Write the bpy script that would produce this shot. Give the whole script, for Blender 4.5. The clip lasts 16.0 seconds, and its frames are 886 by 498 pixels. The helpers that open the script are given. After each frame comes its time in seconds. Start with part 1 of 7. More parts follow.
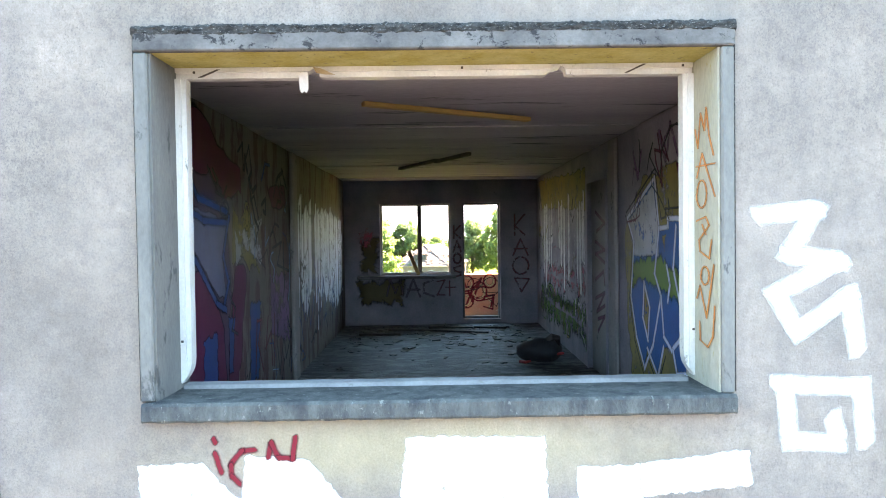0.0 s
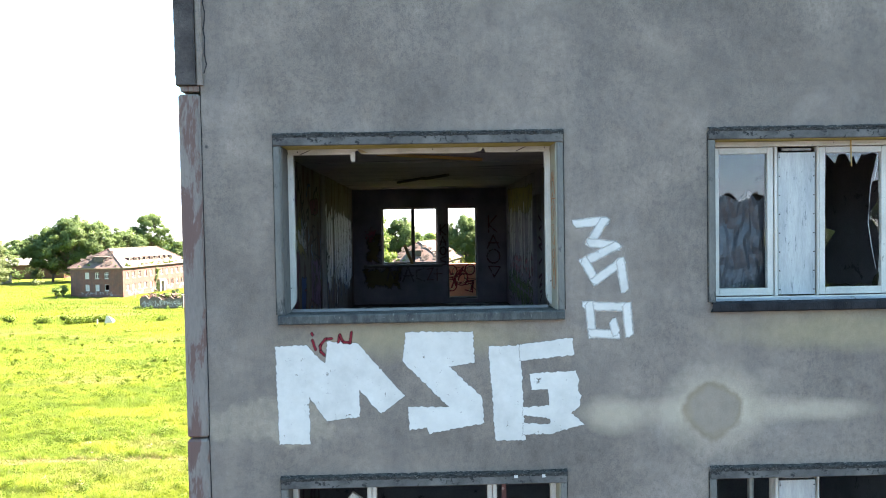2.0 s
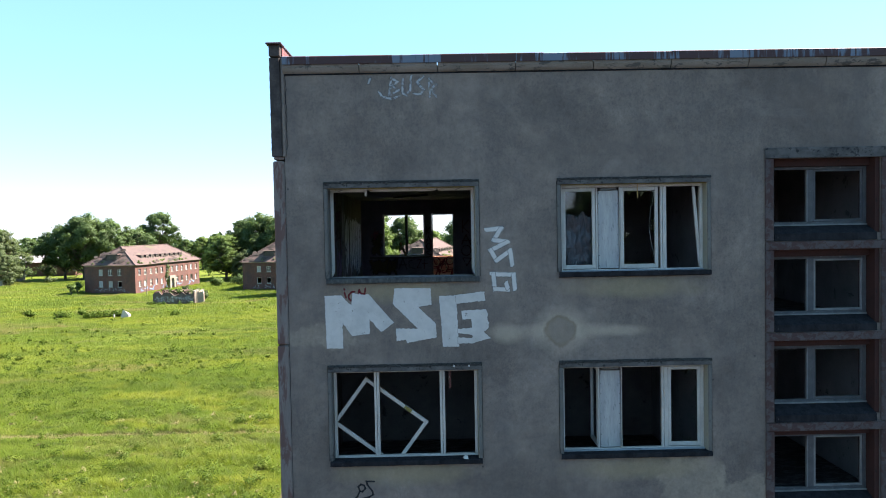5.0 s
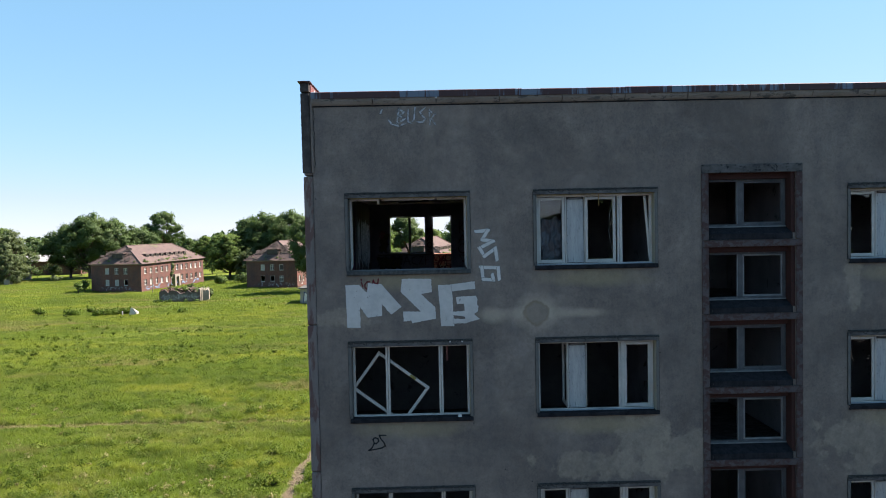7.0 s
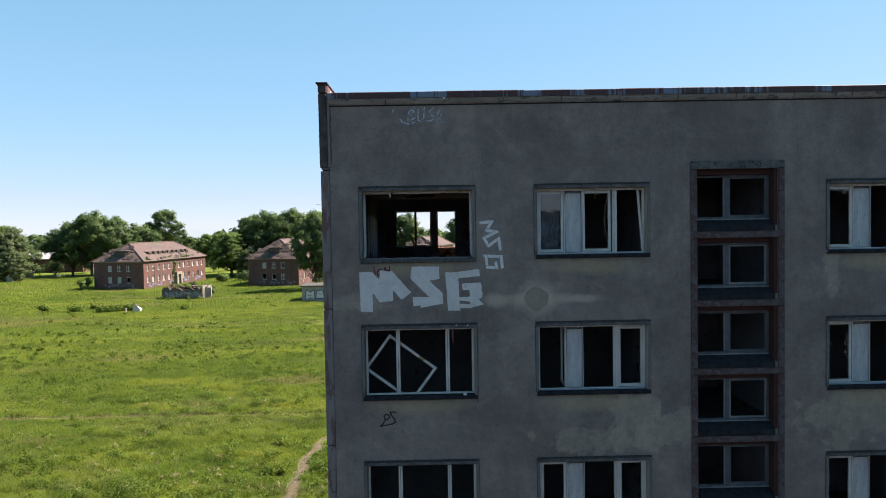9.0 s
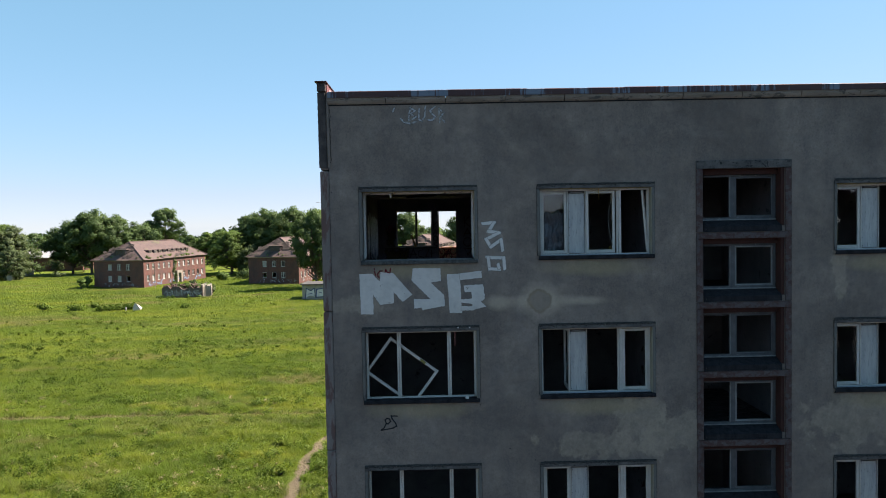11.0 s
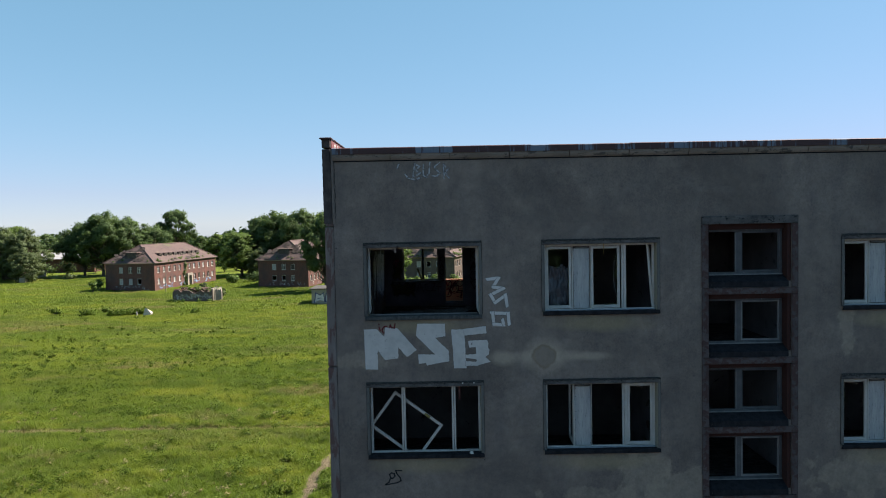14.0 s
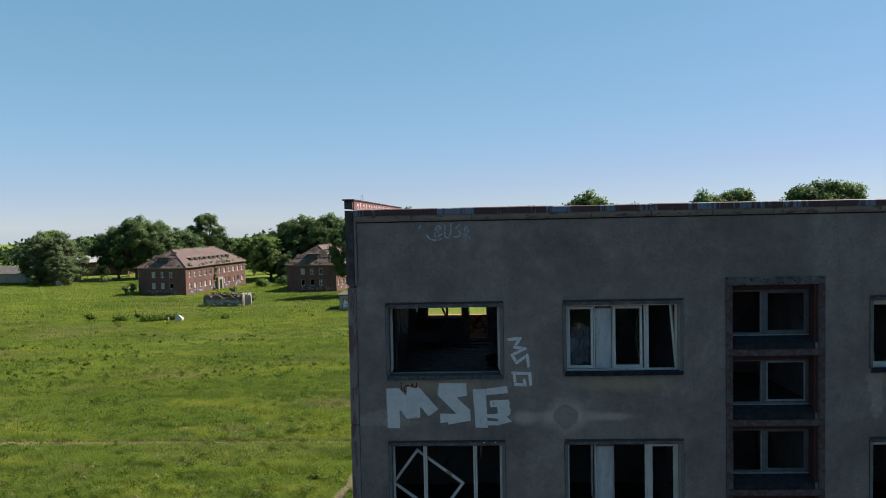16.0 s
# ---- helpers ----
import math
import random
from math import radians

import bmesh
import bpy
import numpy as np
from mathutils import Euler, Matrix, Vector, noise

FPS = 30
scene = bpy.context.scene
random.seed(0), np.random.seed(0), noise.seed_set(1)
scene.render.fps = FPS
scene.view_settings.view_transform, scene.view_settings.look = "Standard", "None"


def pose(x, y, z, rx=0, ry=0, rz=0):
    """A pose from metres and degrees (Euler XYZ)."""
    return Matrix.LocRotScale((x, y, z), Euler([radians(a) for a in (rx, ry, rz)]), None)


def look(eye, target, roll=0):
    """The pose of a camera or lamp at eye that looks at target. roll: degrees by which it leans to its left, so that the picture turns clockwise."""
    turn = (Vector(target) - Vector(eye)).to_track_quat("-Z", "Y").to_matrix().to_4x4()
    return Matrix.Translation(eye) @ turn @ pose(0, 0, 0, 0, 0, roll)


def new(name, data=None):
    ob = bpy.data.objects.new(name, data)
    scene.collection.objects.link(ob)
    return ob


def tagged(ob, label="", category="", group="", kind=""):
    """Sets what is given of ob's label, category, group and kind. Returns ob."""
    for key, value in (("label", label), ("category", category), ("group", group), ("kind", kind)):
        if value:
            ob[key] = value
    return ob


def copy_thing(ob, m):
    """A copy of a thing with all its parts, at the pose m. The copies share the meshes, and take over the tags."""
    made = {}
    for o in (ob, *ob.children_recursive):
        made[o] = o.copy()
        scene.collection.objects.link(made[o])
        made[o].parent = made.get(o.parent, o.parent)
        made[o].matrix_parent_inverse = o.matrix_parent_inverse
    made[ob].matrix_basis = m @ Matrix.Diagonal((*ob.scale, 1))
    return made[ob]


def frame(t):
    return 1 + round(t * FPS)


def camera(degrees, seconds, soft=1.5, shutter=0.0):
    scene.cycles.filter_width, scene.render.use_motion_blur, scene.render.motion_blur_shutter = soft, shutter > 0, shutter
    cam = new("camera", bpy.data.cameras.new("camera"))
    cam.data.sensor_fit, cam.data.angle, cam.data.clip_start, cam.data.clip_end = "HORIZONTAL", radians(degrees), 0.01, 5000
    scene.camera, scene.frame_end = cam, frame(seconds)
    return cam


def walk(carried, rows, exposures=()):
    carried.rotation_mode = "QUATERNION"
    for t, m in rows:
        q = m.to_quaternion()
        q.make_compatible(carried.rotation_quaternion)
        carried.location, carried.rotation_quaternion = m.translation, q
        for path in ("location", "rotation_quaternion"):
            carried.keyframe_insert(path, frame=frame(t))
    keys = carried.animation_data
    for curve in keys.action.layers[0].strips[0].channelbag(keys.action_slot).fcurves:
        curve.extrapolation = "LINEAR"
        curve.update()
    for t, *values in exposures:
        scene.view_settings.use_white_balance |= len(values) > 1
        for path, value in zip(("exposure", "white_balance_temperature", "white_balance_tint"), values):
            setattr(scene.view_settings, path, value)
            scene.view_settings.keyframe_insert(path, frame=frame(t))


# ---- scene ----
cam = camera(64.0, 16.0, soft=0.95)
PATH = [
    (0, (-0.026, -0.006, 13.288), (-0.004, 1.993, 13.239), -0.8),
    (0.5, (-0.021, -0.646, 13.295), (0.003, 1.353, 13.244), -0.9),
    (1, (0.002, -1.384, 13.303), (0.029, 0.615, 13.247), -0.9),
    (1.5, (0.049, -2.145, 13.293), (0.077, -0.146, 13.239), -1.1),
    (2, (0.061, -2.987, 13.321), (0.098, -0.988, 13.261), -1.0),
    (2.5, (0.174, -3.831, 13.348), (0.2, -1.832, 13.282), -1.0),
    (3, (0.247, -4.714, 13.338), (0.275, -2.716, 13.272), -1.0),
    (3.5, (0.332, -5.531, 13.362), (0.359, -3.532, 13.295), -1.1),
    (4, (0.405, -6.388, 13.394), (0.432, -4.389, 13.328), -1.1),
    (6.3, (0.481, -9.716, 13.435), (0.509, -7.717, 13.368), -1.0),
    (6.5, (0.489, -9.947, 13.484), (0.516, -7.949, 13.414), -1.2),
    (7, (0.471, -10.546, 13.494), (0.496, -8.547, 13.423), -1.2),
    (7.5, (0.424, -11.156, 13.476), (0.45, -9.158, 13.405), -1.1),
    (8, (0.392, -11.454, 13.489), (0.417, -9.456, 13.416), -1.1),
    (8.5, (0.346, -11.539, 13.462), (0.371, -9.541, 13.39), -1.0),
    (9, (0.313, -11.557, 13.335), (0.338, -9.558, 13.263), -1.0),
    (11.5, (0.279, -11.251, 13.459), (0.303, -9.253, 13.38), -1.1),
    (12, (0.25, -11.185, 13.623), (0.273, -9.186, 13.544), -1.0),
    (12.5, (0.275, -11.129, 13.854), (0.296, -9.131, 13.772), -1.1),
    (13, (0.321, -11.178, 14.078), (0.335, -9.18, 13.996), -1.1),
    (13.5, (0.384, -11.234, 14.3), (0.39, -9.236, 14.217), -1.1),
    (14, (0.417, -11.287, 14.541), (0.414, -9.289, 14.458), -1.1),
    (14.5, (0.474, -11.328, 14.816), (0.46, -9.33, 14.732), -1.1),
    (15, (0.525, -11.349, 15.099), (0.493, -9.351, 15.017), -1.1),
    (15.5, (0.551, -11.352, 15.4), (0.495, -9.355, 15.317), -1.2),
    (16, (0.564, -11.306, 15.755), (0.483, -9.309, 15.672), -1.2),
]
walk(cam, [(t, look(eye, target, roll)) for t, eye, target, roll in PATH],
     [(0, 5.36, 8450, 28), (0.5, 4.79, 8050, 26), (1, 4.35, 8000, 25), (1.5, 4.03, 7950, 24), (2, 3.77, 7900, 23.5), (2.5, 3.58, 7800, 23), (3, 3.42, 7650, 22), (3.5, 3.11, 7380, 20), (4, 2.82, 7120, 20),
      (6.5, 1.88, 7050, 23), (7, 1.78, 7100, 23), (8, 1.67, 7150, 22.5), (9, 1.66, 7200, 22), (11.5, 1.62, 7280, 22), (12.5, 1.55, 7250, 21), (14, 1.37, 7120, 20), (16, 1.09, 6930, 18)])

# ---- sky and sun ----
SUN_AZ, SUN_EL = 73.0, 48.0          # degrees: from +y towards +x, and above the horizon
world = bpy.data.worlds.new("sky")
scene.world = world
world.use_nodes = True
wn, wl = world.node_tree.nodes, world.node_tree.links
sky = wn.new("ShaderNodeTexSky")
sky.sky_type, sky.sun_disc = "NISHITA", False
sky.sun_elevation, sky.sun_rotation = radians(SUN_EL), radians(SUN_AZ)
sky.air_density, sky.dust_density, sky.ozone_density = 0.75, 0.0, 4.0
wn["Background"].inputs["Strength"].default_value = 0.118
even = wn.new("ShaderNodeGamma")                # a clear, dry summer sky with an even, pale horizon
even.inputs["Gamma"].default_value = 0.6
wl.new(sky.outputs["Color"], even.inputs["Color"])
bright, low, tint, clear = wn.new("ShaderNodeRGBToBW"), wn.new("ShaderNodeMapRange"), wn.new("ShaderNodeMix"), wn.new("ShaderNodeMix")
wl.new(even.outputs["Color"], bright.inputs["Color"])
wl.new(bright.outputs["Val"], low.inputs["Value"])
low.inputs["From Min"].default_value, low.inputs["From Max"].default_value = 1.37, 2.87
tint.data_type, clear.data_type, clear.blend_type = "RGBA", "RGBA", "MULTIPLY"
tint.inputs[6].default_value, tint.inputs[7].default_value = (0.60, 1.05, 1.10, 1), (0.645, 0.775, 0.955, 1)
wl.new(low.outputs["Result"], tint.inputs[0])
clear.inputs[0].default_value = 1.0
wl.new(even.outputs["Color"], clear.inputs[6])
wl.new(tint.outputs[2], clear.inputs[7])
wl.new(clear.outputs[2], wn["Background"].inputs["Color"])
sun = new("sun", bpy.data.lights.new("sun", "SUN"))
sun.data.energy, sun.data.angle, sun.data.color = 5.0, radians(0.53), (1.0, 0.95, 0.86)
to_sun = Vector((math.sin(radians(SUN_AZ)) * math.cos(radians(SUN_EL)), math.cos(radians(SUN_AZ)) * math.cos(radians(SUN_EL)), math.sin(radians(SUN_EL))))
sun.matrix_world = look(to_sun * 200, (0, 0, 0))


# ---- materials ----
class Nodes:
    """A small writer of node materials."""

    def __init__(self, name):
        self.mat = bpy.data.materials.new(name)
        self.mat.use_nodes = True
        self.n, self.l = self.mat.node_tree.nodes, self.mat.node_tree.links
        self.bsdf = self.n["Principled BSDF"]
        self.co = self.n.new("ShaderNodeTexCoord").outputs["Object"]

    def link(self, a, b):
        self.l.new(a, b)

    def put(self, socket, value):
        s = self.bsdf.inputs[socket]
        if isinstance(value, bpy.types.NodeSocket):
            self.l.new(value, s)
        else:
            s.default_value = value

    def stretch(self, sx, sy, sz, shift=(0, 0, 0)):
        m = self.n.new("ShaderNodeMapping")
        m.inputs["Scale"].default_value = (sx, sy, sz)
        m.inputs["Location"].default_value = shift
        self.l.new(self.co, m.inputs["Vector"])
        return m.outputs["Vector"]

    def noise(self, scale, detail=5, rough=0.6, co=None, distort=0.0):
        t = self.n.new("ShaderNodeTexNoise")
        t.inputs["Scale"].default_value, t.inputs["Detail"].default_value = scale, detail
        t.inputs["Roughness"].default_value, t.inputs["Distortion"].default_value = rough, distort
        self.l.new(co or self.co, t.inputs["Vector"])
        return t.outputs["Fac"]

    def voronoi(self, scale, co=None, out="Distance"):
        t = self.n.new("ShaderNodeTexVoronoi")
        t.inputs["Scale"].default_value = scale
        self.l.new(co or self.co, t.inputs["Vector"])
        return t.outputs[out]

    def ramp(self, fac, *stops):
        r = self.n.new("ShaderNodeValToRGB")
        e = r.color_ramp.elements
        while len(e) < len(stops):
            e.new(0.5)
        for el, (p, c) in zip(e, stops):
            el.position = p
            el.color = (c, c, c, 1) if isinstance(c, (int, float)) else (*c, 1)
        self.l.new(fac, r.inputs["Fac"])
        return r.outputs["Color"]

    def mix(self, fac, a, b, how="MIX"):
        m = self.n.new("ShaderNodeMix")
        m.data_type, m.blend_type = "RGBA", how
        for key, v in ((0, fac), (6, a), (7, b)):
            if isinstance(v, bpy.types.NodeSocket):
                self.l.new(v, m.inputs[key])
            else:
                m.inputs[key].default_value = v if key == 0 else (*v, 1)
        return m.outputs[2]

    def math(self, how, a, b=0.0):
        m = self.n.new("ShaderNodeMath")
        m.operation, m.use_clamp = how, how != "SUBTRACT"
        for key, v in ((0, a), (1, b)):
            if isinstance(v, bpy.types.NodeSocket):
                self.l.new(v, m.inputs[key])
            else:
                m.inputs[key].default_value = v
        return m.outputs[0]

    def spot(self, x, y, z, rx, ry, rz, wobble=0.5, scale=2.0, core=0.75):
        """1 inside an uneven ellipsoid of those radii, 0 outside."""
        m = self.n.new("ShaderNodeMapping")
        m.inputs["Location"].default_value = (-x / rx, -y / ry, -z / rz)
        m.inputs["Scale"].default_value = (1 / rx, 1 / ry, 1 / rz)
        self.l.new(self.co, m.inputs["Vector"])
        d = self.n.new("ShaderNodeVectorMath")
        d.operation = "LENGTH"
        self.l.new(m.outputs["Vector"], d.inputs[0])
        w = self.n.new("ShaderNodeMath")
        w.operation = "MULTIPLY_ADD"
        self.l.new(self.noise(scale, 4, 0.6), w.inputs[0])
        w.inputs[1].default_value = wobble * 2
        self.l.new(d.outputs["Value"], w.inputs[2])
        return self.ramp(self.math("SUBTRACT", w.outputs[0], wobble), (core, 1.0), (1.0, 0.0))

    def bump(self, height, strength=0.4, distance=0.01):
        b = self.n.new("ShaderNodeBump")
        b.inputs["Strength"].default_value, b.inputs["Distance"].default_value = strength, distance
        self.l.new(height, b.inputs["Height"])
        self.l.new(b.outputs["Normal"], self.bsdf.inputs["Normal"])


def simple(name, c1, c2, scale=3.0, rough=0.8, bump=0.2, fine=60.0, c3=None, metal=0.0, stretch=(1, 1, 1), dist=0.004, worn=0.62):
    """A surface of two tones in broad patches, fine grain over it, and worn spots of a third tone."""
    k = Nodes(name)
    co = k.stretch(*stretch)
    col = k.mix(k.ramp(k.noise(scale, 6, 0.62, co), (0.35, 0.0), (0.68, 1.0)), c1, c2)
    grain = k.noise(fine, 3, 0.7, co)
    col = k.mix(0.35, col, k.ramp(grain, (0.3, 0.35), (0.7, 0.65)), "OVERLAY")
    if c3:
        col = k.mix(k.ramp(k.noise(scale * 2.7, 8, 0.72, co, 0.4), (worn - 0.02, 0.0), (worn + 0.03, 1.0)), col, c3)
    k.put("Base Color", col)
    k.put("Roughness", rough)
    k.put("Metallic", metal)
    k.put("Specular IOR Level", 0.12 if rough > 0.8 else 0.5)
    k.bump(grain, bump, dist)
    return k.mat


def facade_plaster():
    k = Nodes("scratch plaster, grey and weathered")
    base = k.mix(k.ramp(k.noise(0.6, 6, 0.65, None, 0.4), (0.36, 0.0), (0.64, 1.0)), (0.16, 0.1285, 0.111), (0.266, 0.215, 0.184))
    cloud = k.ramp(k.noise(2.6, 8, 0.72, k.stretch(0.8, 1.0, 1.2), 0.3), (0.36, 0.0), (0.66, 1.0))
    base = k.mix(k.math("MULTIPLY", cloud, 0.45), base, (0.108, 0.098, 0.091))
    streak = k.ramp(k.noise(3.4, 6, 0.65, k.stretch(1.0, 1.0, 0.16)), (0.45, 0.0), (0.72, 1.0))
    base = k.mix(k.math("MULTIPLY", streak, 0.35), base, (0.098, 0.087, 0.086))
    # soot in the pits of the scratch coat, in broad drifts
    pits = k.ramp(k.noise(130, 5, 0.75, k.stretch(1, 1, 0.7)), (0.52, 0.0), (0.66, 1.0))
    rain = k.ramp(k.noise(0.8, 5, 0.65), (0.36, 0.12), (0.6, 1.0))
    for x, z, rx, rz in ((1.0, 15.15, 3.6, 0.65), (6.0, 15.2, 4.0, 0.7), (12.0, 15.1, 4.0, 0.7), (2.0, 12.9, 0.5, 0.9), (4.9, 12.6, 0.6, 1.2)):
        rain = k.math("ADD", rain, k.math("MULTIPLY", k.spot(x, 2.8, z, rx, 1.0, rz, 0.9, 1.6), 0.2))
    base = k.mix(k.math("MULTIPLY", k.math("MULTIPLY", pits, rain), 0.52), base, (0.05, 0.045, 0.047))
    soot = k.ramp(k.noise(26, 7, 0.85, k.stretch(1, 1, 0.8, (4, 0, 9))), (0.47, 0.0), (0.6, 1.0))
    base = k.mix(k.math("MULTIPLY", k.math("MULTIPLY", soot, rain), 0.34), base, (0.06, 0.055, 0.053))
    pale = k.ramp(k.noise(1.7, 6, 0.7, None, 0.5), (0.55, 0.0), (0.75, 0.5))
    base = k.mix(pale, base, (0.235, 0.2, 0.185))
    spots = k.ramp(k.voronoi(2.3), (0.02, 1.0), (0.045, 0.0))
    base = k.mix(k.math("MULTIPLY", spots, k.ramp(k.noise(1.1, 2), (0.52, 0.0), (0.56, 0.8))), base, (0.04, 0.04, 0.04))
    flecks = k.ramp(k.voronoi(5.1, k.stretch(1, 1, 1, (3.3, 0, 7.1))), (0.012, 1.0), (0.03, 0.0))
    base = k.mix(k.math("MULTIPLY", flecks, k.ramp(k.noise(1.4, 2, 0.5, k.stretch(1, 1, 1, (8, 0, 2))), (0.55, 0.0), (0.6, 0.8))), base, (0.3, 0.29, 0.27))
    # sand-coloured plaster where the top coat has gone
    sand = (0.305, 0.252, 0.198)
    for x, z, rx, rz in ((-1.3, 11.78, 0.55, 0.16), (4.4, 9.35, 0.45, 0.55), (5.1, 9.0, 0.6, 0.4), (8.45, 12.35, 0.16, 0.5), (8.7, 9.25, 0.8, 0.5), (3.6, 8.85, 0.9, 0.25)):
        soft = k.math("MULTIPLY", k.spot(x, 2.8, z, rx * 1.25, 1.0, rz * 1.25, 1.5, 2.6), k.ramp(k.noise(7, 6, 0.75), (0.3, 0.2), (0.62, 1.0)))
        base = k.mix(k.math("MULTIPLY", soft, 0.7), base, sand)
    # a ghost of a removed lamp: a round scar with a brown rim in a long soft pale stain
    for x, z, rx, rz, much in ((2.39, 11.8, 0.5, 0.42, 0.68), (2.39, 11.77, 1.3, 0.15, 0.55), (1.55, 11.75, 0.3, 0.2, 0.6), (3.3, 11.76, 0.5, 0.11, 0.5)):
        base = k.mix(k.math("MULTIPLY", k.spot(x, 2.8, z, rx, 1.0, rz, 0.22, 3.0, 0.4), much), base, (0.4, 0.332, 0.26))
    base = k.mix(k.math("MULTIPLY", k.spot(2.39, 2.8, 11.77, 0.272, 1.0, 0.252, 0.4, 4.0, 0.82), 0.66), base, (0.16, 0.118, 0.082))
    base = k.mix(k.math("MULTIPLY", k.spot(2.4, 2.8, 11.765, 0.222, 1.0, 0.203, 0.4, 4.0, 0.8), 0.88), base, k.mix(k.noise(9, 5, 0.7), (0.2, 0.164, 0.137), (0.26, 0.213, 0.177)))
    # ochre wash run down below the sills
    for x, z in ((-0.02, 12.42), (3.52, 12.42), (9.49, 12.42), (3.52, 9.62), (-0.02, 9.62), (9.49, 9.62)):
        base = k.mix(k.math("MULTIPLY", k.spot(x, 2.8, z, 1.3, 1.0, 0.22, 0.45, 2.5, 0.3), 0.55), base, (0.3, 0.243, 0.15))
    base = k.mix(0.38, base, k.ramp(k.noise(8, 8, 0.8, k.stretch(1, 1, 0.8)), (0.3, 0.33), (0.7, 0.66)), "OVERLAY")
    grain = k.noise(110, 4, 0.75)
    base = k.mix(0.35, base, k.ramp(grain, (0.3, 0.3), (0.7, 0.68)), "OVERLAY")
    k.put("Base Color", base)
    k.put("Roughness", 0.95)
    k.put("Specular IOR Level", 0.12)
    h = k.math("ADD", k.math("MULTIPLY", grain, 0.5), k.math("MULTIPLY", k.noise(38, 5, 0.7), 0.6))
    k.bump(h, 0.55, 0.008)
    return k.mat


def spray(name, colour, cover=0.30, soft=9.0, rough=0.6, clouds=0.0, fade=(0.2, 0.6)):
    """Paint on rough plaster: it misses small pits and thins out towards the edge of the stroke."""
    k = Nodes(name)
    col = k.mix(k.ramp(k.noise(6, 5, 0.6), (0.3, 0.0), (0.75, 1.0)), colour, tuple(c * 0.82 for c in colour))
    k.put("Base Color", k.mix(k.ramp(k.noise(1.8, 5, 0.65), (0.45, 0.0), (0.7, clouds)), col, tuple(c * 0.4 + 0.02 for c in colour)))
    k.put("Roughness", rough)
    k.put("Specular IOR Level", 0.15)
    thin = k.n.new("ShaderNodeAttribute")
    thin.attribute_name = "thin"
    body = k.math("ADD", k.math("MULTIPLY", k.math("SUBTRACT", 1.0, thin.outputs["Fac"]), 0.8), k.math("MULTIPLY", k.noise(45, 4, 0.8), 0.3))
    edge = k.ramp(body, (fade[0] + 0.1, 0.0), (fade[1] + 0.1, 1.0))
    k.put("Alpha", k.math("MULTIPLY", edge, k.ramp(k.noise(soft, 8, 0.8), (cover, 0.0), (cover + 0.06, 1.0))))
    k.bump(k.noise(90, 3, 0.7), 0.3, 0.004)
    return k.mat


def leaf_material(name, a, b):
    k = Nodes(name)
    geo = k.n.new("ShaderNodeNewGeometry").outputs["Random Per Island"]
    col = k.mix(geo, a, b)
    col = k.mix(k.ramp(k.noise(0.35, 3, 0.5), (0.35, 0.0), (0.65, 0.6)), col, tuple(min(1, c * 1.5) for c in b))
    k.put("Base Color", col)
    k.put("Roughness", 0.55)
    k.put("Specular IOR Level", 0.15)
    tr = k.n.new("ShaderNodeBsdfTranslucent")
    k.link(k.mix(1.0, col, (1.05, 1.1, 0.6), "MULTIPLY"), tr.inputs["Color"])
    ms = k.n.new("ShaderNodeMixShader")
    ms.inputs[0].default_value = 0.42
    k.link(k.bsdf.outputs[0], ms.inputs[1])
    k.link(tr.outputs[0], ms.inputs[2])
    k.link(ms.outputs[0], k.n["Material Output"].inputs["Surface"])
    return k.mat


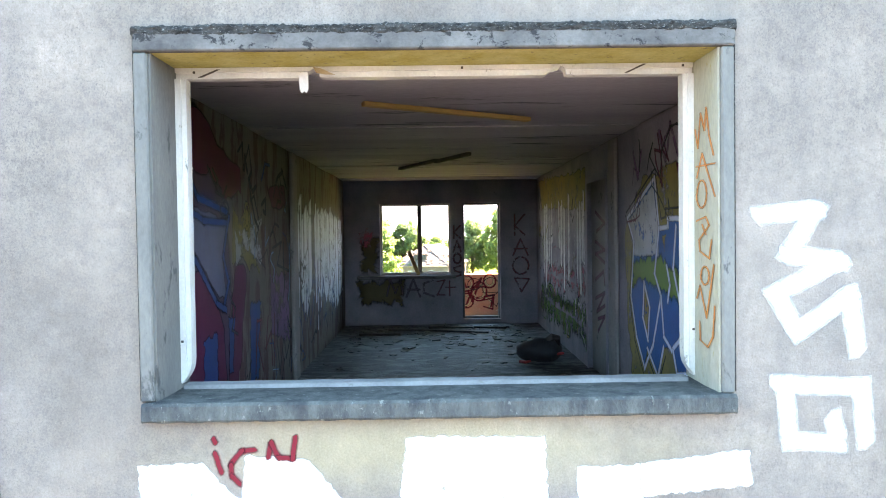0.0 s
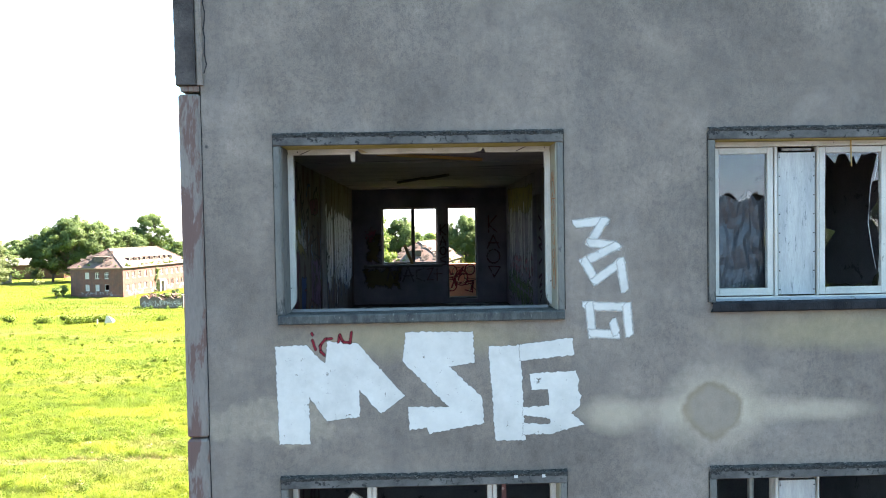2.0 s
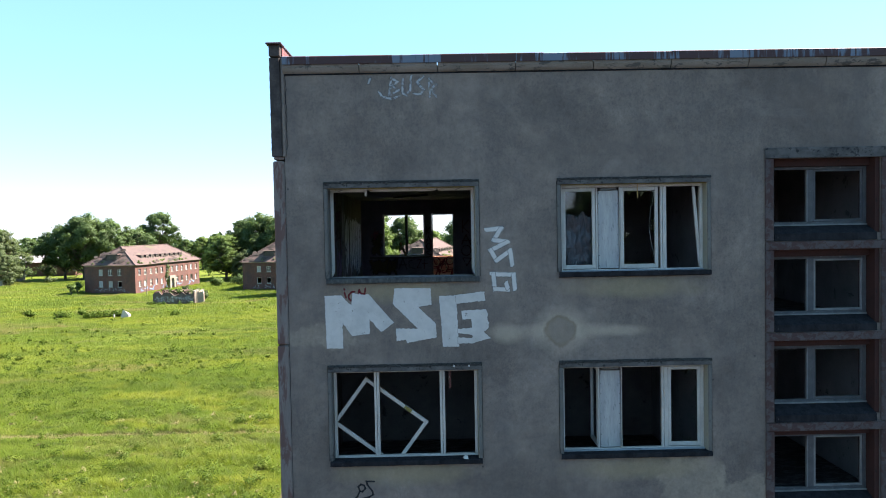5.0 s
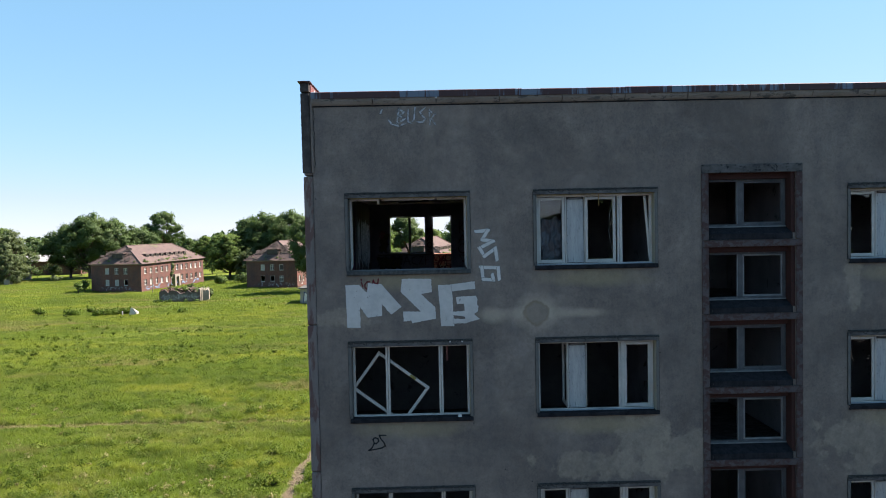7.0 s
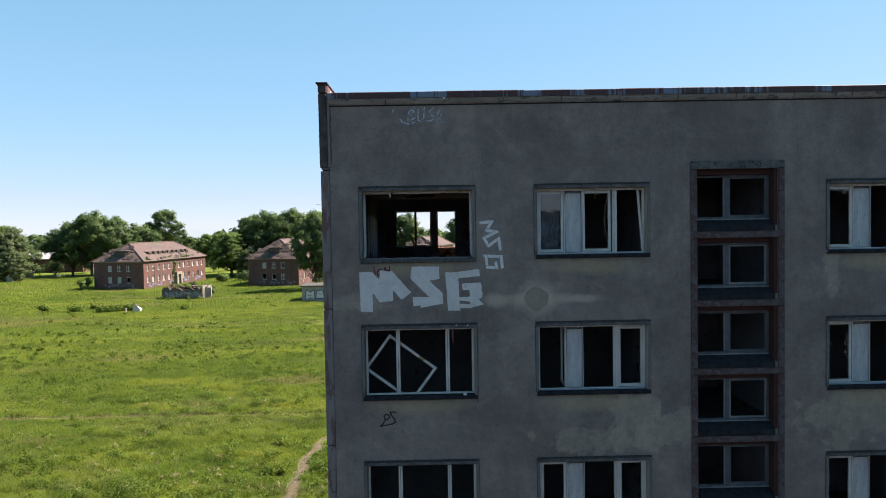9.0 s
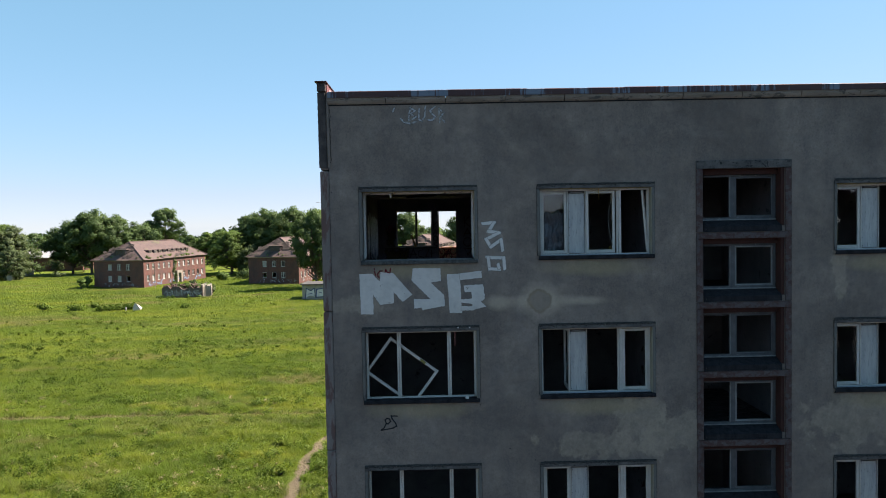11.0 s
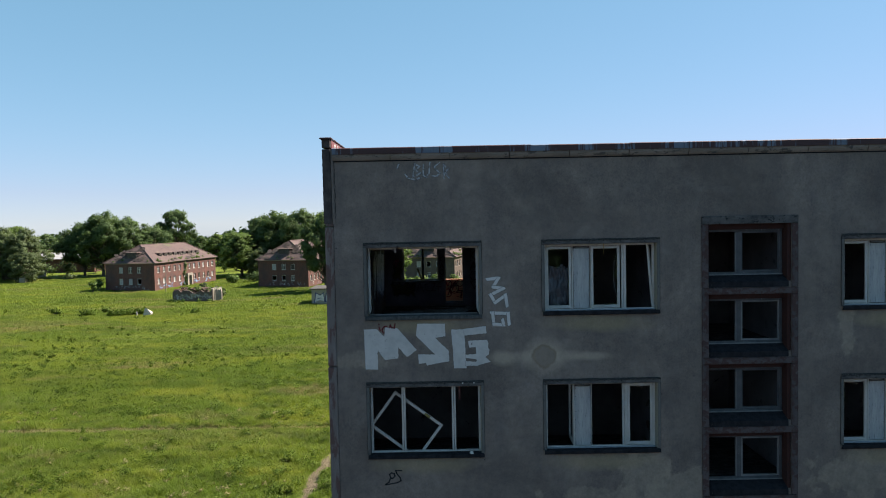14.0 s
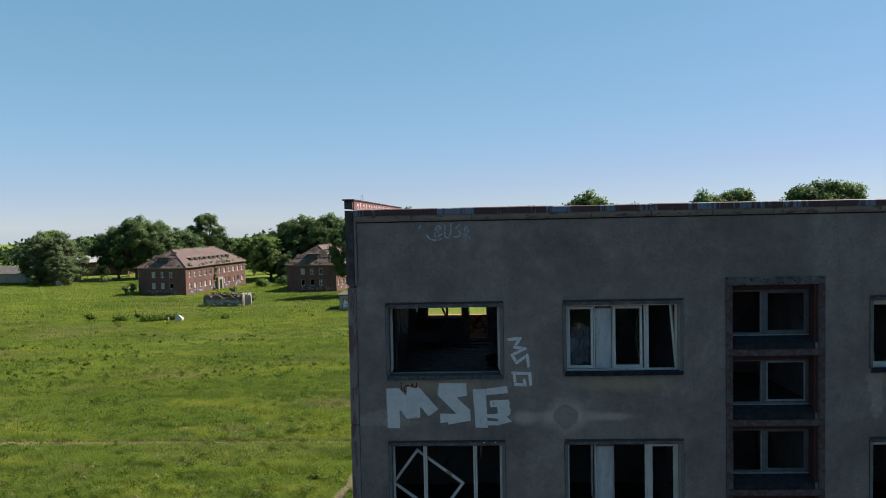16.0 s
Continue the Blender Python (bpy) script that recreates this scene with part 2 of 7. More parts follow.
def grass_material():
    k = Nodes("meadow grass")
    geo = k.n.new("ShaderNodeNewGeometry").outputs["Random Per Island"]
    geo = k.ramp(geo, (0.0, 0.25), (1.0, 0.75))
    fresh = k.mix(geo, (0.112, 0.173, 0.015), (0.182, 0.231, 0.028))
    lush = k.mix(geo, (0.076, 0.138, 0.0125), (0.125, 0.186, 0.021))
    straw = k.mix(geo, (0.15, 0.129, 0.0578), (0.238, 0.197, 0.102))
    dark = k.mix(geo, (0.0422, 0.087, 0.00952), (0.0762, 0.121, 0.015))
    col = k.mix(k.ramp(k.noise(0.06, 5, 0.62, k.stretch(0.6, 1.2, 0), 0.5), (0.42, 0.0), (0.56, 1.0)), fresh, lush)
    col = k.mix(k.ramp(k.noise(0.035, 4, 0.6, k.stretch(0.5, 1.5, 0, (17, 3, 0)), 0.3), (0.5, 0.0), (0.62, 0.7)), col, dark)
    col = k.mix(k.ramp(k.noise(0.42, 5, 0.68, k.stretch(0.55, 1.1, 0, (2, 5, 0)), 0.4), (0.5, 0.0), (0.62, 0.85)), col, dark)
    col = k.mix(k.ramp(k.noise(0.25, 4, 0.6, k.stretch(0.5, 1.0, 0, (31, 9, 0)), 0.3), (0.54, 0.0), (0.66, 0.8)), col, k.mix(geo, (0.155, 0.205, 0.019), (0.23, 0.256, 0.036)))
    col = k.mix(k.ramp(k.noise(0.075, 6, 0.7, k.stretch(0.5, 1.4, 0, (9, 4, 0)), 0.3), (0.55, 0.0), (0.66, 0.7)), col, straw)
    for x, y, rx, ry, much in ((-10, 49.5, 6.0, 2.4, 0.75), (-44, 38.95, 34, 0.6, 0.8), (-16, 36.5, 9, 2.0, 0.3), (-62, 96, 12, 4, 0.4)):
        ragged = k.ramp(k.noise(1.3, 5, 0.7), (0.35, 0.25), (0.6, 1.0))
        col = k.mix(k.math("MULTIPLY", k.math("MULTIPLY", k.spot(x, y, 0, rx, ry, 50, 0.35, 0.5, 0.5), ragged), much), col, straw)
    k.put("Base Color", col)
    k.put("Roughness", 0.6)
    k.put("Specular IOR Level", 0.2)
    # a stand of grass catches light like a soft surface, not like single flat blades
    soft, add, unit = k.n.new("ShaderNodeVectorMath"), k.n.new("ShaderNodeVectorMath"), k.n.new("ShaderNodeVectorMath")
    soft.operation, unit.operation = "SCALE", "NORMALIZE"
    soft.inputs["Scale"].default_value = 0.4
    k.link(k.n.new("ShaderNodeNewGeometry").outputs["Normal"], soft.inputs[0])
    k.link(soft.outputs[0], add.inputs[0])
    add.inputs[1].default_value = (0, 0, 0.8)
    k.link(add.outputs[0], unit.inputs[0])
    k.put("Normal", unit.outputs[0])
    tr = k.n.new("ShaderNodeBsdfTranslucent")
    k.link(k.mix(1.0, col, (1.1, 1.15, 0.6), "MULTIPLY"), tr.inputs["Color"])
    ms = k.n.new("ShaderNodeMixShader")
    ms.inputs[0].default_value = 0.4
    k.link(k.bsdf.outputs[0], ms.inputs[1])
    k.link(tr.outputs[0], ms.inputs[2])
    k.link(ms.outputs[0], k.n["Material Output"].inputs["Surface"])
    return k.mat


def ground_material():
    k = Nodes("meadow ground")
    a = k.mix(k.ramp(k.noise(0.035, 5, 0.6, None, 0.3), (0.38, 0.0), (0.64, 1.0)), (0.102, 0.151, 0.0163), (0.153, 0.187, 0.0272))
    a = k.mix(k.ramp(k.noise(0.16, 6, 0.65, k.stretch(0.45, 1.6, 1)), (0.5, 0.0), (0.7, 0.7)), a, (0.0476, 0.0816, 0.0109))
    a = k.mix(k.ramp(k.noise(0.1, 6, 0.7, k.stretch(0.5, 1.4, 1, (31, 7, 0))), (0.58, 0.0), (0.72, 0.6)), a, (0.116, 0.105, 0.0408))
    a = k.mix(k.ramp(k.noise(1.7, 5, 0.7), (0.4, 0.0), (0.75, 0.55)), a, (0.0408, 0.068, 0.00952))
    # trodden earth beside the house and the mown track
    for x, y, rx, ry in ((-7.0, 22.0, 0.75, 6.0), (-7.1, 29.0, 0.65, 4.0), (-5.9, 33.0, 1.3, 0.9)):
        a = k.mix(k.math("MULTIPLY", k.spot(x, y, 0, rx, ry, 50, 0.5, 0.6), 0.9), a, (0.145, 0.115, 0.08))
    a = k.mix(k.math("MULTIPLY", k.spot(-36, 39.2, 0, 36, 0.7, 50, 0.3, 0.25), 0.85), a, (0.32, 0.295, 0.16))
    # unseen grey ground in front of the block, added to dull its bounce light
    a = k.mix(k.spot(15, -42, 0, 120, 56, 200, 0.12, 0.2, 0.8), a, k.mix(k.noise(3, 4), (0.066, 0.066, 0.068), (0.1, 0.099, 0.1)))
    k.put("Base Color", a)
    k.put("Roughness", 0.95)
    k.put("Specular IOR Level", 0.15)
    k.bump(k.noise(2.5, 6, 0.75), 1.0, 0.35)
    return k.mat


def brick_material():
    k = Nodes("old red brick")
    t = k.n.new("ShaderNodeTexBrick")
    t.inputs["Scale"].default_value = 1.0
    t.inputs["Brick Width"].default_value, t.inputs["Row Height"].default_value, t.inputs["Mortar Size"].default_value = 0.26, 0.083, 0.012
    t.inputs["Color1"].default_value, t.inputs["Color2"].default_value, t.inputs["Mortar"].default_value = (0.145, 0.045, 0.032, 1), (0.075, 0.027, 0.022, 1), (0.11, 0.07, 0.058, 1)
    sep, comb = k.n.new("ShaderNodeSeparateXYZ"), k.n.new("ShaderNodeCombineXYZ")
    k.link(k.co, sep.inputs[0])
    add = k.n.new("ShaderNodeMath")
    k.link(sep.outputs["X"], add.inputs[0])
    k.link(sep.outputs["Y"], add.inputs[1])
    k.link(add.outputs[0], comb.inputs["X"])
    k.link(sep.outputs["Z"], comb.inputs["Y"])
    k.link(comb.outputs[0], t.inputs["Vector"])
    col = k.mix(k.ramp(k.noise(0.5, 7, 0.7), (0.42, 0.0), (0.62, 0.85)), t.outputs["Color"], (0.058, 0.036, 0.034))
    col = k.mix(k.ramp(k.noise(2.6, 6, 0.75, k.stretch(1, 1, 0.5, (5, 2, 1))), (0.5, 0.0), (0.68, 0.6)), col, (0.16, 0.075, 0.055))
    col = k.mix(k.ramp(k.noise(1.4, 6, 0.7, k.stretch(2.2, 2.2, 0.2)), (0.55, 0.0), (0.7, 0.6)), col, (0.045, 0.03, 0.03))
    col = k.mix(k.ramp(k.noise(0.9, 6, 0.7, k.stretch(1, 1, 0.35)), (0.64, 0.0), (0.74, 0.4)), col, (0.26, 0.17, 0.14))
    k.put("Base Color", col)
    k.put("Roughness", 0.9)
    return k.mat


def tile_roof(name, c1, c2):
    k = Nodes(name)
    col = k.mix(k.ramp(k.noise(0.5, 7, 0.7), (0.38, 0.0), (0.66, 1.0)), c1, c2)
    col = k.mix(k.ramp(k.noise(5.0, 5, 0.7), (0.45, 0.0), (0.7, 0.7)), col, (0.07, 0.05, 0.045))
    col = k.mix(k.ramp(k.noise(0.45, 6, 0.75), (0.58, 0.0), (0.66, 0.75)), col, (0.085, 0.095, 0.04))
    col = k.mix(k.ramp(k.noise(1.3, 6, 0.75, k.stretch(1, 1, 0.7, (3, 1, 8))), (0.56, 0.0), (0.6, 0.85)), col, (0.03, 0.024, 0.022))
    k.put("Base Color", col)
    k.put("Roughness", 0.85)
    wav = k.n.new("ShaderNodeTexWave")
    wav.bands_direction = "Z"
    wav.inputs["Scale"].default_value = 1.6
    k.link(k.co, wav.inputs["Vector"])
    k.bump(k.math("ADD", wav.outputs["Fac"], k.noise(6, 4)), 0.8, 0.06)
    return k.mat


def glass_material(name, tint, rough):
    k = Nodes(name)
    k.put("Base Color", tint)
    k.put("Roughness", k.ramp(k.noise(3, 5, 0.6), (0.3, rough * 0.5), (0.7, rough * 1.6)))
    k.put("Transmission Weight", 1.0)
    k.put("IOR", 1.5)
    return k.mat


def rust_flashing():
    k = Nodes("roof-edge sheet, blue-grey paint over red rust")
    cells = k.noise(1.0, 5, 0.62, k.stretch(1.3, 1.0, 0.35), 0.3)
    drips = k.noise(6.0, 5, 0.7, k.stretch(3.0, 1.0, 0.12))
    fac = k.ramp(k.math("ADD", k.math("MULTIPLY", cells, 0.7), k.math("MULTIPLY", drips, 0.3)), (0.45, 0.0), (0.485, 1.0))
    col = k.mix(fac, (0.1, 0.128, 0.17), (0.045, 0.014, 0.013))
    col = k.mix(k.ramp(k.noise(9, 5, 0.7), (0.6, 0.0), (0.72, 0.6)), col, (0.05, 0.035, 0.035))
    k.put("Base Color", col)
    k.put("Roughness", 0.6)
    k.put("Metallic", 0.15)
    k.bump(k.noise(12, 4), 0.3, 0.006)
    return k.mat


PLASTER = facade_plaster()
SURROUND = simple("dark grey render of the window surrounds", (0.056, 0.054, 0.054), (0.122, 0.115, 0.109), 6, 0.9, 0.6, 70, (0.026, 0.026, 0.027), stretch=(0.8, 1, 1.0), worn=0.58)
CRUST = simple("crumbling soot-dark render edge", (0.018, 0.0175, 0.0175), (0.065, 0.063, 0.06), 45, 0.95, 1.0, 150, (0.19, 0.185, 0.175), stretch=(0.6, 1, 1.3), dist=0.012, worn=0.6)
SURROUND_SIDE = simple("pale grey render of the window sides", (0.098, 0.096, 0.092), (0.15, 0.143, 0.132), 3, 0.9, 0.5, 70, (0.06, 0.06, 0.06), stretch=(1, 1, 0.4), worn=0.6)
SILL = simple("stained concrete sill", (0.04, 0.043, 0.046), (0.092, 0.097, 0.092), 14, 0.92, 1.0, 90, (0.155, 0.16, 0.145), stretch=(1, 1, 0.5), dist=0.012, worn=0.62)
# darker copy of SILL for every window but the empty one
SILL_DARK = simple("near-black concrete sill", (0.010, 0.0105, 0.013), (0.026, 0.027, 0.031), 9, 0.92, 1.0, 90, (0.06, 0.062, 0.062), stretch=(1, 1, 0.5), dist=0.012, worn=0.66)
OCHRE = simple("ochre limewash of the reveal", (0.27, 0.225, 0.065), (0.34, 0.30, 0.13), 9, 0.9, 0.4, 60, (0.17, 0.145, 0.07), stretch=(1, 1, 1))
REVEAL = simple("pale ochre plaster of the side reveal", (0.29, 0.275, 0.24), (0.26, 0.24, 0.18), 3, 0.9, 0.3, 60, (0.25, 0.215, 0.12), stretch=(1, 1, 0.4))
RED_REVEAL = simple("oxide red reveal", (0.062, 0.027, 0.023), (0.046, 0.024, 0.022), 3, 0.9, 0.4, 60, (0.03, 0.021, 0.02))
RED_TRIM = simple("grey render with red paint wearing off", (0.07, 0.059, 0.06), (0.1, 0.082, 0.082), 5, 0.9, 0.5, 60, (0.07, 0.042, 0.039), stretch=(0.6, 1, 0.6), worn=0.5)
CORNER = simple("concrete corner strip with faded red paint", (0.15, 0.128, 0.118), (0.205, 0.172, 0.158), 2, 0.92, 0.5, 50, (0.128, 0.078, 0.07), stretch=(1, 1, 0.25), worn=0.52)
CORNER_DARK = simple("soot-dark concrete corner", (0.04, 0.035, 0.034), (0.082, 0.07, 0.067), 5, 0.95, 0.9, 40, (0.12, 0.105, 0.098), dist=0.012, worn=0.68)
CONCRETE = simple("weathered beige cornice concrete", (0.165, 0.143, 0.122), (0.235, 0.206, 0.18), 2.5, 0.9, 0.5, 50, (0.085, 0.083, 0.078), stretch=(0.6, 1, 1.5), worn=0.56)
FLASHING = rust_flashing()
RED_SHEET = simple("red-brown roof sheet", (0.17, 0.05, 0.045), (0.115, 0.04, 0.038), 3, 0.6, 0.3, 30, (0.4, 0.3, 0.26))
ROOF_FELT = simple("roofing felt", (0.06, 0.06, 0.062), (0.11, 0.108, 0.1), 1.2, 0.95, 0.4, 30)
WHITE_FRAME = simple("white window paint, weathered", (0.48, 0.455, 0.42), (0.365, 0.345, 0.318), 5, 0.55, 0.3, 80, (0.16, 0.15, 0.135), stretch=(1, 1, 0.6), worn=0.65)
GREY_FRAME = simple("grey weathered window paint", (0.12, 0.12, 0.122), (0.19, 0.19, 0.188), 5, 0.7, 0.3, 80, (0.12, 0.115, 0.11))
STAIR_FRAME = simple("dull dark grey window paint", (0.045, 0.047, 0.053), (0.08, 0.082, 0.087), 5, 0.7, 0.3, 80, (0.19, 0.19, 0.19), worn=0.64)
WEATHER_BOARD = simple("pale blue-grey sill paint, peeling", (0.24, 0.275, 0.3), (0.17, 0.2, 0.225), 5, 0.6, 0.3, 60, (0.07, 0.075, 0.08), stretch=(0.5, 1, 1), worn=0.6)
PANEL = simple("white infill panel, streaked", (0.39, 0.39, 0.38), (0.25, 0.262, 0.27), 4, 0.5, 0.15, 60, (0.14, 0.155, 0.17), stretch=(2, 1, 0.3), worn=0.6)
GLASS = glass_material("window glass", (0.9, 0.95, 0.95, 1), 0.02)
ROOM_WALL = simple("grey-lilac room plaster", (0.195, 0.184, 0.215), (0.305, 0.283, 0.318), 1.9, 0.95, 0.4, 40, (0.13, 0.118, 0.126), worn=0.66)
ROOM_DARK = simple("sooty room plaster", (0.2, 0.185, 0.185), (0.3, 0.275, 0.265), 1.3, 0.95, 0.4, 40, (0.12, 0.11, 0.11))
# toned dark to fit the near-black rooms behind the windows
INNER = simple("dark brown plaster", (0.12, 0.098, 0.094), (0.2, 0.165, 0.155), 1.3, 0.95, 0.4, 40, (0.05, 0.042, 0.042))
CEILING = simple("sooty concrete ceiling", (0.3, 0.27, 0.292), (0.41, 0.375, 0.395), 0.8, 0.95, 0.4, 40, (0.13, 0.115, 0.12), stretch=(0.35, 1.6, 1), worn=0.6)
ROOM_FLOOR = simple("bare dusty screed", (0.045, 0.0465, 0.05), (0.125, 0.127, 0.133), 2.4, 0.7, 0.8, 40, (0.012, 0.0125, 0.014), stretch=(0.6, 1.5, 1), dist=0.012, worn=0.475)
WOOD = simple("raw pine batten", (0.42, 0.26, 0.08), (0.33, 0.19, 0.06), 6, 0.7, 0.3, 60, (0.2, 0.11, 0.04), stretch=(0.3, 3, 3))
DARK_WOOD = simple("charred wood", (0.045, 0.04, 0.038), (0.09, 0.075, 0.065), 6, 0.9, 0.5, 60)
RUBBLE = simple("rubble", (0.09, 0.085, 0.082), (0.19, 0.18, 0.17), 6, 0.95, 0.5, 60, (0.04, 0.04, 0.04))
WHITE_PAINT = spray("white roller paint", (0.54, 0.518, 0.495), 0.335, 11.0, clouds=0.35, fade=(0.12, 0.5))
FAINT_WHITE = spray("thin white spray", (0.33, 0.34, 0.345), 0.44, 14.0)
RED_PAINT = spray("red spray", (0.15, 0.010, 0.018), 0.26)
ORANGE_PAINT = spray("orange spray", (0.42, 0.15, 0.045), 0.26)
MAROON = spray("maroon spray", (0.1, 0.005, 0.036), 0.22, 5.0, clouds=0.35)
BLUE = spray("blue spray", (0.008, 0.045, 0.18), 0.28, 4.0, clouds=0.45)
RUST_RED = spray("dark red spray, faded", (0.17, 0.06, 0.068), 0.42)
LIGHT_BLUE = spray("pale blue spray", (0.22, 0.36, 0.55), 0.38, 4.0, clouds=0.8)
PURPLE = spray("purple spray", (0.19, 0.085, 0.2), 0.42, 4.0, clouds=0.8)
YELLOW = spray("yellow spray", (0.235, 0.195, 0.06), 0.4, 5.0, clouds=0.8)
GREEN = spray("green spray", (0.11, 0.21, 0.045), 0.44, 4.0, clouds=0.8)
PALE = spray("pale grey-white spray", (0.5, 0.51, 0.52), 0.46, 7.0, clouds=0.8)
BLACK_PAINT = spray("black spray", (0.018, 0.018, 0.022), 0.32)
PINK = spray("pink spray", (0.42, 0.12, 0.17), 0.47, 6.0, clouds=0.8)
BRICK = brick_material()
TILE = tile_roof("weathered clay tiles", (0.104, 0.068, 0.0603), (0.0731, 0.051, 0.0476))
CREAM = simple("dirty cream render", (0.281, 0.255, 0.212), (0.204, 0.191, 0.166), 0.7, 0.95, 0.3, 10, (0.17, 0.153, 0.136))
GREY_BRICK = simple("sooty grey-brown render", (0.12, 0.098, 0.086), (0.085, 0.068, 0.06), 0.8, 0.95, 0.4, 12, (0.15, 0.13, 0.115))
HOUSE_FRAME = simple("white timber", (0.55, 0.55, 0.53), (0.4, 0.4, 0.385), 2, 0.6, 0.1, 20)
# near-black fill: the darkness of unlit openings is put into the colour
DARK_PANE = simple("near-black of unlit window depth", (0.012, 0.013, 0.015), (0.022, 0.023, 0.025), 2, 0.35, 0.0, 20)
GROUND = ground_material()
GRASS = grass_material()
DRY_GRASS = leaf_material("dry grass heads", (0.165, 0.156, 0.076), (0.225, 0.21, 0.11))
LEAF = leaf_material("oak leaves", (0.047, 0.083, 0.034), (0.07, 0.114, 0.046))
LEAF_LIGHT = leaf_material("lime leaves", (0.062, 0.106, 0.032), (0.092, 0.145, 0.045))
WEED = leaf_material("meadow weeds", (0.0432, 0.0878, 0.0144), (0.09, 0.137, 0.023))
WEED_LIGHT = leaf_material("pale meadow weeds", (0.0706, 0.119, 0.0173), (0.119, 0.16, 0.0274))
FAR_LEAF = leaf_material("far woodland", (0.022, 0.048, 0.022), (0.04, 0.07, 0.03))
LEAF_GREY = leaf_material("willow leaves", (0.062, 0.09, 0.046), (0.088, 0.122, 0.06))
BARK = simple("bark", (0.07, 0.055, 0.042), (0.12, 0.1, 0.08), 2, 0.95, 0.8, 12, stretch=(3, 3, 0.6), dist=0.03)

# ---- builders ----
ORIGIN = {}


def thing(name, at=(0, 0, 0), label="", category="", group="", kind=""):
    ob = new(name)
    ob.location = at
    ORIGIN[ob] = Vector(at)
    return tagged(ob, label, category, group, kind)


def part(name, bm, material, parent=None, label="", smooth=False):
    """One mesh object, given in world places, under a thing or a part."""
    me = bpy.data.meshes.new(name)
    bm.normal_update()
    bm.to_mesh(me)
    bm.free()
    me.materials.append(material)
    ob = new(name, me)
    if parent is not None:
        ob.parent = parent
        me.transform(Matrix.Translation(-ORIGIN[parent]))
        ORIGIN[ob] = ORIGIN[parent]
    else:
        ORIGIN[ob] = Vector((0, 0, 0))
    if smooth:
        for p in me.polygons:
            p.use_smooth = True
    return tagged(ob, label)


def box(bm, x0, y0, z0, x1, y1, z1, bevel=0.0, m=None):
    r = bmesh.ops.create_cube(bm, size=1.0)
    bmesh.ops.scale(bm, vec=(x1 - x0, y1 - y0, z1 - z0), verts=r["verts"])
    bmesh.ops.translate(bm, vec=((x0 + x1) / 2, (y0 + y1) / 2, (z0 + z1) / 2), verts=r["verts"])
    vs = r["verts"]
    if bevel:
        es = list({e for v in vs for e in v.link_edges})
        o = bmesh.ops.bevel(bm, geom=es, offset=bevel, segments=1, affect="EDGES")
        vs = list({v for f in o["faces"] for v in f.verts} | {v for v in vs if v.is_valid})
    if m is not None:
        bmesh.ops.transform(bm, matrix=m, verts=vs)
    return vs


def bm_box(*a, **k):
    bm = bmesh.new()
    box(bm, *a, **k)
    return bm


def prism(bm, pts, place):
    """A closed outline [(u, v)] extruded by place(u, v, w) for w = 0, 1."""
    a = [bm.verts.new(place(u, v, 0)) for u, v in pts]
    b = [bm.verts.new(place(u, v, 1)) for u, v in pts]
    bm.faces.new(a)
    bm.faces.new(b[::-1])
    n = len(pts)
    for i in range(n):
        bm.faces.new((a[i], b[i], b[(i + 1) % n], a[(i + 1) % n]))


def pierced(x0, x1, z0, z1, y0, y1, holes, place=None):
    """A wall with openings right through it; faces only where there is air."""
    place = place or (lambda x, y, z: (x, y, z))
    xs = sorted({x0, x1, *(min(max(v, x0), x1) for h in holes for v in h[:2])})
    zs = sorted({z0, z1, *(min(max(v, z0), z1) for h in holes for v in h[2:])})
    solid = {}
    for i in range(len(xs) - 1):
        for j in range(len(zs) - 1):
            cx, cz = (xs[i] + xs[i + 1]) / 2, (zs[j] + zs[j + 1]) / 2
            solid[i, j] = not any(h[0] < cx < h[1] and h[2] < cz < h[3] for h in holes)
    bm, cache = bmesh.new(), {}

    def v(x, y, z):
        if (x, y, z) not in cache:
            cache[x, y, z] = bm.verts.new(place(x, y, z))
        return cache[x, y, z]
    for (i, j), s in solid.items():
        if not s:
            continue
        a, b, c, d = xs[i], xs[i + 1], zs[j], zs[j + 1]
        bm.faces.new((v(a, y0, c), v(b, y0, c), v(b, y0, d), v(a, y0, d)))
        bm.faces.new((v(a, y1, c), v(a, y1, d), v(b, y1, d), v(b, y1, c)))
        if not solid.get((i - 1, j)):
            bm.faces.new((v(a, y0, c), v(a, y0, d), v(a, y1, d), v(a, y1, c)))
        if not solid.get((i + 1, j)):
            bm.faces.new((v(b, y0, c), v(b, y1, c), v(b, y1, d), v(b, y0, d)))
        if not solid.get((i, j - 1)):
            bm.faces.new((v(a, y0, c), v(a, y1, c), v(b, y1, c), v(b, y0, c)))
        if not solid.get((i, j + 1)):
            bm.faces.new((v(a, y0, d), v(b, y0, d), v(b, y1, d), v(a, y1, d)))
    return bm


def tube(bm, pts, radii, sides=7):
    """A tapered limb along points."""
    rings = []
    for i, p in enumerate(pts):
        p = Vector(p)
        d = (Vector(pts[min(i + 1, len(pts) - 1)]) - Vector(pts[max(i - 1, 0)])).normalized()
        q = d.to_track_quat("Z", "Y")
        rings.append([bm.verts.new(p + q @ Vector((math.cos(a) * radii[i], math.sin(a) * radii[i], 0))) for a in (2 * math.pi * s / sides for s in range(sides))])
    for a, b in zip(rings, rings[1:]):
        for s in range(sides):
            bm.faces.new((a[s], a[(s + 1) % sides], b[(s + 1) % sides], b[s]))
    bm.faces.new(rings[0][::-1])
    bm.faces.new(rings[-1])


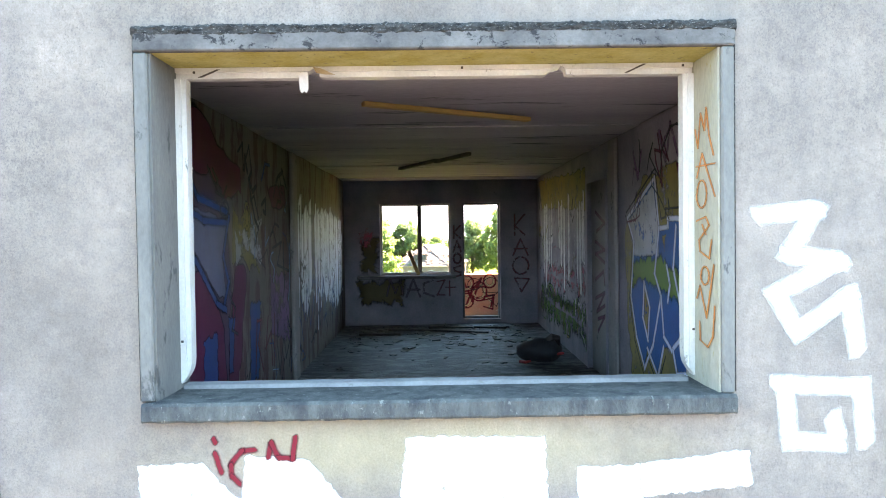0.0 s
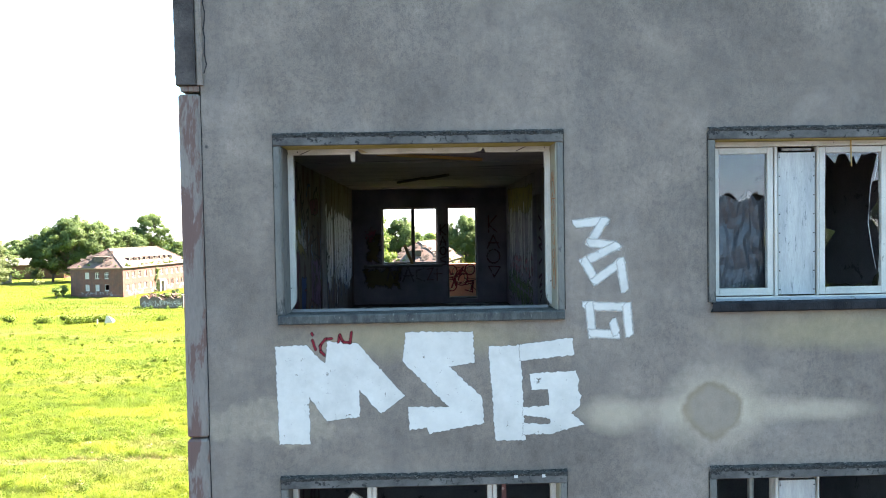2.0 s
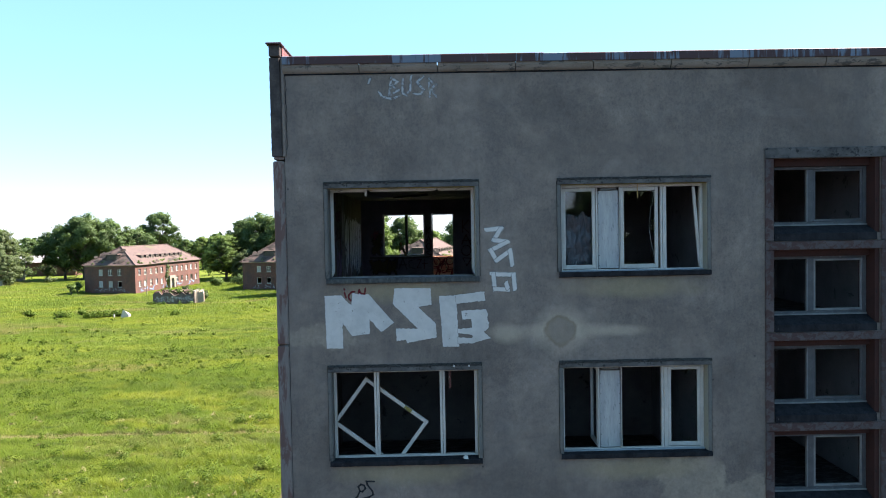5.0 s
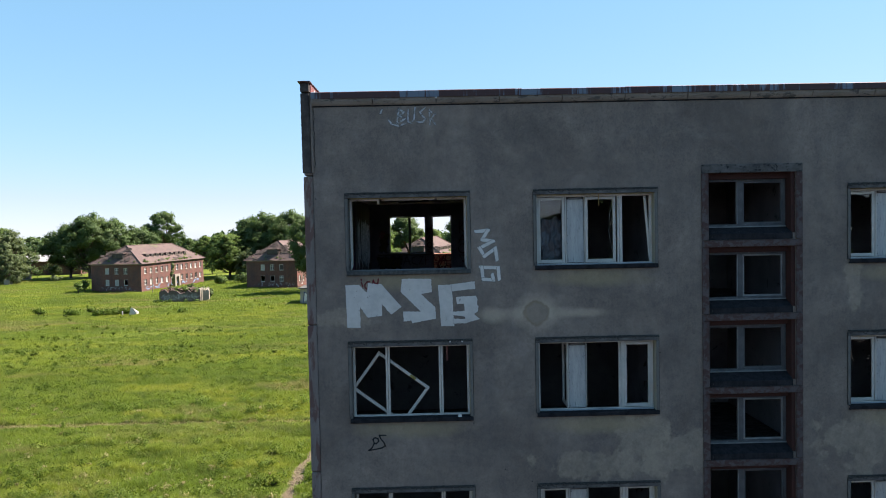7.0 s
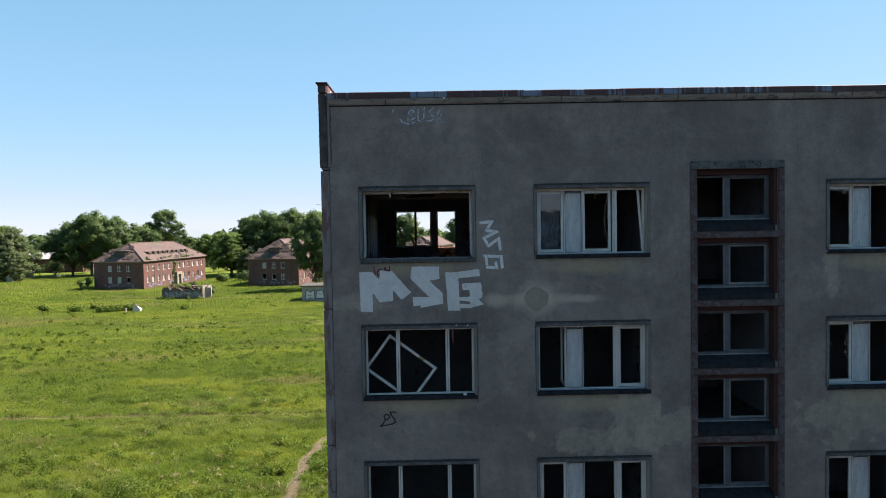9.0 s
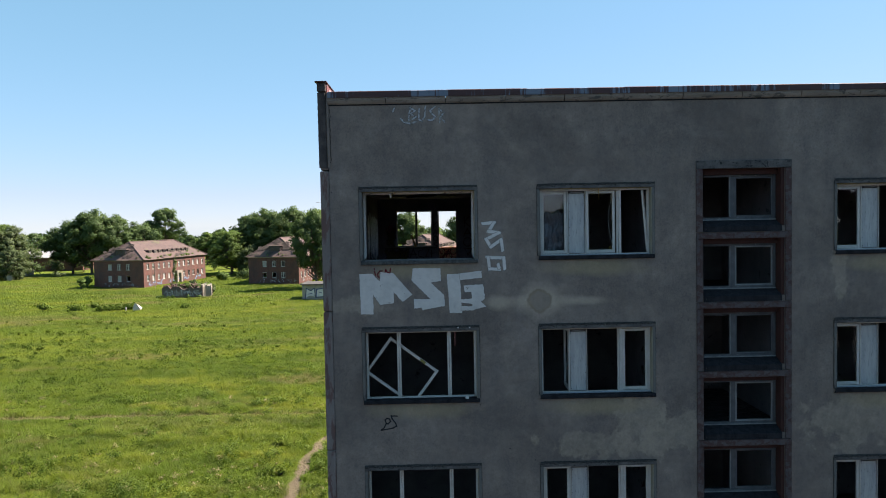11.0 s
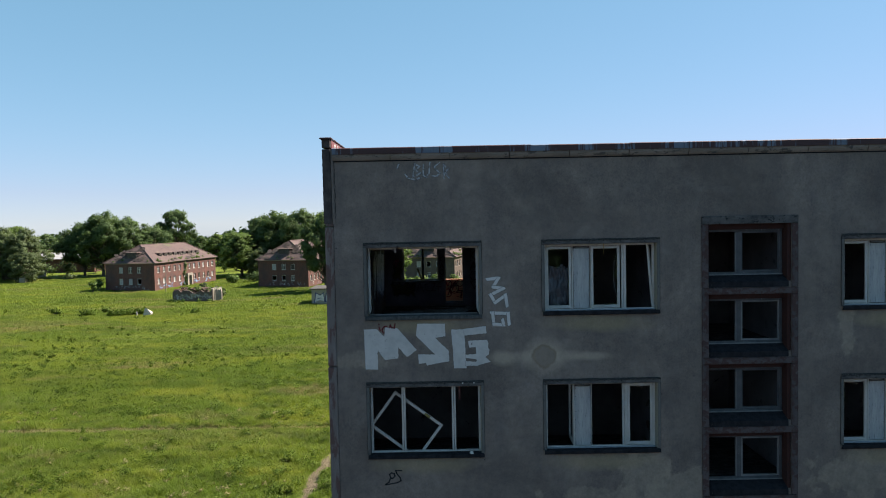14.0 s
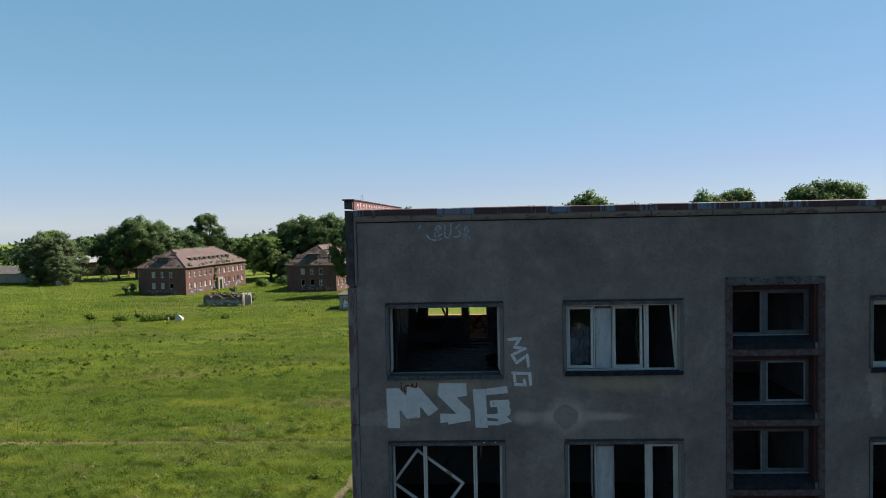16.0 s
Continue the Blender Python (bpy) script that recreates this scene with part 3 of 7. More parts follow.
# ---- the apartment block ----
XL, XR, YF, YB, STOREY = -1.764, 14.7, 2.8, 11.5, 2.8
COLUMNS = (-0.016, 3.525, 9.49)            # middles of the wide windows
TOPS = [14.09 - STOREY * f for f in range(5)]
STAIR = (5.66, 7.33)
CELLS = [14.35 - STOREY / 2 * c for c in range(9)]
HALF = 1.126
holes = [(cx - HALF, cx + HALF, zt - 1.475, zt - 0.075) for cx in COLUMNS for zt in TOPS]
holes += [(STAIR[0], STAIR[1], zt - 1.16, zt) for zt in CELLS]
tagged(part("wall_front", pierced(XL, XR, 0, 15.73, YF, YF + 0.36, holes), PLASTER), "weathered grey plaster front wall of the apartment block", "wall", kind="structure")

# gable wall, partitions, back wall
tagged(part("wall_gable", bm_box(-1.94, 3.1, 0, -1.5, 12.7, 15.95, bevel=0.01), CORNER), "grey concrete gable wall with faded paint", "wall", kind="structure")
tagged(part("wall_right", bm_box(14.4, 3.165, 0, 14.7, 11.5, 15.7), PLASTER), "plain grey plaster end wall", "wall", kind="structure")
niche = [(6.75, 7.7, 11.78, 13.85)]
turn_x = lambda x, y, z: (y, x, z)
tagged(part("wall_room", pierced(3.163, YB, 11.78, 14.12, 1.63, 1.68, niche, turn_x), ROOM_WALL), "bare plaster wall inside the top room", "wall", kind="structure")
tagged(part("wall_room_core", bm_box(1.684, 3.163, 0, 1.8, YB, 15.5), ROOM_DARK), "sooty partition wall", "wall", kind="structure")
for n, x in enumerate((4.95, 7.6, 11.4)):
    tagged(part("wall_partition_%d" % (n + 1), bm_box(x, 3.163, 0, x + 0.14, YB, 15.5), ROOM_DARK), "dark partition wall between rooms", "wall", kind="structure")
# assumed walls nearer the windows, added so the rooms render less black
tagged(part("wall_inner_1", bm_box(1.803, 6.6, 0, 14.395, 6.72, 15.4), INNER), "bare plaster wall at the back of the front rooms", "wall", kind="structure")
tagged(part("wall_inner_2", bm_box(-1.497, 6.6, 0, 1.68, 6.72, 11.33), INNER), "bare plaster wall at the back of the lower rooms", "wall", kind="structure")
tagged(part("wall_back_room", pierced(-1.5, 1.63, 11.78, 14.12, YB, YB + 0.22, [(-0.92, 0.225, 12.59, 13.75), (0.42, 1.03, 11.86, 13.75)]), ROOM_WALL),
       "bare plaster wall with window and balcony door openings", "wall", kind="structure")
tagged(part("wall_back", pierced(-1.94, XR, 0, 15.7, YB + 0.223, YB + 0.35, [(-1.2, 1.2, 11.8, 14.0)]), PLASTER), "grey plaster back wall", "wall", kind="structure")
# a darkened strip where a cross wall was taken out
for n, (x0, x1) in enumerate(((-1.497, -1.455), (1.59, 1.627))):
    tagged(part("pier_%d" % (n + 1), bm_box(x0, 6.35 if n else 7.2, 11.785, x1, 6.6 if n else 7.42, 14.117, bevel=0.012), ROOM_DARK), "stub of a removed cross wall", "pier", kind="structure")

# slabs, ceilings, roof
for f in range(5):
    z = 11.78 - STOREY * f
    tagged(part("floor_%d" % (5 - f), bm_box(-1.495, 3.165, z - 0.44, XR - 0.31, YB - 0.003 if f else YB + 0.22, z), ROOM_FLOOR), "bare dusty concrete floor with debris and dark stains", "floor", kind="structure")
bm = bmesh.new()
rnd = random.Random(4)
y = 3.165
while y < YB - 0.1:                       # ceiling of narrow precast planks, joints open and uneven
    w = min(rnd.uniform(0.55, 0.75), YB - y)
    box(bm, -1.495, y + 0.008, 14.12 + rnd.uniform(0, 0.014), 1.625, y + w - 0.008, 14.3)
    y += w
box(bm, -1.495, 3.165, 14.24, 1.625, YB + 0.2, 14.34)
tagged(part("ceiling", bm, CEILING), "sooty concrete plank ceiling with streaks", "ceiling", kind="structure")
tagged(part("roof", bm_box(-1.76, 2.9, 15.45, XR, 12.6, 15.86), ROOF_FELT), "flat roof of dark felt", "roof", kind="structure")
tagged(part("loggia_floor", bm_box(-1.48, YB + 0.355, 11.5, 1.8, 12.7, 11.74), CONCRETE), "concrete balcony slab", "balcony floor", kind="structure")
# slab out of view, added to keep the sun out of the room
tagged(part("loggia_sun_slab", bm_box(-1.48, YB + 0.355, 14.3, 1.8, 12.7, 14.5), CONCRETE), "unseen concrete slab over the balcony, added to keep sun out", "balcony roof", kind="structure")
tagged(part("loggia_side", bm_box(1.804, YB + 0.355, 11.5, 1.94, 12.7, 14.5), CREAM), "side wall of the balcony", "wall", kind="structure")
tagged(part("loggia_parapet", bm_box(-1.48, 12.55, 11.744, 1.8, 12.66, 12.53, bevel=0.01), simple("orange-washed parapet", (0.46, 0.19, 0.12), (0.42, 0.27, 0.19), 2, 0.9, 0.3, 40, (0.5, 0.4, 0.3))),
       "orange painted balcony parapet with graffiti", "parapet", kind="structure")

# corner strip of storey-high pieces
strip = thing("corner_strip", (-1.85, 2.8, 0), "concrete corner strip with faded red paint and open joints", "corner strip", kind="structure")
z1 = 14.43
for lx, rx, y, mt, text in ((0.0, 0.16, 2.752, CORNER_DARK, "soot-dark crumbling top piece"), (0.162, 0.212, 2.768, PLASTER, "paler edge of the top piece")):
    bm = bmesh.new()                        # edges worn uneven, a little askew
    rings = []
    for i in range(41):
        t = i / 40
        z, sh = 14.5 + 1.47 * t, -0.956 - 0.995 - 0.006 * t
        w1, w2 = 0.006 * noise.noise((t * 22, 1, lx * 9)) + 0.004 * noise.noise((t * 70, 2, lx)), 0.008 * noise.noise((t * 26, 5, lx)) + 0.004 * noise.noise((t * 80, 7, lx))
        rings.append([bm.verts.new(q) for q in ((sh + lx + (w1 if lx == 0 else 0), y + 0.012, z), (sh + lx + 0.014, y, z), (sh + rx - 0.014 + (w2 if lx else 0), y, z), (sh + rx + (w2 if lx else 0), y + 0.012, z), (sh + rx + (w2 if lx else 0), 3.09, z), (sh + lx + (w1 if lx == 0 else 0), 3.09, z))])
    for p, q in zip(rings, rings[1:]):
        for k in range(6):
            bm.faces.new((p[k], p[(k + 1) % 6], q[(k + 1) % 6], q[k]))
    bm.faces.new(rings[0][::-1])
    bm.faces.new(rings[-1])
    bmesh.ops.recalc_face_normals(bm, faces=bm.faces)
    part("corner_block", bm, mt, strip, text)
part("corner_block", bm_box(-1.925, 2.79, 14.452, -1.775, 3.09, 14.498, bevel=0.006), CORNER, strip)
for f in range(6):
    z0 = max(z1 - STOREY + 0.015, 0.0)
    part("corner_block", bm_box(-1.942 - 0.004 * (f % 2), 2.775, z0, -1.77, 3.095, z1, bevel=0.018), CORNER, strip)
    z1 = z0 - 0.015
    if z0 == 0.0:
        break

# cornice: concrete pieces, and a sheet-metal edge over them
cornice = thing("cornice", (6.4, 2.8, 15.73), "beige concrete cornice under a rusty blue-grey sheet edge", "cornice", kind="structure")
x, i = -1.76, 0
while x < XR:
    x2 = min(-0.61 + 1.176 * i, XR)
    bm = bmesh.new()
    prof = [(2.95, 15.735), (2.775, 15.735), (2.745, 15.765), (2.72, 15.81), (2.715, 15.866), (2.95, 15.866)]
    prism(bm, prof, lambda u, v, w: ((x + 0.007) + (x2 - x - 0.014) * w, u, v))
    bmesh.ops.recalc_face_normals(bm, faces=bm.faces)
    part("cornice_block", bm, CONCRETE, cornice)
    x, i = x2, i + 1
# near-black strip paints the shadow line where cornice meets wall
part("shade_line", bm_box(-1.755, 2.79, 15.712, XR, 2.83, 15.733, bevel=0.003), SILL_DARK, cornice, "near-black strip standing in for the shadow line under the cornice")
x, i = -1.75, 0
while x < XR:
    x2 = min(x + 1.95, XR)
    bm = bmesh.new()
    lift = 0.004 * math.sin(i * 2.3)
    prof = [(2.70, 15.852), (2.688, 15.854), (2.692, 15.966 + lift), (2.72, 15.981 + lift), (2.95, 15.986 + lift), (2.95, 15.97), (2.72, 15.966), (2.704, 15.95)]
    prism(bm, prof, lambda u, v, w: (x + (x2 - x + 0.02) * w, u - 0.002 * (i % 2), v))
    bmesh.ops.recalc_face_normals(bm, faces=bm.faces)
    part("sheet_edge", bm, FLASHING, cornice, "blue-grey paint flaking to red rust")
    x, i = x2, i + 1

# raised parapet along the gable
para = thing("gable_parapet", (-1.85, 7, 15.95), "raised gable parapet with red-brown sheet and white graffiti", "parapet", kind="structure")
part("parapet_wall", bm_box(-1.965, 2.79, 16.004, -1.80, 12.6, 16.17, bevel=0.008), CORNER_DARK, para)
part("parapet_cap", bm_box(-2.0, 2.74, 16.173, -1.765, 12.65, 16.2, bevel=0.006), FLASHING, para)
part("parapet_sheet", bm_box(-1.797, 2.90, 15.865, -1.785, 12.6, 16.17), RED_SHEET, para, "red-brown sheet with white lettering")


# ---- windows of the block ----
def sash(win, x0, x1, z0, z1, y, broken=0, seed=0, m=None, material=None, pane=GLASS, name="sash", w=0.052):
    bm = bmesh.new()
    d = 0.045
    for a in ((x0, z0, x0 + w, z1), (x1 - w, z0, x1, z1), (x0 + w, z0, x1 - w, z0 + w * 1.2), (x0 + w, z1 - w, x1 - w, z1)):
        box(bm, a[0], y, a[1], a[2], y + d, a[3], bevel=0.004, m=m)
    s = part(name, bm, material or WHITE_FRAME, win)
    a, b, c, e = x0 + w, x1 - w, z0 + w * 1.2, z1 - w
    bm = bmesh.new()
    yy = y + d * 0.5
    if pane is None:
        bm.free()
        return s
    if not broken:
        box(bm, a - 0.004, yy, c - 0.004, b + 0.004, yy + 0.004, e + 0.004, m=m)
    elif broken == 2:                      # the upper part still in place, splinters along the other edges
        r = random.Random(seed)
        xs = [0, *sorted(r.random() for q in range(8)), 1]
        cut = [(a + (b - a) * q, c + (e - c) * (0.68 + 0.09 * noise.noise((q * 3.3, seed, 0)) + r.uniform(-0.02, 0.02))) for q in xs]
        rest = [(a + (b - a) * q, c + (e - c) * (0.02 + 0.16 * max(0, noise.noise((q * 4.1, seed, 5))) + 0.03 * r.random())) for q in xs]
        side = [(b - (0.012 + 0.03 * r.random() * (1 - q / 9)), c + (e - c) * (0.1 + 0.55 * q / 9)) for q in range(10)]
        for shard in ([(a, e), (b, e)] + cut[::-1], [(a, c), (b, c)] + rest[::-1], [(b, side[0][1]), (b, side[-1][1])] + side[::-1]):
            prism(bm, shard, lambda u, v, w: (u, yy + 0.004 * w, v))
        bmesh.ops.recalc_face_normals(bm, faces=bm.faces)
    else:                                  # shards left round the edge
        r = random.Random(seed)
        n, ring = 46, []
        for i in range(n):
            t = 2 * math.pi * i / n
            ux, uz = math.cos(t), math.sin(t)
            k = 1 / max(abs(ux), abs(uz))
            ox, oz = (a + b) / 2 + ux * k * (b - a) / 2, (c + e) / 2 + uz * k * (e - c) / 2
            depth = r.uniform(0.004, 0.03) + (0.07 if r.random() < 0.2 else 0)
            k2 = max(0.12, 1 - depth / (0.5 * (e - c if abs(uz) > abs(ux) else b - a)))
            ring.append((ox, oz, (a + b) / 2 + (ox - (a + b) / 2) * k2, (c + e) / 2 + (oz - (c + e) / 2) * k2))
        for front in (yy, yy + 0.004):
            vs = [(bm.verts.new((p[0], front, p[1])), bm.verts.new((p[2], front, p[3]))) for p in ring]
            for i in range(n):
                bm.faces.new((vs[i][0], vs[(i + 1) % n][0], vs[(i + 1) % n][1], vs[i][1]))
        if m is not None:
            bmesh.ops.transform(bm, matrix=m, verts=bm.verts)
    g = part("pane", bm, pane, s, "broken glass shards" if broken else "")
    g.visible_shadow = False
    return s


def wide_window(n, cx, zt, kind, seed):
    """A wide three-light window: rendered surround, sill, white frame; kind names what is left in it."""
    r = random.Random(seed)
    win = thing("window_%d" % n, (cx, YF, zt - 1.5),
                {"empty": "empty window opening with torn white frame and grey surround", "posts": "window with white posts, no glass, grey surround",
                 "mixed": "white window with infill panel, broken glass and open lights"}[kind], "window", "windows of the block", "structure")
    x0, x1, z0, z1 = cx - HALF, cx + HALF, zt - (1.44 if kind == "mixed" else 1.475), zt - 0.075
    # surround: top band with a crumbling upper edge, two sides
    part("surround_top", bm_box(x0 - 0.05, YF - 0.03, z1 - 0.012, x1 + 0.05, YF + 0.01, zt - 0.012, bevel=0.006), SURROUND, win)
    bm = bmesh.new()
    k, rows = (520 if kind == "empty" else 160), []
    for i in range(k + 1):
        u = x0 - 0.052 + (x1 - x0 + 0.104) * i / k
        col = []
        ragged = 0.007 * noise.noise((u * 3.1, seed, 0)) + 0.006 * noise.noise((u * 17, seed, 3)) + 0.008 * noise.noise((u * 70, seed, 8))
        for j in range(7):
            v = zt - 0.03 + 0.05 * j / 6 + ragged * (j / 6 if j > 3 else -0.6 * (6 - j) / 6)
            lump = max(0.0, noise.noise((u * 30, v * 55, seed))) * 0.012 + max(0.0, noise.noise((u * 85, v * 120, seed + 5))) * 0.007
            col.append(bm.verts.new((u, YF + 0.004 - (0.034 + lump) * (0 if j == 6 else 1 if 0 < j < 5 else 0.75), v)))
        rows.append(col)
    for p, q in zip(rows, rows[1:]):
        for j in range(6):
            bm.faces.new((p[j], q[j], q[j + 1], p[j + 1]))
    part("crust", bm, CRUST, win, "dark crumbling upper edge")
    for a, b in ((x0 - 0.05, x0 + 0.004), (x1 - 0.004, x1 + 0.048)):
        part("surround_side", bm_box(a, YF - 0.024, z0 + 0.016, b, YF + 0.01, z1 - 0.014, bevel=0.007), SURROUND_SIDE, win)
    for q in (x0 - 0.057, x1 + 0.049):
        part("open_joint", bm_box(q, YF - 0.006, z0 + 0.02, q + 0.008, YF + 0.005, zt - 0.03), CRUST, win, "soot-dark joint beside the surround")
    # sill: an uneven cast strip that falls a little towards the room
    bm = bmesh.new()
    k, rows = 90, []
    for i in range(k + 1):
        t = i / k
        wob = 0.004 * noise.noise((t * 40, seed, 1)) + 0.003 * noise.noise((t * 130, seed, 7))
        prof = [(YF + 0.002, z0 - 0.066 + wob * 0.5), (YF - 0.05, z0 - 0.058 + wob), (YF - 0.058, z0 - 0.048), (YF - 0.056 + wob, z0 + 0.006), (YF - 0.046 + wob, z0 + 0.017 + wob * 0.5), (YF + 0.08, z0 + 0.014 + wob * 0.4), (YF + 0.26, z0 + 0.008), (YF + 0.36, z0 + 0.008), (YF + 0.36, z0 - 0.01), (YF + 0.01, z0 - 0.01)]
        rows.append([bm.verts.new(((x0 - 0.036 + (x1 - x0 + 0.078) * t) if y < YF + 0.004 else (x0 + 0.003 + (x1 - x0 - 0.006) * t), y, z)) for y, z in prof])
    for p, q in zip(rows, rows[1:]):
        for j in range(len(p)):
            m = (j + 1) % len(p)
            bm.faces.new((p[j], p[m], q[m], q[j]))
    bm.faces.new(rows[0][::-1])
    bm.faces.new(rows[-1])
    bmesh.ops.recalc_face_normals(bm, faces=bm.faces)
    part("sill", bm, SILL if kind == "empty" else SILL_DARK, win)
    part("reveal_top", bm_box(x0 + 0.002, YF - 0.004, z1 - 0.012, x1 - 0.002, YF + 0.363, z1 - 0.002), OCHRE, win, "ochre limewashed soffit")
    part("reveal_side", bm_box(x0 + 0.002, YF - 0.004, z0 + 0.012, x0 + 0.012, YF + 0.363, z1 - 0.014), SURROUND_SIDE, win)
    part("reveal_side", bm_box(x1 - 0.012, YF - 0.004, z0 + 0.012, x1 - 0.002, YF + 0.363, z1 - 0.014), REVEAL, win, "pale ochre plaster reveal")
    # frame: a stepped timber; the empty window's is torn at the head and rotted off at the feet
    fy, fd, fw = YF + (0.25 if kind == "empty" else 0.15), 0.07, 0.044
    a, b, c, e = x0 + 0.013, x1 - 0.013, z0 + 0.01, z1 - 0.014
    if kind == "empty":
        at = lambda y0, y1: (lambda u, v, w: (u, y0 + (y1 - y0) * w, v))
        lo, mid = e - fw, e - fw * 0.45
        bite = lambda x: [(x - 0.07, lo), (x - 0.055, lo + 0.004), (x - 0.035, lo + 0.020), (x - 0.012, lo + 0.034), (x + 0.004, e - 0.006), (x + 0.018, e - 0.012), (x + 0.026, lo + 0.02), (x + 0.03, lo + 0.002), (x + 0.07, lo)]
        bite2 = lambda x: [(u, max(v, mid)) for u, v in bite(x)]
        for low_edge, y0, y1 in ((lo, fy + 0.012, fy + fd), (mid, fy, fy + 0.012)):
            bm = bmesh.new()
            cut = [q for x in (-0.54, 0.52) for q in bite(x)] if low_edge == lo else [(-0.556, mid), (-0.54, e - 0.008), (-0.524, mid), (0.505, mid), (0.523, e - 0.008), (0.54, mid)]
            prism(bm, [(a + 0.002, low_edge)] + cut + [(b - 0.002, low_edge), (b - 0.002, e), (a + 0.002, e)], at(y0, y1))
            bmesh.ops.recalc_face_normals(bm, faces=bm.faces)
            part("frame", bm, WHITE_FRAME, win)
        for x, s in ((a, 1), (b, -1)):
            bm = bmesh.new()
            prism(bm, [(x, c + 0.02), (x + s * fw * 0.5, c + 0.05), (x + s * fw * 0.8, c + 0.075), (x + s * fw * 0.95, c + 0.10), (x + s * fw, c + 0.13), (x + s * fw, lo - 0.001), (x, lo - 0.001)], at(fy + 0.012, fy + fd))
            prism(bm, [(x, c + 0.025), (x + s * fw * 0.55, c + 0.055), (x + s * fw * 0.55, lo - 0.001), (x, lo - 0.001)], at(fy, fy + 0.0125))
            bmesh.ops.recalc_face_normals(bm, faces=bm.faces)
            part("frame", bm, WHITE_FRAME, win)
        bm = bmesh.new()
        n = 40
        prism(bm, [(a + 0.01, c - 0.002), (b - 0.03, c - 0.002)] + [(b - 0.03 - (b - a - 0.04) * i / n, c + 0.017 + 0.0025 * noise.noise((i * 0.7, 3, 1))) for i in range(n + 1)], at(fy, fy + fd))
        bmesh.ops.recalc_face_normals(bm, faces=bm.faces)
        part("frame", bm, GREY_FRAME, win, "worn grey bottom rail")
    else:
        for q in ((a, c, a + fw, e), (b - fw, c, b, e), (a + fw, c, b - fw, c + fw * 0.7), (a + fw, e - fw, b - fw, e)):
            part("frame", bm_box(q[0], fy, q[1], q[2], fy + fd, q[3], bevel=0.005), WHITE_FRAME, win)
    if kind == "posts":
        for px in (-0.449, 0.569):
            part("post", bm_box(cx + px - 0.04, fy + 0.002, c + fw * 0.7, cx + px - 0.003, fy + fd, e - fw, bevel=0.004), WHITE_FRAME, win)
            part("post", bm_box(cx + px + 0.003, fy + 0.002, c + fw * 0.7, cx + px + 0.04, fy + fd, e - fw, bevel=0.004), WHITE_FRAME, win)
    if kind == "mixed":
        o = a + 0.0
        part("weather_board", bm_box(a + 0.004, fy - 0.05, c - 0.004, b - 0.004, fy - 0.002, c + 0.022, bevel=0.006), WEATHER_BOARD, win, "pale blue-grey weather board")
        for p0, p1 in ((0.566, 0.592), (0.932, 0.944), (1.566, 1.598), (1.604, 1.66)):
            part("post", bm_box(o + p0, fy + 0.002, c + fw * 0.7, o + p1, fy + fd, e - fw, bevel=0.005), WHITE_FRAME, win)
        pnl = part("panel", bm_box(o + 0.603, fy + 0.022, c + fw * 0.7 + 0.012, o + 0.922, fy + 0.038, e - fw - 0.05, bevel=0.003), PANEL, win, "streaked white infill panel")
        part("vent", bm_box(o + 0.64, fy + 0.026, e - fw - 0.036, o + 0.89, fy + 0.04, e - fw - 0.014, bevel=0.002), GREY_FRAME, win, "narrow vent over the panel")
        bm = bmesh.new()
        for i in range(8):                 # panel screws
            for sx in (0.615, 0.908):
                box(bm, o + sx - 0.005, fy + 0.016, c + 0.08 + i * 0.16, o + sx + 0.005, fy + 0.022, c + 0.09 + i * 0.16)
        part("screw", bm, DARK_WOOD, pnl)
    return win, (a, b, c, e, fy)


number = 0
WIN = {}
for col, cx in enumerate(COLUMNS):
    for f, zt in enumerate(TOPS):
        number += 1
        kind = "empty" if (col, f) == (0, 0) else ("posts" if col == 0 else "mixed")
        WIN[col, f] = wide_window(number, cx, zt, kind, 50 + number)


def open_sash(win, hinge_x, z0, z1, y, width, degrees, lean=0.0, seed=1, broken=1):
    m = Matrix.Translation((hinge_x, y, z0)) @ pose(0, 0, 0, 0, lean, 0) @ pose(0, 0, 0, 0, 0, degrees) @ Matrix.Translation((-hinge_x, -y, -z0))
    return sash(win, hinge_x - width, hinge_x, z0, z1, y, broken, seed, m)


for f in range(5):
    win, (a, b, c, e, fy) = WIN[1, f]
    lo, hi = c + 0.04, e - 0.05
    if f == 0:
        sash(win, a + 0.045, a + 0.56, lo, hi, fy + 0.012, 2, 1)
        sash(win, a + 0.95, a + 1.535, lo, hi, fy + 0.012, 1, 7)
        open_sash(win, b - 0.05, lo, hi, fy + 0.05, 0.42, -109, -4.6, 5)
    elif f == 1:
        open_sash(win, a + 0.56, lo, hi, fy + 0.06, 0.48, -90, 0, 8, 0)
        sash(win, a + 1.664, b - 0.045, lo, hi, fy + 0.012, 1, 17)
    else:
        sash(win, a + 0.045, a + 0.56, lo, hi, fy + 0.012, 1, 21 + f)
        sash(win, a + 1.664, b - 0.045, lo, hi, fy + 0.012, 1, 31 + f)
    win, (a, b, c, e, fy) = WIN[2, f]
    sash(win, a + 0.045, a + 0.56, lo, hi, fy + 0.012, 1, 41 + f)
    sash(win, a + 1.664, b - 0.045, lo, hi, fy + 0.012, 1, 51 + f)

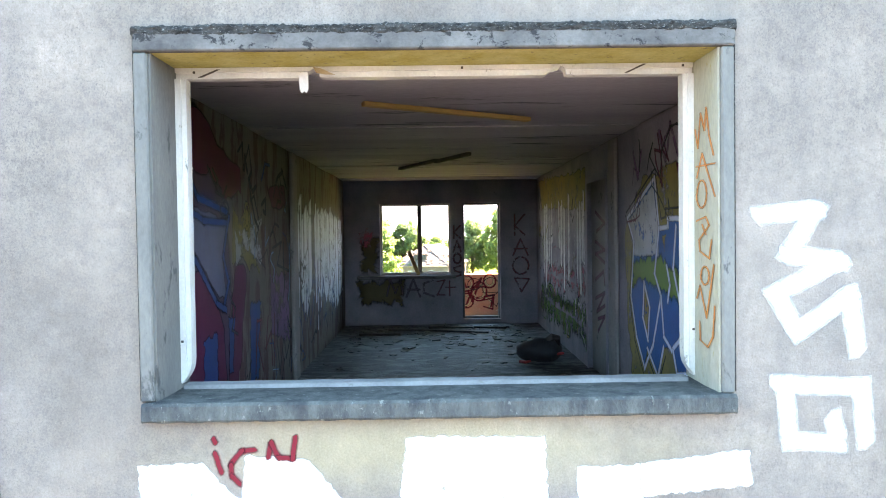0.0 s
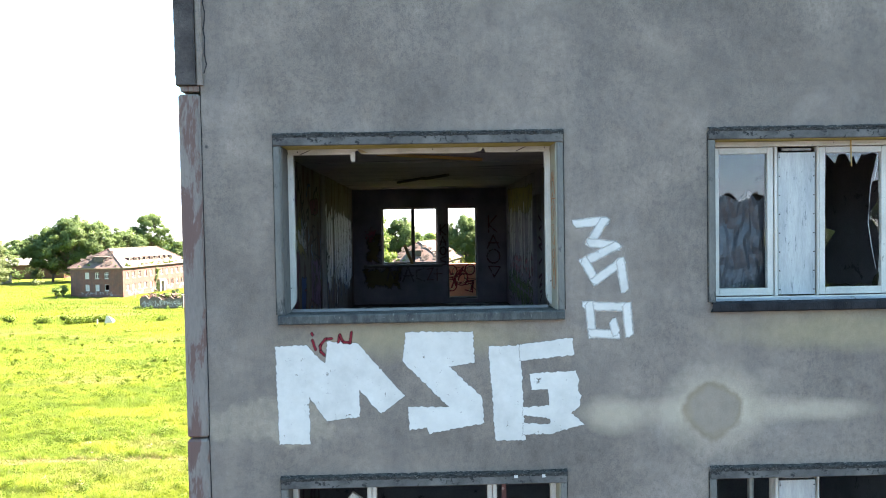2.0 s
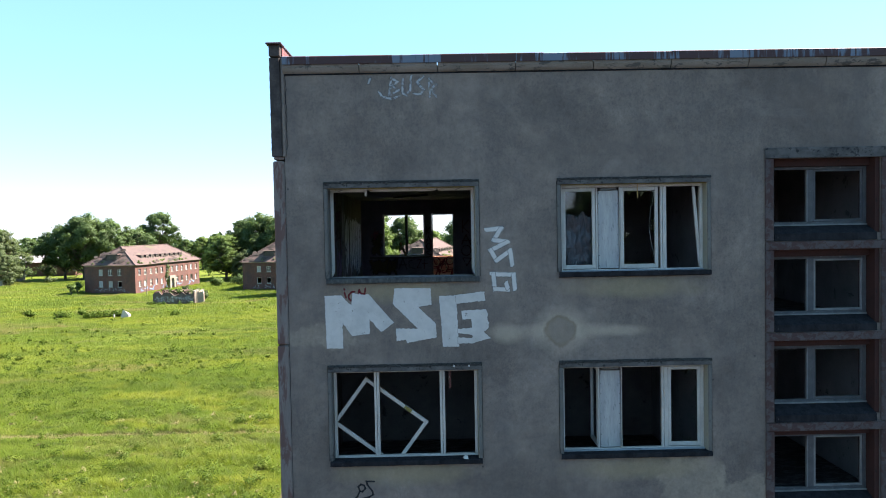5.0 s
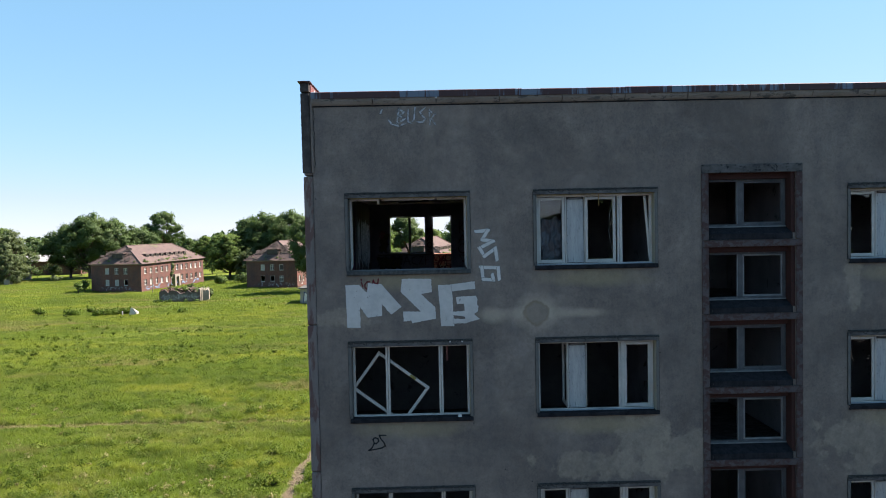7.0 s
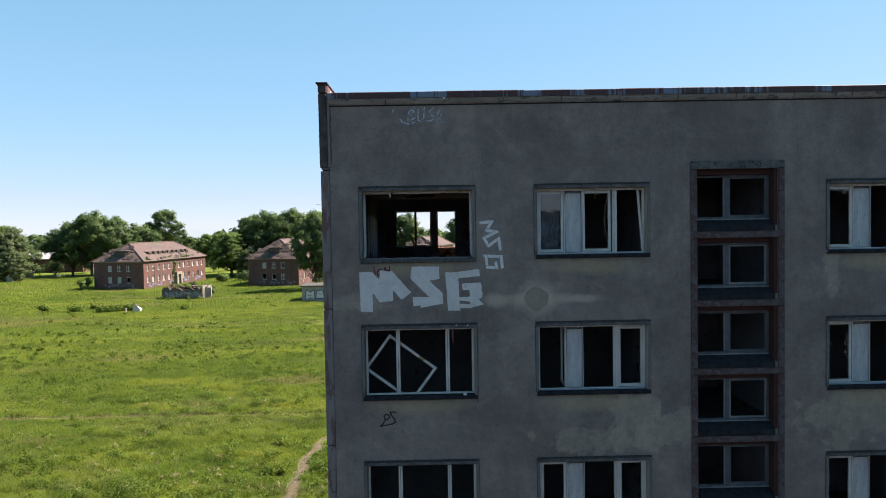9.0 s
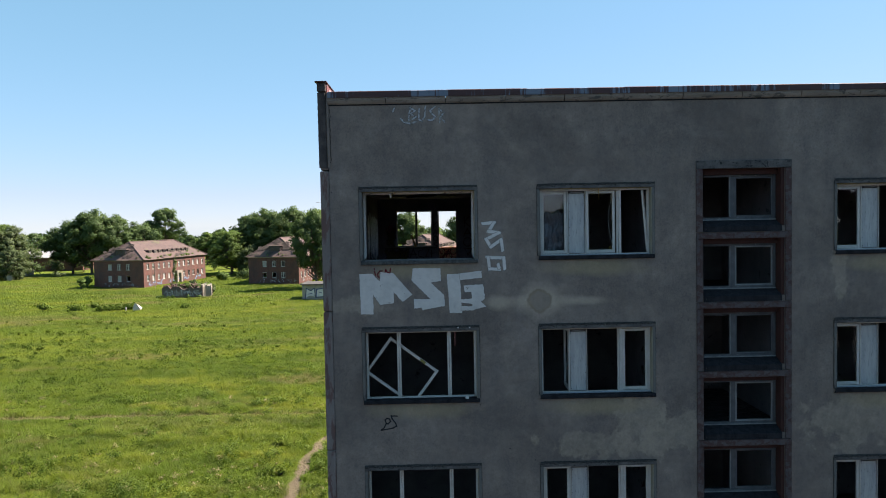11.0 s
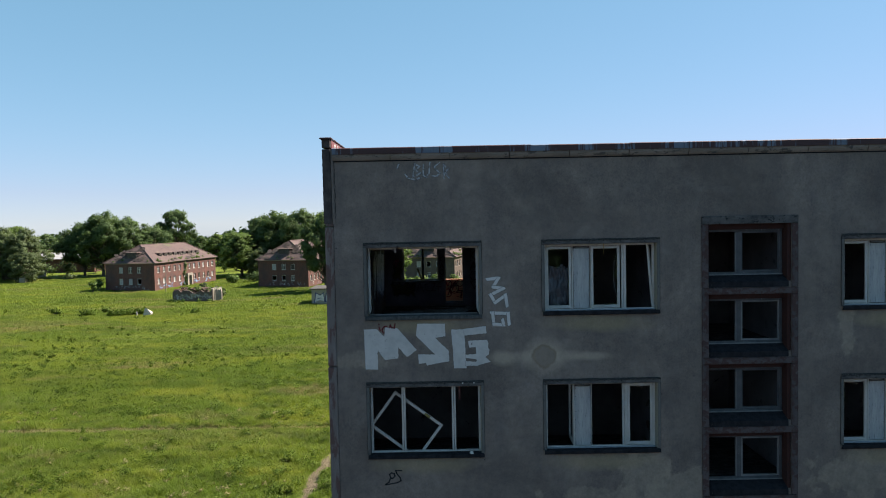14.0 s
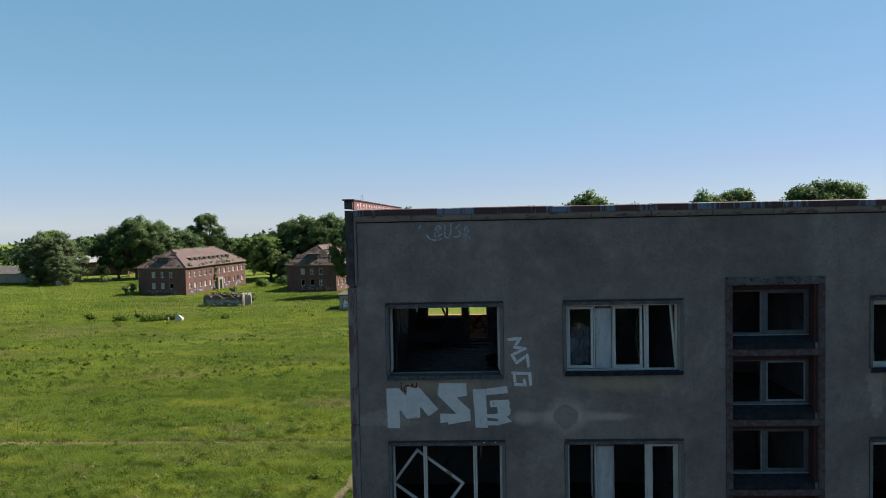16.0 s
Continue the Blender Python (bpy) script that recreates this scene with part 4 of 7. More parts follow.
# staircase lights, one to each half landing, deep set between red reveals
for i, zt in enumerate(CELLS):
    number += 1
    win = thing("window_%d" % number, (6.475, YF, zt - 1.1), "deep-set staircase window with red reveals and grey frame", "window", "staircase windows", "structure")
    x0, x1, z0 = STAIR[0], STAIR[1], zt - 1.16
    top = zt + (0.155 if i == 0 else 0.12)
    part("surround_top", bm_box(x0 - 0.125, YF - 0.03, zt - 0.008, x1 + 0.12, YF + 0.01, top, bevel=0.008), SURROUND if i == 0 else RED_TRIM, win)
    for u, v in ((x0 - 0.125, x0 + 0.005), (x1 - 0.005, x1 + 0.12)):
        part("surround_side", bm_box(u, YF - 0.028, z0 - 0.11, v, YF + 0.01, zt - 0.010, bevel=0.008), RED_TRIM, win)
    part("reveal_side", bm_box(x0 + 0.002, YF - 0.004, z0 + 0.002, x0 + 0.014, YF + 0.46, zt - 0.002), RED_REVEAL, win)
    part("reveal_side", bm_box(x1 - 0.074, YF + 0.03, z0 + 0.002, x1 - 0.002, YF + 0.46, zt - 0.002, bevel=0.006), RED_REVEAL, win)
    part("lintel", bm_box(x0 + 0.016, YF + 0.16, zt - 0.12, x1 - 0.076, YF + 0.46, zt - 0.002), RED_REVEAL, win)
    bm = bmesh.new()
    prism(bm, [(YF - 0.03, z0 - 0.11), (YF - 0.03, z0 + 0.0), (YF + 0.25, z0 + 0.125), (YF + 0.46, z0 + 0.125), (YF + 0.46, z0 - 0.11)],
          lambda u, v, w: (x0 + 0.016 + (x1 - x0 - 0.092) * w, u, v))
    bmesh.ops.recalc_face_normals(bm, faces=bm.faces)
    part("sill", bm, SILL_DARK, win)
    fy, c, e, a, b = YF + 0.24, z0 + 0.127, zt - 0.122, x0 + 0.018, x1 - 0.078
    for q in ((a, c, a + 0.075, e), (b - 0.055, c, b, e), (a + 0.075, c, b - 0.055, c + 0.05), (a + 0.075, e - 0.045, b - 0.055, e)):
        part("frame", bm_box(q[0], fy, q[1], q[2], fy + 0.06, q[3], bevel=0.005), STAIR_FRAME, win)
    part("post", bm_box(a + 0.645, fy + 0.006, c + 0.05, a + 0.742, fy + 0.058, e - 0.045, bevel=0.006), STAIR_FRAME, win)
    # pale strip stands in for the highlight on the post's left edge
    part("lit_edge", bm_box(a + 0.625, fy - 0.006, c + 0.05, a + 0.644, fy + 0.05, e - 0.045, bevel=0.003), GREY_FRAME, win, "pale strip painted as a highlight on the post edge")
    part("rail", bm_box(a, fy - 0.022, c - 0.012, b, fy - 0.002, c + 0.012, bevel=0.003), GREY_FRAME, win, "pale weather bar")
    sash(win, a + 0.744, b - 0.057, c + 0.052, e - 0.047, fy + 0.01, 0, 70 + i, None, GREY_FRAME if i % 2 else STAIR_FRAME, None, "casement", 0.03)

# window and balcony door in the back wall of the top room
rear = thing("window_rear", (-0.35, YB, 12.59), "empty white window frame over a ledge in the back wall", "window", kind="structure")
for q in ((-0.918, 12.592, -0.885, 13.748), (-0.315, 12.63, -0.243, 13.71), (0.19, 12.592, 0.223, 13.748), (-0.885, 12.592, 0.19, 12.628), (-0.885, 13.712, 0.19, 13.748)):
    part("frame", bm_box(q[0], YB + 0.09, q[1], q[2], YB + 0.15, q[3], bevel=0.004), GREY_FRAME if q[0] == -0.315 else WHITE_FRAME, rear)
part("ledge", bm_box(-1.28, YB - 0.16, 12.535, 0.3, YB + 0.085, 12.586, bevel=0.006, m=None), SURROUND_SIDE, rear, "chipped concrete ledge")
door = thing("door_rear", (0.72, YB, 11.8), "empty balcony door frame", "door frame", kind="structure")
for q in ((0.422, 11.862, 0.452, 13.748), (0.998, 11.862, 1.028, 13.748), (0.452, 13.715, 0.998, 13.748), (0.452, 11.862, 0.998, 11.9)):
    part("frame", bm_box(q[0], YB + 0.07, q[1], q[2], YB + 0.14, q[3], bevel=0.004), GREY_FRAME, door)
tagged(part("door_frame_room", pierced(6.75, 7.7, 11.785, 13.85, 1.615, 1.625, [(6.82, 7.63, 11.78, 13.78)], turn_x), ROOM_WALL), "painted-over door frame", "door frame", kind="structure")

# ---- ground and meadow ----
n = 120
bm = bmesh.new()
cs = [math.copysign(abs(u) ** 2.6, u) * 2500 for u in np.linspace(-1, 1, n)]
grid = [[bm.verts.new((u - 20, v + 60, 0.12 * noise.noise((u * 0.045, v * 0.045, 0.3)) - 0.12 if abs(u) < 300 and abs(v) < 300 else -0.1 - 0.016 * max(0.0, math.hypot(u, v) - 340))) for v in cs] for u in cs]
for i in range(n - 1):
    for j in range(n - 1):
        bm.faces.new((grid[i][j], grid[i + 1][j], grid[i + 1][j + 1], grid[i][j + 1]))
tagged(part("ground", bm, GROUND, smooth=True), "green overgrown meadow with a mown track", "ground", kind="structure")


def drift(x, y, seed):
    """Smooth value noise over the plan, 0 to 1, one metre to a cell."""
    table = np.random.default_rng(seed).random((256, 256))
    i, j = np.floor(x).astype(int), np.floor(y).astype(int)
    u, v = x - i, y - j
    u, v = u * u * (3 - 2 * u), v * v * (3 - 2 * v)
    at = lambda a, b: table[a % 256, b % 256]
    return (at(i, j) * (1 - u) + at(i + 1, j) * u) * (1 - v) + (at(i, j + 1) * (1 - u) + at(i + 1, j + 1) * u) * v


PATH_Y, PATH_X = (16, 22.9, 26.2, 28.9, 31.5, 33.0, 36.0), (-6.7, -7.07, -7.27, -7.17, -6.94, -6.6, -6.0)


def off_path(x, y):
    """Metres from the middle of the trodden path."""
    return np.abs(x - np.interp(y, PATH_Y, PATH_X) - 0.12 * np.sin(y * 1.9)) + np.where(y > 35.5, 9, 0)


def blades(name, label, rows, material, seed):
    """Grass blades as single triangles: rows of (y from, y to, count, width, height)."""
    r = np.random.default_rng(seed)
    out = []
    for ya, yb, count, wid, high in rows:
        y = r.uniform(ya, yb, count)
        x = r.uniform(-0.70 * (y + 11.5) - 3, -1.4 - 0.145 * (y - 2.8))
        tuft = np.clip(drift(x * 0.9, y * 1.2, 4) * 0.6 + drift(x * 2.3, y * 2.6, 5) * 0.4 - 0.42, 0, 1) * 2.6
        stand = np.clip(drift(x * 0.13, y * 0.2, 6) - 0.3, 0, 1) * 1.3
        h = high * (0.4 + 0.2 * r.random(count) + 1.15 * tuft + 0.6 * stand)
        h = np.where((x > -8.4) & (y < 33), h * 0.7, h)
        edge = r.normal(0, 0.09, count)
        h = np.where(off_path(x, y) + edge < 0.42, 0.0, h)
        away = y - 38.9 + 0.01 * (x + 20) + edge            # the mown track, taller grass along its far side
        wide = np.interp(x, (-40, -18, -8), (0.55, 0.4, 0.16)) + 0.25 * (drift(x * 0.25, y * 0.2, 9) - 0.5)
        h = np.where((away > wide) & (away < 1.5), h * 1.35, np.where((away < -wide) & (away > -1.3), h * 0.65, h))
        h = np.where((np.abs(away) < wide) & (y > 35) & (y < 43), h * (0.14 if name == "meadow_grass" else 0.5), h)
        a, lean = r.uniform(0, 2 * np.pi, count), r.normal(0, 0.45, (count, 2)) + np.array((-0.15, 0.05))
        dx, dy = np.cos(a) * wid / 2, np.sin(a) * wid / 2
        z = np.full(count, -0.12)
        tip = np.stack((x + lean[:, 0] * h, y + lean[:, 1] * h, z + h), 1)
        out.append(np.stack((np.stack((x - dx, y - dy, z), 1), np.stack((x + dx, y + dy, z), 1), tip), 1))
    v = np.concatenate(out).reshape(-1, 3)
    me = bpy.data.meshes.new(name)
    me.from_pydata(v, [], np.arange(len(v)).reshape(-1, 3))
    me.materials.append(material)
    return tagged(new(name, me), label, "grass", kind="stuff")


blades("meadow_grass", "tall green meadow grass over the field",
       [(16, 34, 330000, 0.032, 0.27), (34, 60, 360000, 0.045, 0.26), (60, 110, 300000, 0.085, 0.2), (110, 190, 150000, 0.17, 0.22)], GRASS, 3)
blades("dry_grass", "pale dry grass heads among the green", [(18, 50, 9000, 0.02, 0.4), (50, 120, 8000, 0.035, 0.28), (38.3, 39.4, 14000, 0.035, 0.2)], DRY_GRASS, 5)


# ---- trees ----
def leaf_cloud(name, centres, count, size, seed, material, parent):
    """Many small leaf-bunch cards in lumps; centres are (x, y, z, radius)."""
    r = np.random.default_rng(seed)
    cen = np.array(centres)
    w = cen[:, 3] ** 2
    pick = r.choice(len(cen), count, p=w / w.sum())
    d = r.normal(0, 1, (count, 3))
    d /= np.linalg.norm(d, axis=1)[:, None]
    rad = cen[pick, 3] * np.minimum(np.abs(r.normal(0.72, 0.32, count)), 1.35)
    p = cen[pick, :3] + d * rad[:, None] * np.array((1, 1, 0.75))
    u = r.normal(0, 1, (count, 3))
    u /= np.linalg.norm(u, axis=1)[:, None]
    nrm = d * 0.75 + np.array((0.0, 0.0, 0.25)) + r.normal(0, 0.5, (count, 3))
    v = np.cross(u, nrm)
    v /= np.linalg.norm(v, axis=1)[:, None] + 1e-6
    s = size * r.uniform(0.5, 1.25, count)[:, None]
    mid = cen[:, :3].mean(axis=0) - np.array((0, 0, 0.5))
    whole = p - mid
    whole /= np.linalg.norm(whole, axis=1)[:, None] + 1e-6
    card = np.cross(u, v)
    card /= np.linalg.norm(card, axis=1)[:, None] + 1e-6
    card *= np.where((card * (d + whole)).sum(axis=1) < 0, -1.0, 1.0)[:, None]
    v = np.cross(card, u)
    light = d * 0.55 + whole * 0.45 + card * 0.45
    light /= np.linalg.norm(light, axis=1)[:, None] + 1e-6
    quad = np.stack((p - u * s, p - v * s * 0.55 + u * s * 0.15, p + u * s, p + v * s * 0.55 - u * s * 0.1), 1).reshape(-1, 3)
    me = bpy.data.meshes.new(name)
    me.from_pydata(quad, [], np.arange(len(quad)).reshape(-1, 4))
    me.normals_split_custom_set_from_vertices(np.repeat(light, 4, axis=0))
    me.materials.append(material)
    ob = new(name, me)
    ob.parent = parent
    return ob


def weeds(name, label, count, seed, material, leaves, size, ya=18, yb=70, grow=1.0):
    """Low leafy weeds in drifts over the near meadow."""
    r = np.random.default_rng(seed)
    cen = []
    while len(cen) < count:
        y = ya + (yb - ya) * r.random() ** 1.5
        x = r.uniform(-0.70 * (y + 11.5) - 3, -1.4 - 0.145 * (y - 2.8))
        drift = noise.noise((x * 0.10, y * 0.22, seed * 1.0)) + 0.5 * noise.noise((x * 0.4, y * 0.7, seed * 2.0))
        if drift < (-0.15 if ya < 40 else 0.1) or (off_path(x, y) < 0.5) or abs(y - 39.2) < 0.5:
            continue
        s = grow * r.uniform(0.10, 0.25) * (1 + 0.8 * max(0, drift - 0.3))
        cen.append((x, y, s * 0.6, s))
    ob = leaf_cloud(name, cen, leaves, size, seed, material, None)
    return tagged(ob, label, "weeds", kind="stuff")


weeds("meadow_weeds", "dark green weeds in drifts on the meadow", 1900, 12, WEED, 30000, 0.055)
weeds("pale_weeds", "yellow-green weeds in drifts on the meadow", 1800, 19, WEED_LIGHT, 24000, 0.055)
weeds("tussocks", "taller dark green tussocks in the near meadow", 520, 53, WEED, 60000, 0.055, 17, 80, 2.2)
weeds("far_weeds", "green tussocks further out on the meadow", 260, 27, WEED_LIGHT, 20000, 0.09, 60, 135)
weeds("plumes", "whitish seed heads standing in the meadow", 160, 35, DRY_GRASS, 4000, 0.06, 24, 44)


def tree(height, spread, seed, material, label, lumps=26, count=9000, size=0.42, low=0.28, tall=1.0):
    """A broad-leaved tree at the origin: trunk, forking limbs, crown of lumps of leaves."""
    r = random.Random(seed)
    t = thing("tree", label=label, category="tree", group="trees round the meadow")
    bm = bmesh.new()
    top = height * 0.62
    lean = (r.uniform(-0.4, 0.4), r.uniform(-0.4, 0.4))
    trunk = [(lean[0] * k, lean[1] * k, -0.2 + (top + 0.2) * k) for k in (0, 0.05, 0.3, 0.6, 1)]
    tube(bm, trunk, [height * q for q in (0.03, 0.022, 0.018, 0.013, 0.005)], 9)
    centres = []
    for i in range(lumps):
        a = i * 2.399 + r.uniform(-0.4, 0.4)
        k = (i + 0.5) / lumps
        z = height * (low + (0.93 - low) * k)
        prof = math.sin(math.pi * min(1, 0.22 + 0.74 * k)) ** 0.7
        rr = spread * prof * r.uniform(0.3, 1.0) ** 0.7
        lump = spread * r.uniform(0.14, 0.30)
        c = (math.cos(a) * rr, math.sin(a) * rr, z + r.uniform(-0.6, 0.6))
        for k in range(3):                  # each limb ends in three uneven sprays
            centres.append((c[0] + lump * r.uniform(-0.75, 0.75), c[1] + lump * r.uniform(-0.75, 0.75), c[2] + lump * r.uniform(-0.6, 0.6), lump * r.uniform(0.55, 0.95)))
        k0 = r.uniform(0.3, 0.8)
        start = Vector((lean[0] * k0, lean[1] * k0, top * k0 * min(1, z / height + 0.2)))
        mid = start.lerp(Vector(c), 0.55) + Vector((0, 0, -0.05 * height))
        tube(bm, [start, mid, c], [height * 0.009, height * 0.005, height * 0.0015], 5)
    part("trunk", bm, BARK, t)
    centres.append((0, 0, height * 0.9, spread * 0.3))
    leaf_cloud("crown", centres, count, size, seed, material, t)
    return t


def put(ob, x, y, scale=1.0, turn=0.0, flat=1.0):
    return Matrix.Translation((x, y, -0.05)) @ pose(0, 0, 0, 0, 0, turn) @ Matrix.Diagonal((scale * flat, scale * flat, scale, 1))


kinds = {
    "oak": tree(18, 7.0, 11, LEAF, "large dark green oak with a broad uneven crown", 70, 32000, 0.29),
    "lime": tree(17, 5.2, 23, LEAF_LIGHT, "fresh green lime tree with a tall crown", 56, 26000, 0.27, 0.2),
    "open": tree(20, 6.0, 37, LEAF, "tall dark tree with an open crown on a bare trunk", 34, 15000, 0.3, 0.46),
    "young": tree(17, 6.4, 61, FAR_LEAF, "young broad-leaved tree behind the camera, the nearer ones added for shade", 34, 6500, 0.55, 0.04),
    "belt": tree(16, 6.0, 67, LEAF, "dark green tree in a belt behind the barracks", 34, 7000, 0.5, 0.12),
    "willow": tree(14, 5.5, 41, LEAF_GREY, "grey-green willow with a rounded crown", 56, 24000, 0.26, 0.08),
}
PLANTED = [
    ("willow", -117, 186, 0.97, 10, 1.15), ("willow", -124, 188, 1.0, 80, 1.1), ("lime", -130, 204, 0.9, 30, 1.1), ("willow", -112, 178, 0.6, 130, 1.1),
    ("oak", -106, 198, 0.86, 20, 1.1), ("oak", -99.5, 196, 1.03, 150, 1.05), ("oak", -93.5, 199, 0.94, 250, 1.05), ("oak", -88, 204, 0.8, 190, 1.0),
    ("open", -88.5, 224, 1.0, 70, 1.0), ("lime", -74, 236, 0.68, 0, 1.3), ("willow", -66, 236, 0.78, 50, 1.2), ("lime", -80, 240, 0.66, 90, 1.2), ("willow", -58, 232, 0.8, 200, 1.2),
    ("oak", -52, 192, 0.92, 200, 1.0), ("oak", -46, 188, 0.98, 310, 1.0), ("lime", -55, 182, 0.72, 35, 1.35), ("oak", -39.5, 186, 1.0, 95, 1.0), ("willow", -49, 178, 0.55, 5, 1.2), ("lime", -34, 192, 1.05, 15, 1.1),
    ("oak", -24.5, 137, 0.9, 45, 0.75), ("lime", -26, 178, 1.08, 33, 1.1), ("oak", -17, 180, 1.05, 77, 1.0),
    ("lime", -10.5, 130, 0.88, 10, 0.85), ("oak", -7.5, 184, 0.90, 140, 0.9), ("lime", 0.5, 200, 0.72, 70, 1.1), ("oak", 9.5, 182, 0.92, 10, 0.8), ("lime", 17, 176, 1.13, 99, 1.0),
    ("oak", 25, 140, 1.155, 66, 0.95), ("oak", 50, 140, 1.13, 5, 0.9), ("open", 57, 142, 1.08, 25, 0.9), ("oak", 72, 142, 1.22, 120, 1.0), ("open", 78, 140, 1.14, 160, 0.9), ("oak", 38, 150, 1.0, 15, 1.0),
]
for i in range(26):                        # young wood beyond the grey ground on the camera's side, seen in the panes
    PLANTED.append(("young", -95 + 8.6 * i + 2.5 * math.sin(i * 2.1), -70 - (6 if i % 2 else 0) + 2 * math.sin(i * 1.7), 1.03 + 0.12 * math.sin(i * 3.3), 40 * i, 1.1))
for i in range(8):                         # unseen nearer trees, added to darken the facade's lower right
    PLANTED.append(("young", 9 + 4.6 * i, -19 + 4 * math.sin(i * 2.4), 0.72 + 0.08 * math.sin(i * 1.3), 55 * i, 0.85))
for i in range(16):                        # thin belt behind the barracks
    PLANTED.append(("belt", -176 + 11 * i + 3 * math.sin(i * 2.7), 268 + 14 * math.sin(i * 1.9), 0.66 + 0.1 * math.sin(i * 2.3), 70 * i, 1.3))
first = {}
for kind, x, y, s, turn, flat in PLANTED:
    if kind not in first:
        first[kind] = True
        kinds[kind].matrix_basis = put(kinds[kind], x, y, s, turn, flat)
    else:
        ob = kinds[kind]
        keep = ob.matrix_basis.copy()
        ob.scale = (1, 1, 1)
        copy_thing(ob, put(ob, x, y, s, turn, flat))
        ob.matrix_basis = keep

# far belt of woodland on the horizon
r = np.random.default_rng(9)
cen = []
for i in range(620):
    a = radians(-75 + 150 * i / 620)
    d = r.uniform(330, 420)
    cen.append((math.sin(a) * d, math.cos(a) * d, r.uniform(2.5, 6) + 1.6 * math.sin(i * 0.37), r.uniform(4, 6.5)))
belt = thing("far_woods", label="dark green belt of woods along the horizon", category="woods", kind="stuff")
leaf_cloud("far_woods_leaves", cen, 90000, 1.3, 8, FAR_LEAF, belt)
# ---- barracks ----
def barracks(label, w, l, eave, ridge, columns, rows_z, wall, roof, seed, front=((0.32, 0.51, 0.69)), dormers=9):
    """A two-storey hipped barracks; its near right corner is the origin, the long side runs along +y."""
    r = random.Random(seed)
    h = thing("barracks", label=label, category="building", group="abandoned barracks")
    front_h = [(-w + w * q - 0.5, -w + w * q + 0.5, z - 0.65, z + 0.65) for q in front for z in rows_z]
    side_q = [0.06 + 0.88 * i / (columns - 1) for i in range(columns)]
    side_h = [(l * q - 0.45, l * q + 0.45, z - 0.65, z + 0.65) for q in side_q for z in rows_z]
    part("wall", pierced(-w, 0, -0.3, eave, 0, 0.4, front_h), wall, h)
    part("wall", pierced(0.403, l - 0.403, -0.3, eave, 0, 0.4, side_h, lambda x, y, z: (-y, x, z)), wall, h)
    part("wall", bm_box(-w, l - 0.4, -0.3, 0, l, eave), wall, h)
    part("wall", bm_box(-w, 0.403, -0.3, -w + 0.4, l - 0.403, eave), wall, h)
    part("floor", bm_box(-w + 0.41, 0.41, eave * 0.5 - 0.1, -0.41, l - 0.41, eave * 0.5 + 0.05), ROOM_DARK, h)
    part("plinth", bm_box(-w - 0.05, -0.05, -0.3, 0.05, l + 0.05, 0.55, bevel=0.02), BRICK, h, "dark brick plinth")
    part("band", bm_box(-w - 0.04, -0.04, eave - 0.28, 0.04, l + 0.04, eave - 0.1, bevel=0.02), CREAM, h, "pale string course under the eaves")
    # roof
    o, s = 0.45, w * 0.33
    bm = bmesh.new()
    e = [bm.verts.new(p) for p in ((-w - o, -o, eave - 0.1), (o, -o, eave - 0.1), (o, l + o, eave - 0.1), (-w - o, l + o, eave - 0.1))]
    t = [bm.verts.new(p) for p in ((-w / 2, s, ridge), (-w / 2, l - s, ridge))]
    for f in ((e[0], e[1], t[0]), (e[1], e[2], t[1], t[0]), (e[2], e[3], t[1]), (e[3], e[0], t[0], t[1]), (e[3], e[2], e[1], e[0])):
        bm.faces.new(f)
    bmesh.ops.subdivide_edges(bm, edges=bm.edges[:], cuts=5, use_grid_fill=True)
    for v in bm.verts:                      # sagging, uneven old roof
        v.co.z += 0.10 * noise.noise(v.co * 0.4 + Vector((seed, 0, 0)))
    rf = part("roof", bm, roof, h)
    bm = bmesh.new()
    for a, b in ((t0, t1) for t0, t1 in (((-w - o, -o, eave - 0.05), (-w / 2, s, ridge + 0.03)), ((o, -o, eave - 0.05), (-w / 2, s, ridge + 0.03)), ((-w / 2, s, ridge + 0.03), (-w / 2, l - s, ridge + 0.03)), ((o, l + o, eave - 0.05), (-w / 2, l - s, ridge + 0.03)))):
        tube(bm, [a, b], [0.13, 0.13], 6)
    part("ridge_tiles", bm, TILE, rf)
    slope = (ridge - eave) / (w / 2 + o)
    for i in range(dormers):
        y = s + 1.2 + (l - 2 * s - 2.4) * i / max(1, dormers - 1) if dormers > 1 else l / 2
        x = -1.9
        z = eave + slope * (-x + o) - 0.2
        # solid box coloured near-black in place of a shaded hollow
        d = part("dormer", bm_box(x - 1.5, y - 0.52, z - 0.35, x + 0.1, y + 0.52, z + 0.68), DARK_PANE, rf, "small dormer, near-black for its unlit inside")
        part("dormer_roof", bm_box(x - 2.2, y - 0.64, z + 0.69, x + 0.25, y + 0.64, z + 0.78, bevel=0.02), roof, d)
        part("dormer_frame", pierced(y - 0.5, y + 0.5, z - 0.2, z + 0.66, x + 0.12, x + 0.18, [(y - 0.42, y - 0.03, z - 0.12, z + 0.58), (y + 0.03, y + 0.42, z - 0.12, z + 0.58)], lambda a, b, c: (b, a, c)), CREAM, d)
    fs = (ridge - eave) / (s + o)
    z = eave + fs * 1.6
    d = part("dormer", bm_box(-w / 2 - 1.3, 0.75, z - 0.2, -w / 2 + 1.3, 3.0, z + 0.85), DARK_PANE, rf, "wide dormer, near-black for its unlit inside")
    part("dormer_roof", bm_box(-w / 2 - 1.6, 0.5, z + 0.86, -w / 2 + 1.6, 3.6, z + 0.98, bevel=0.02), roof, d)
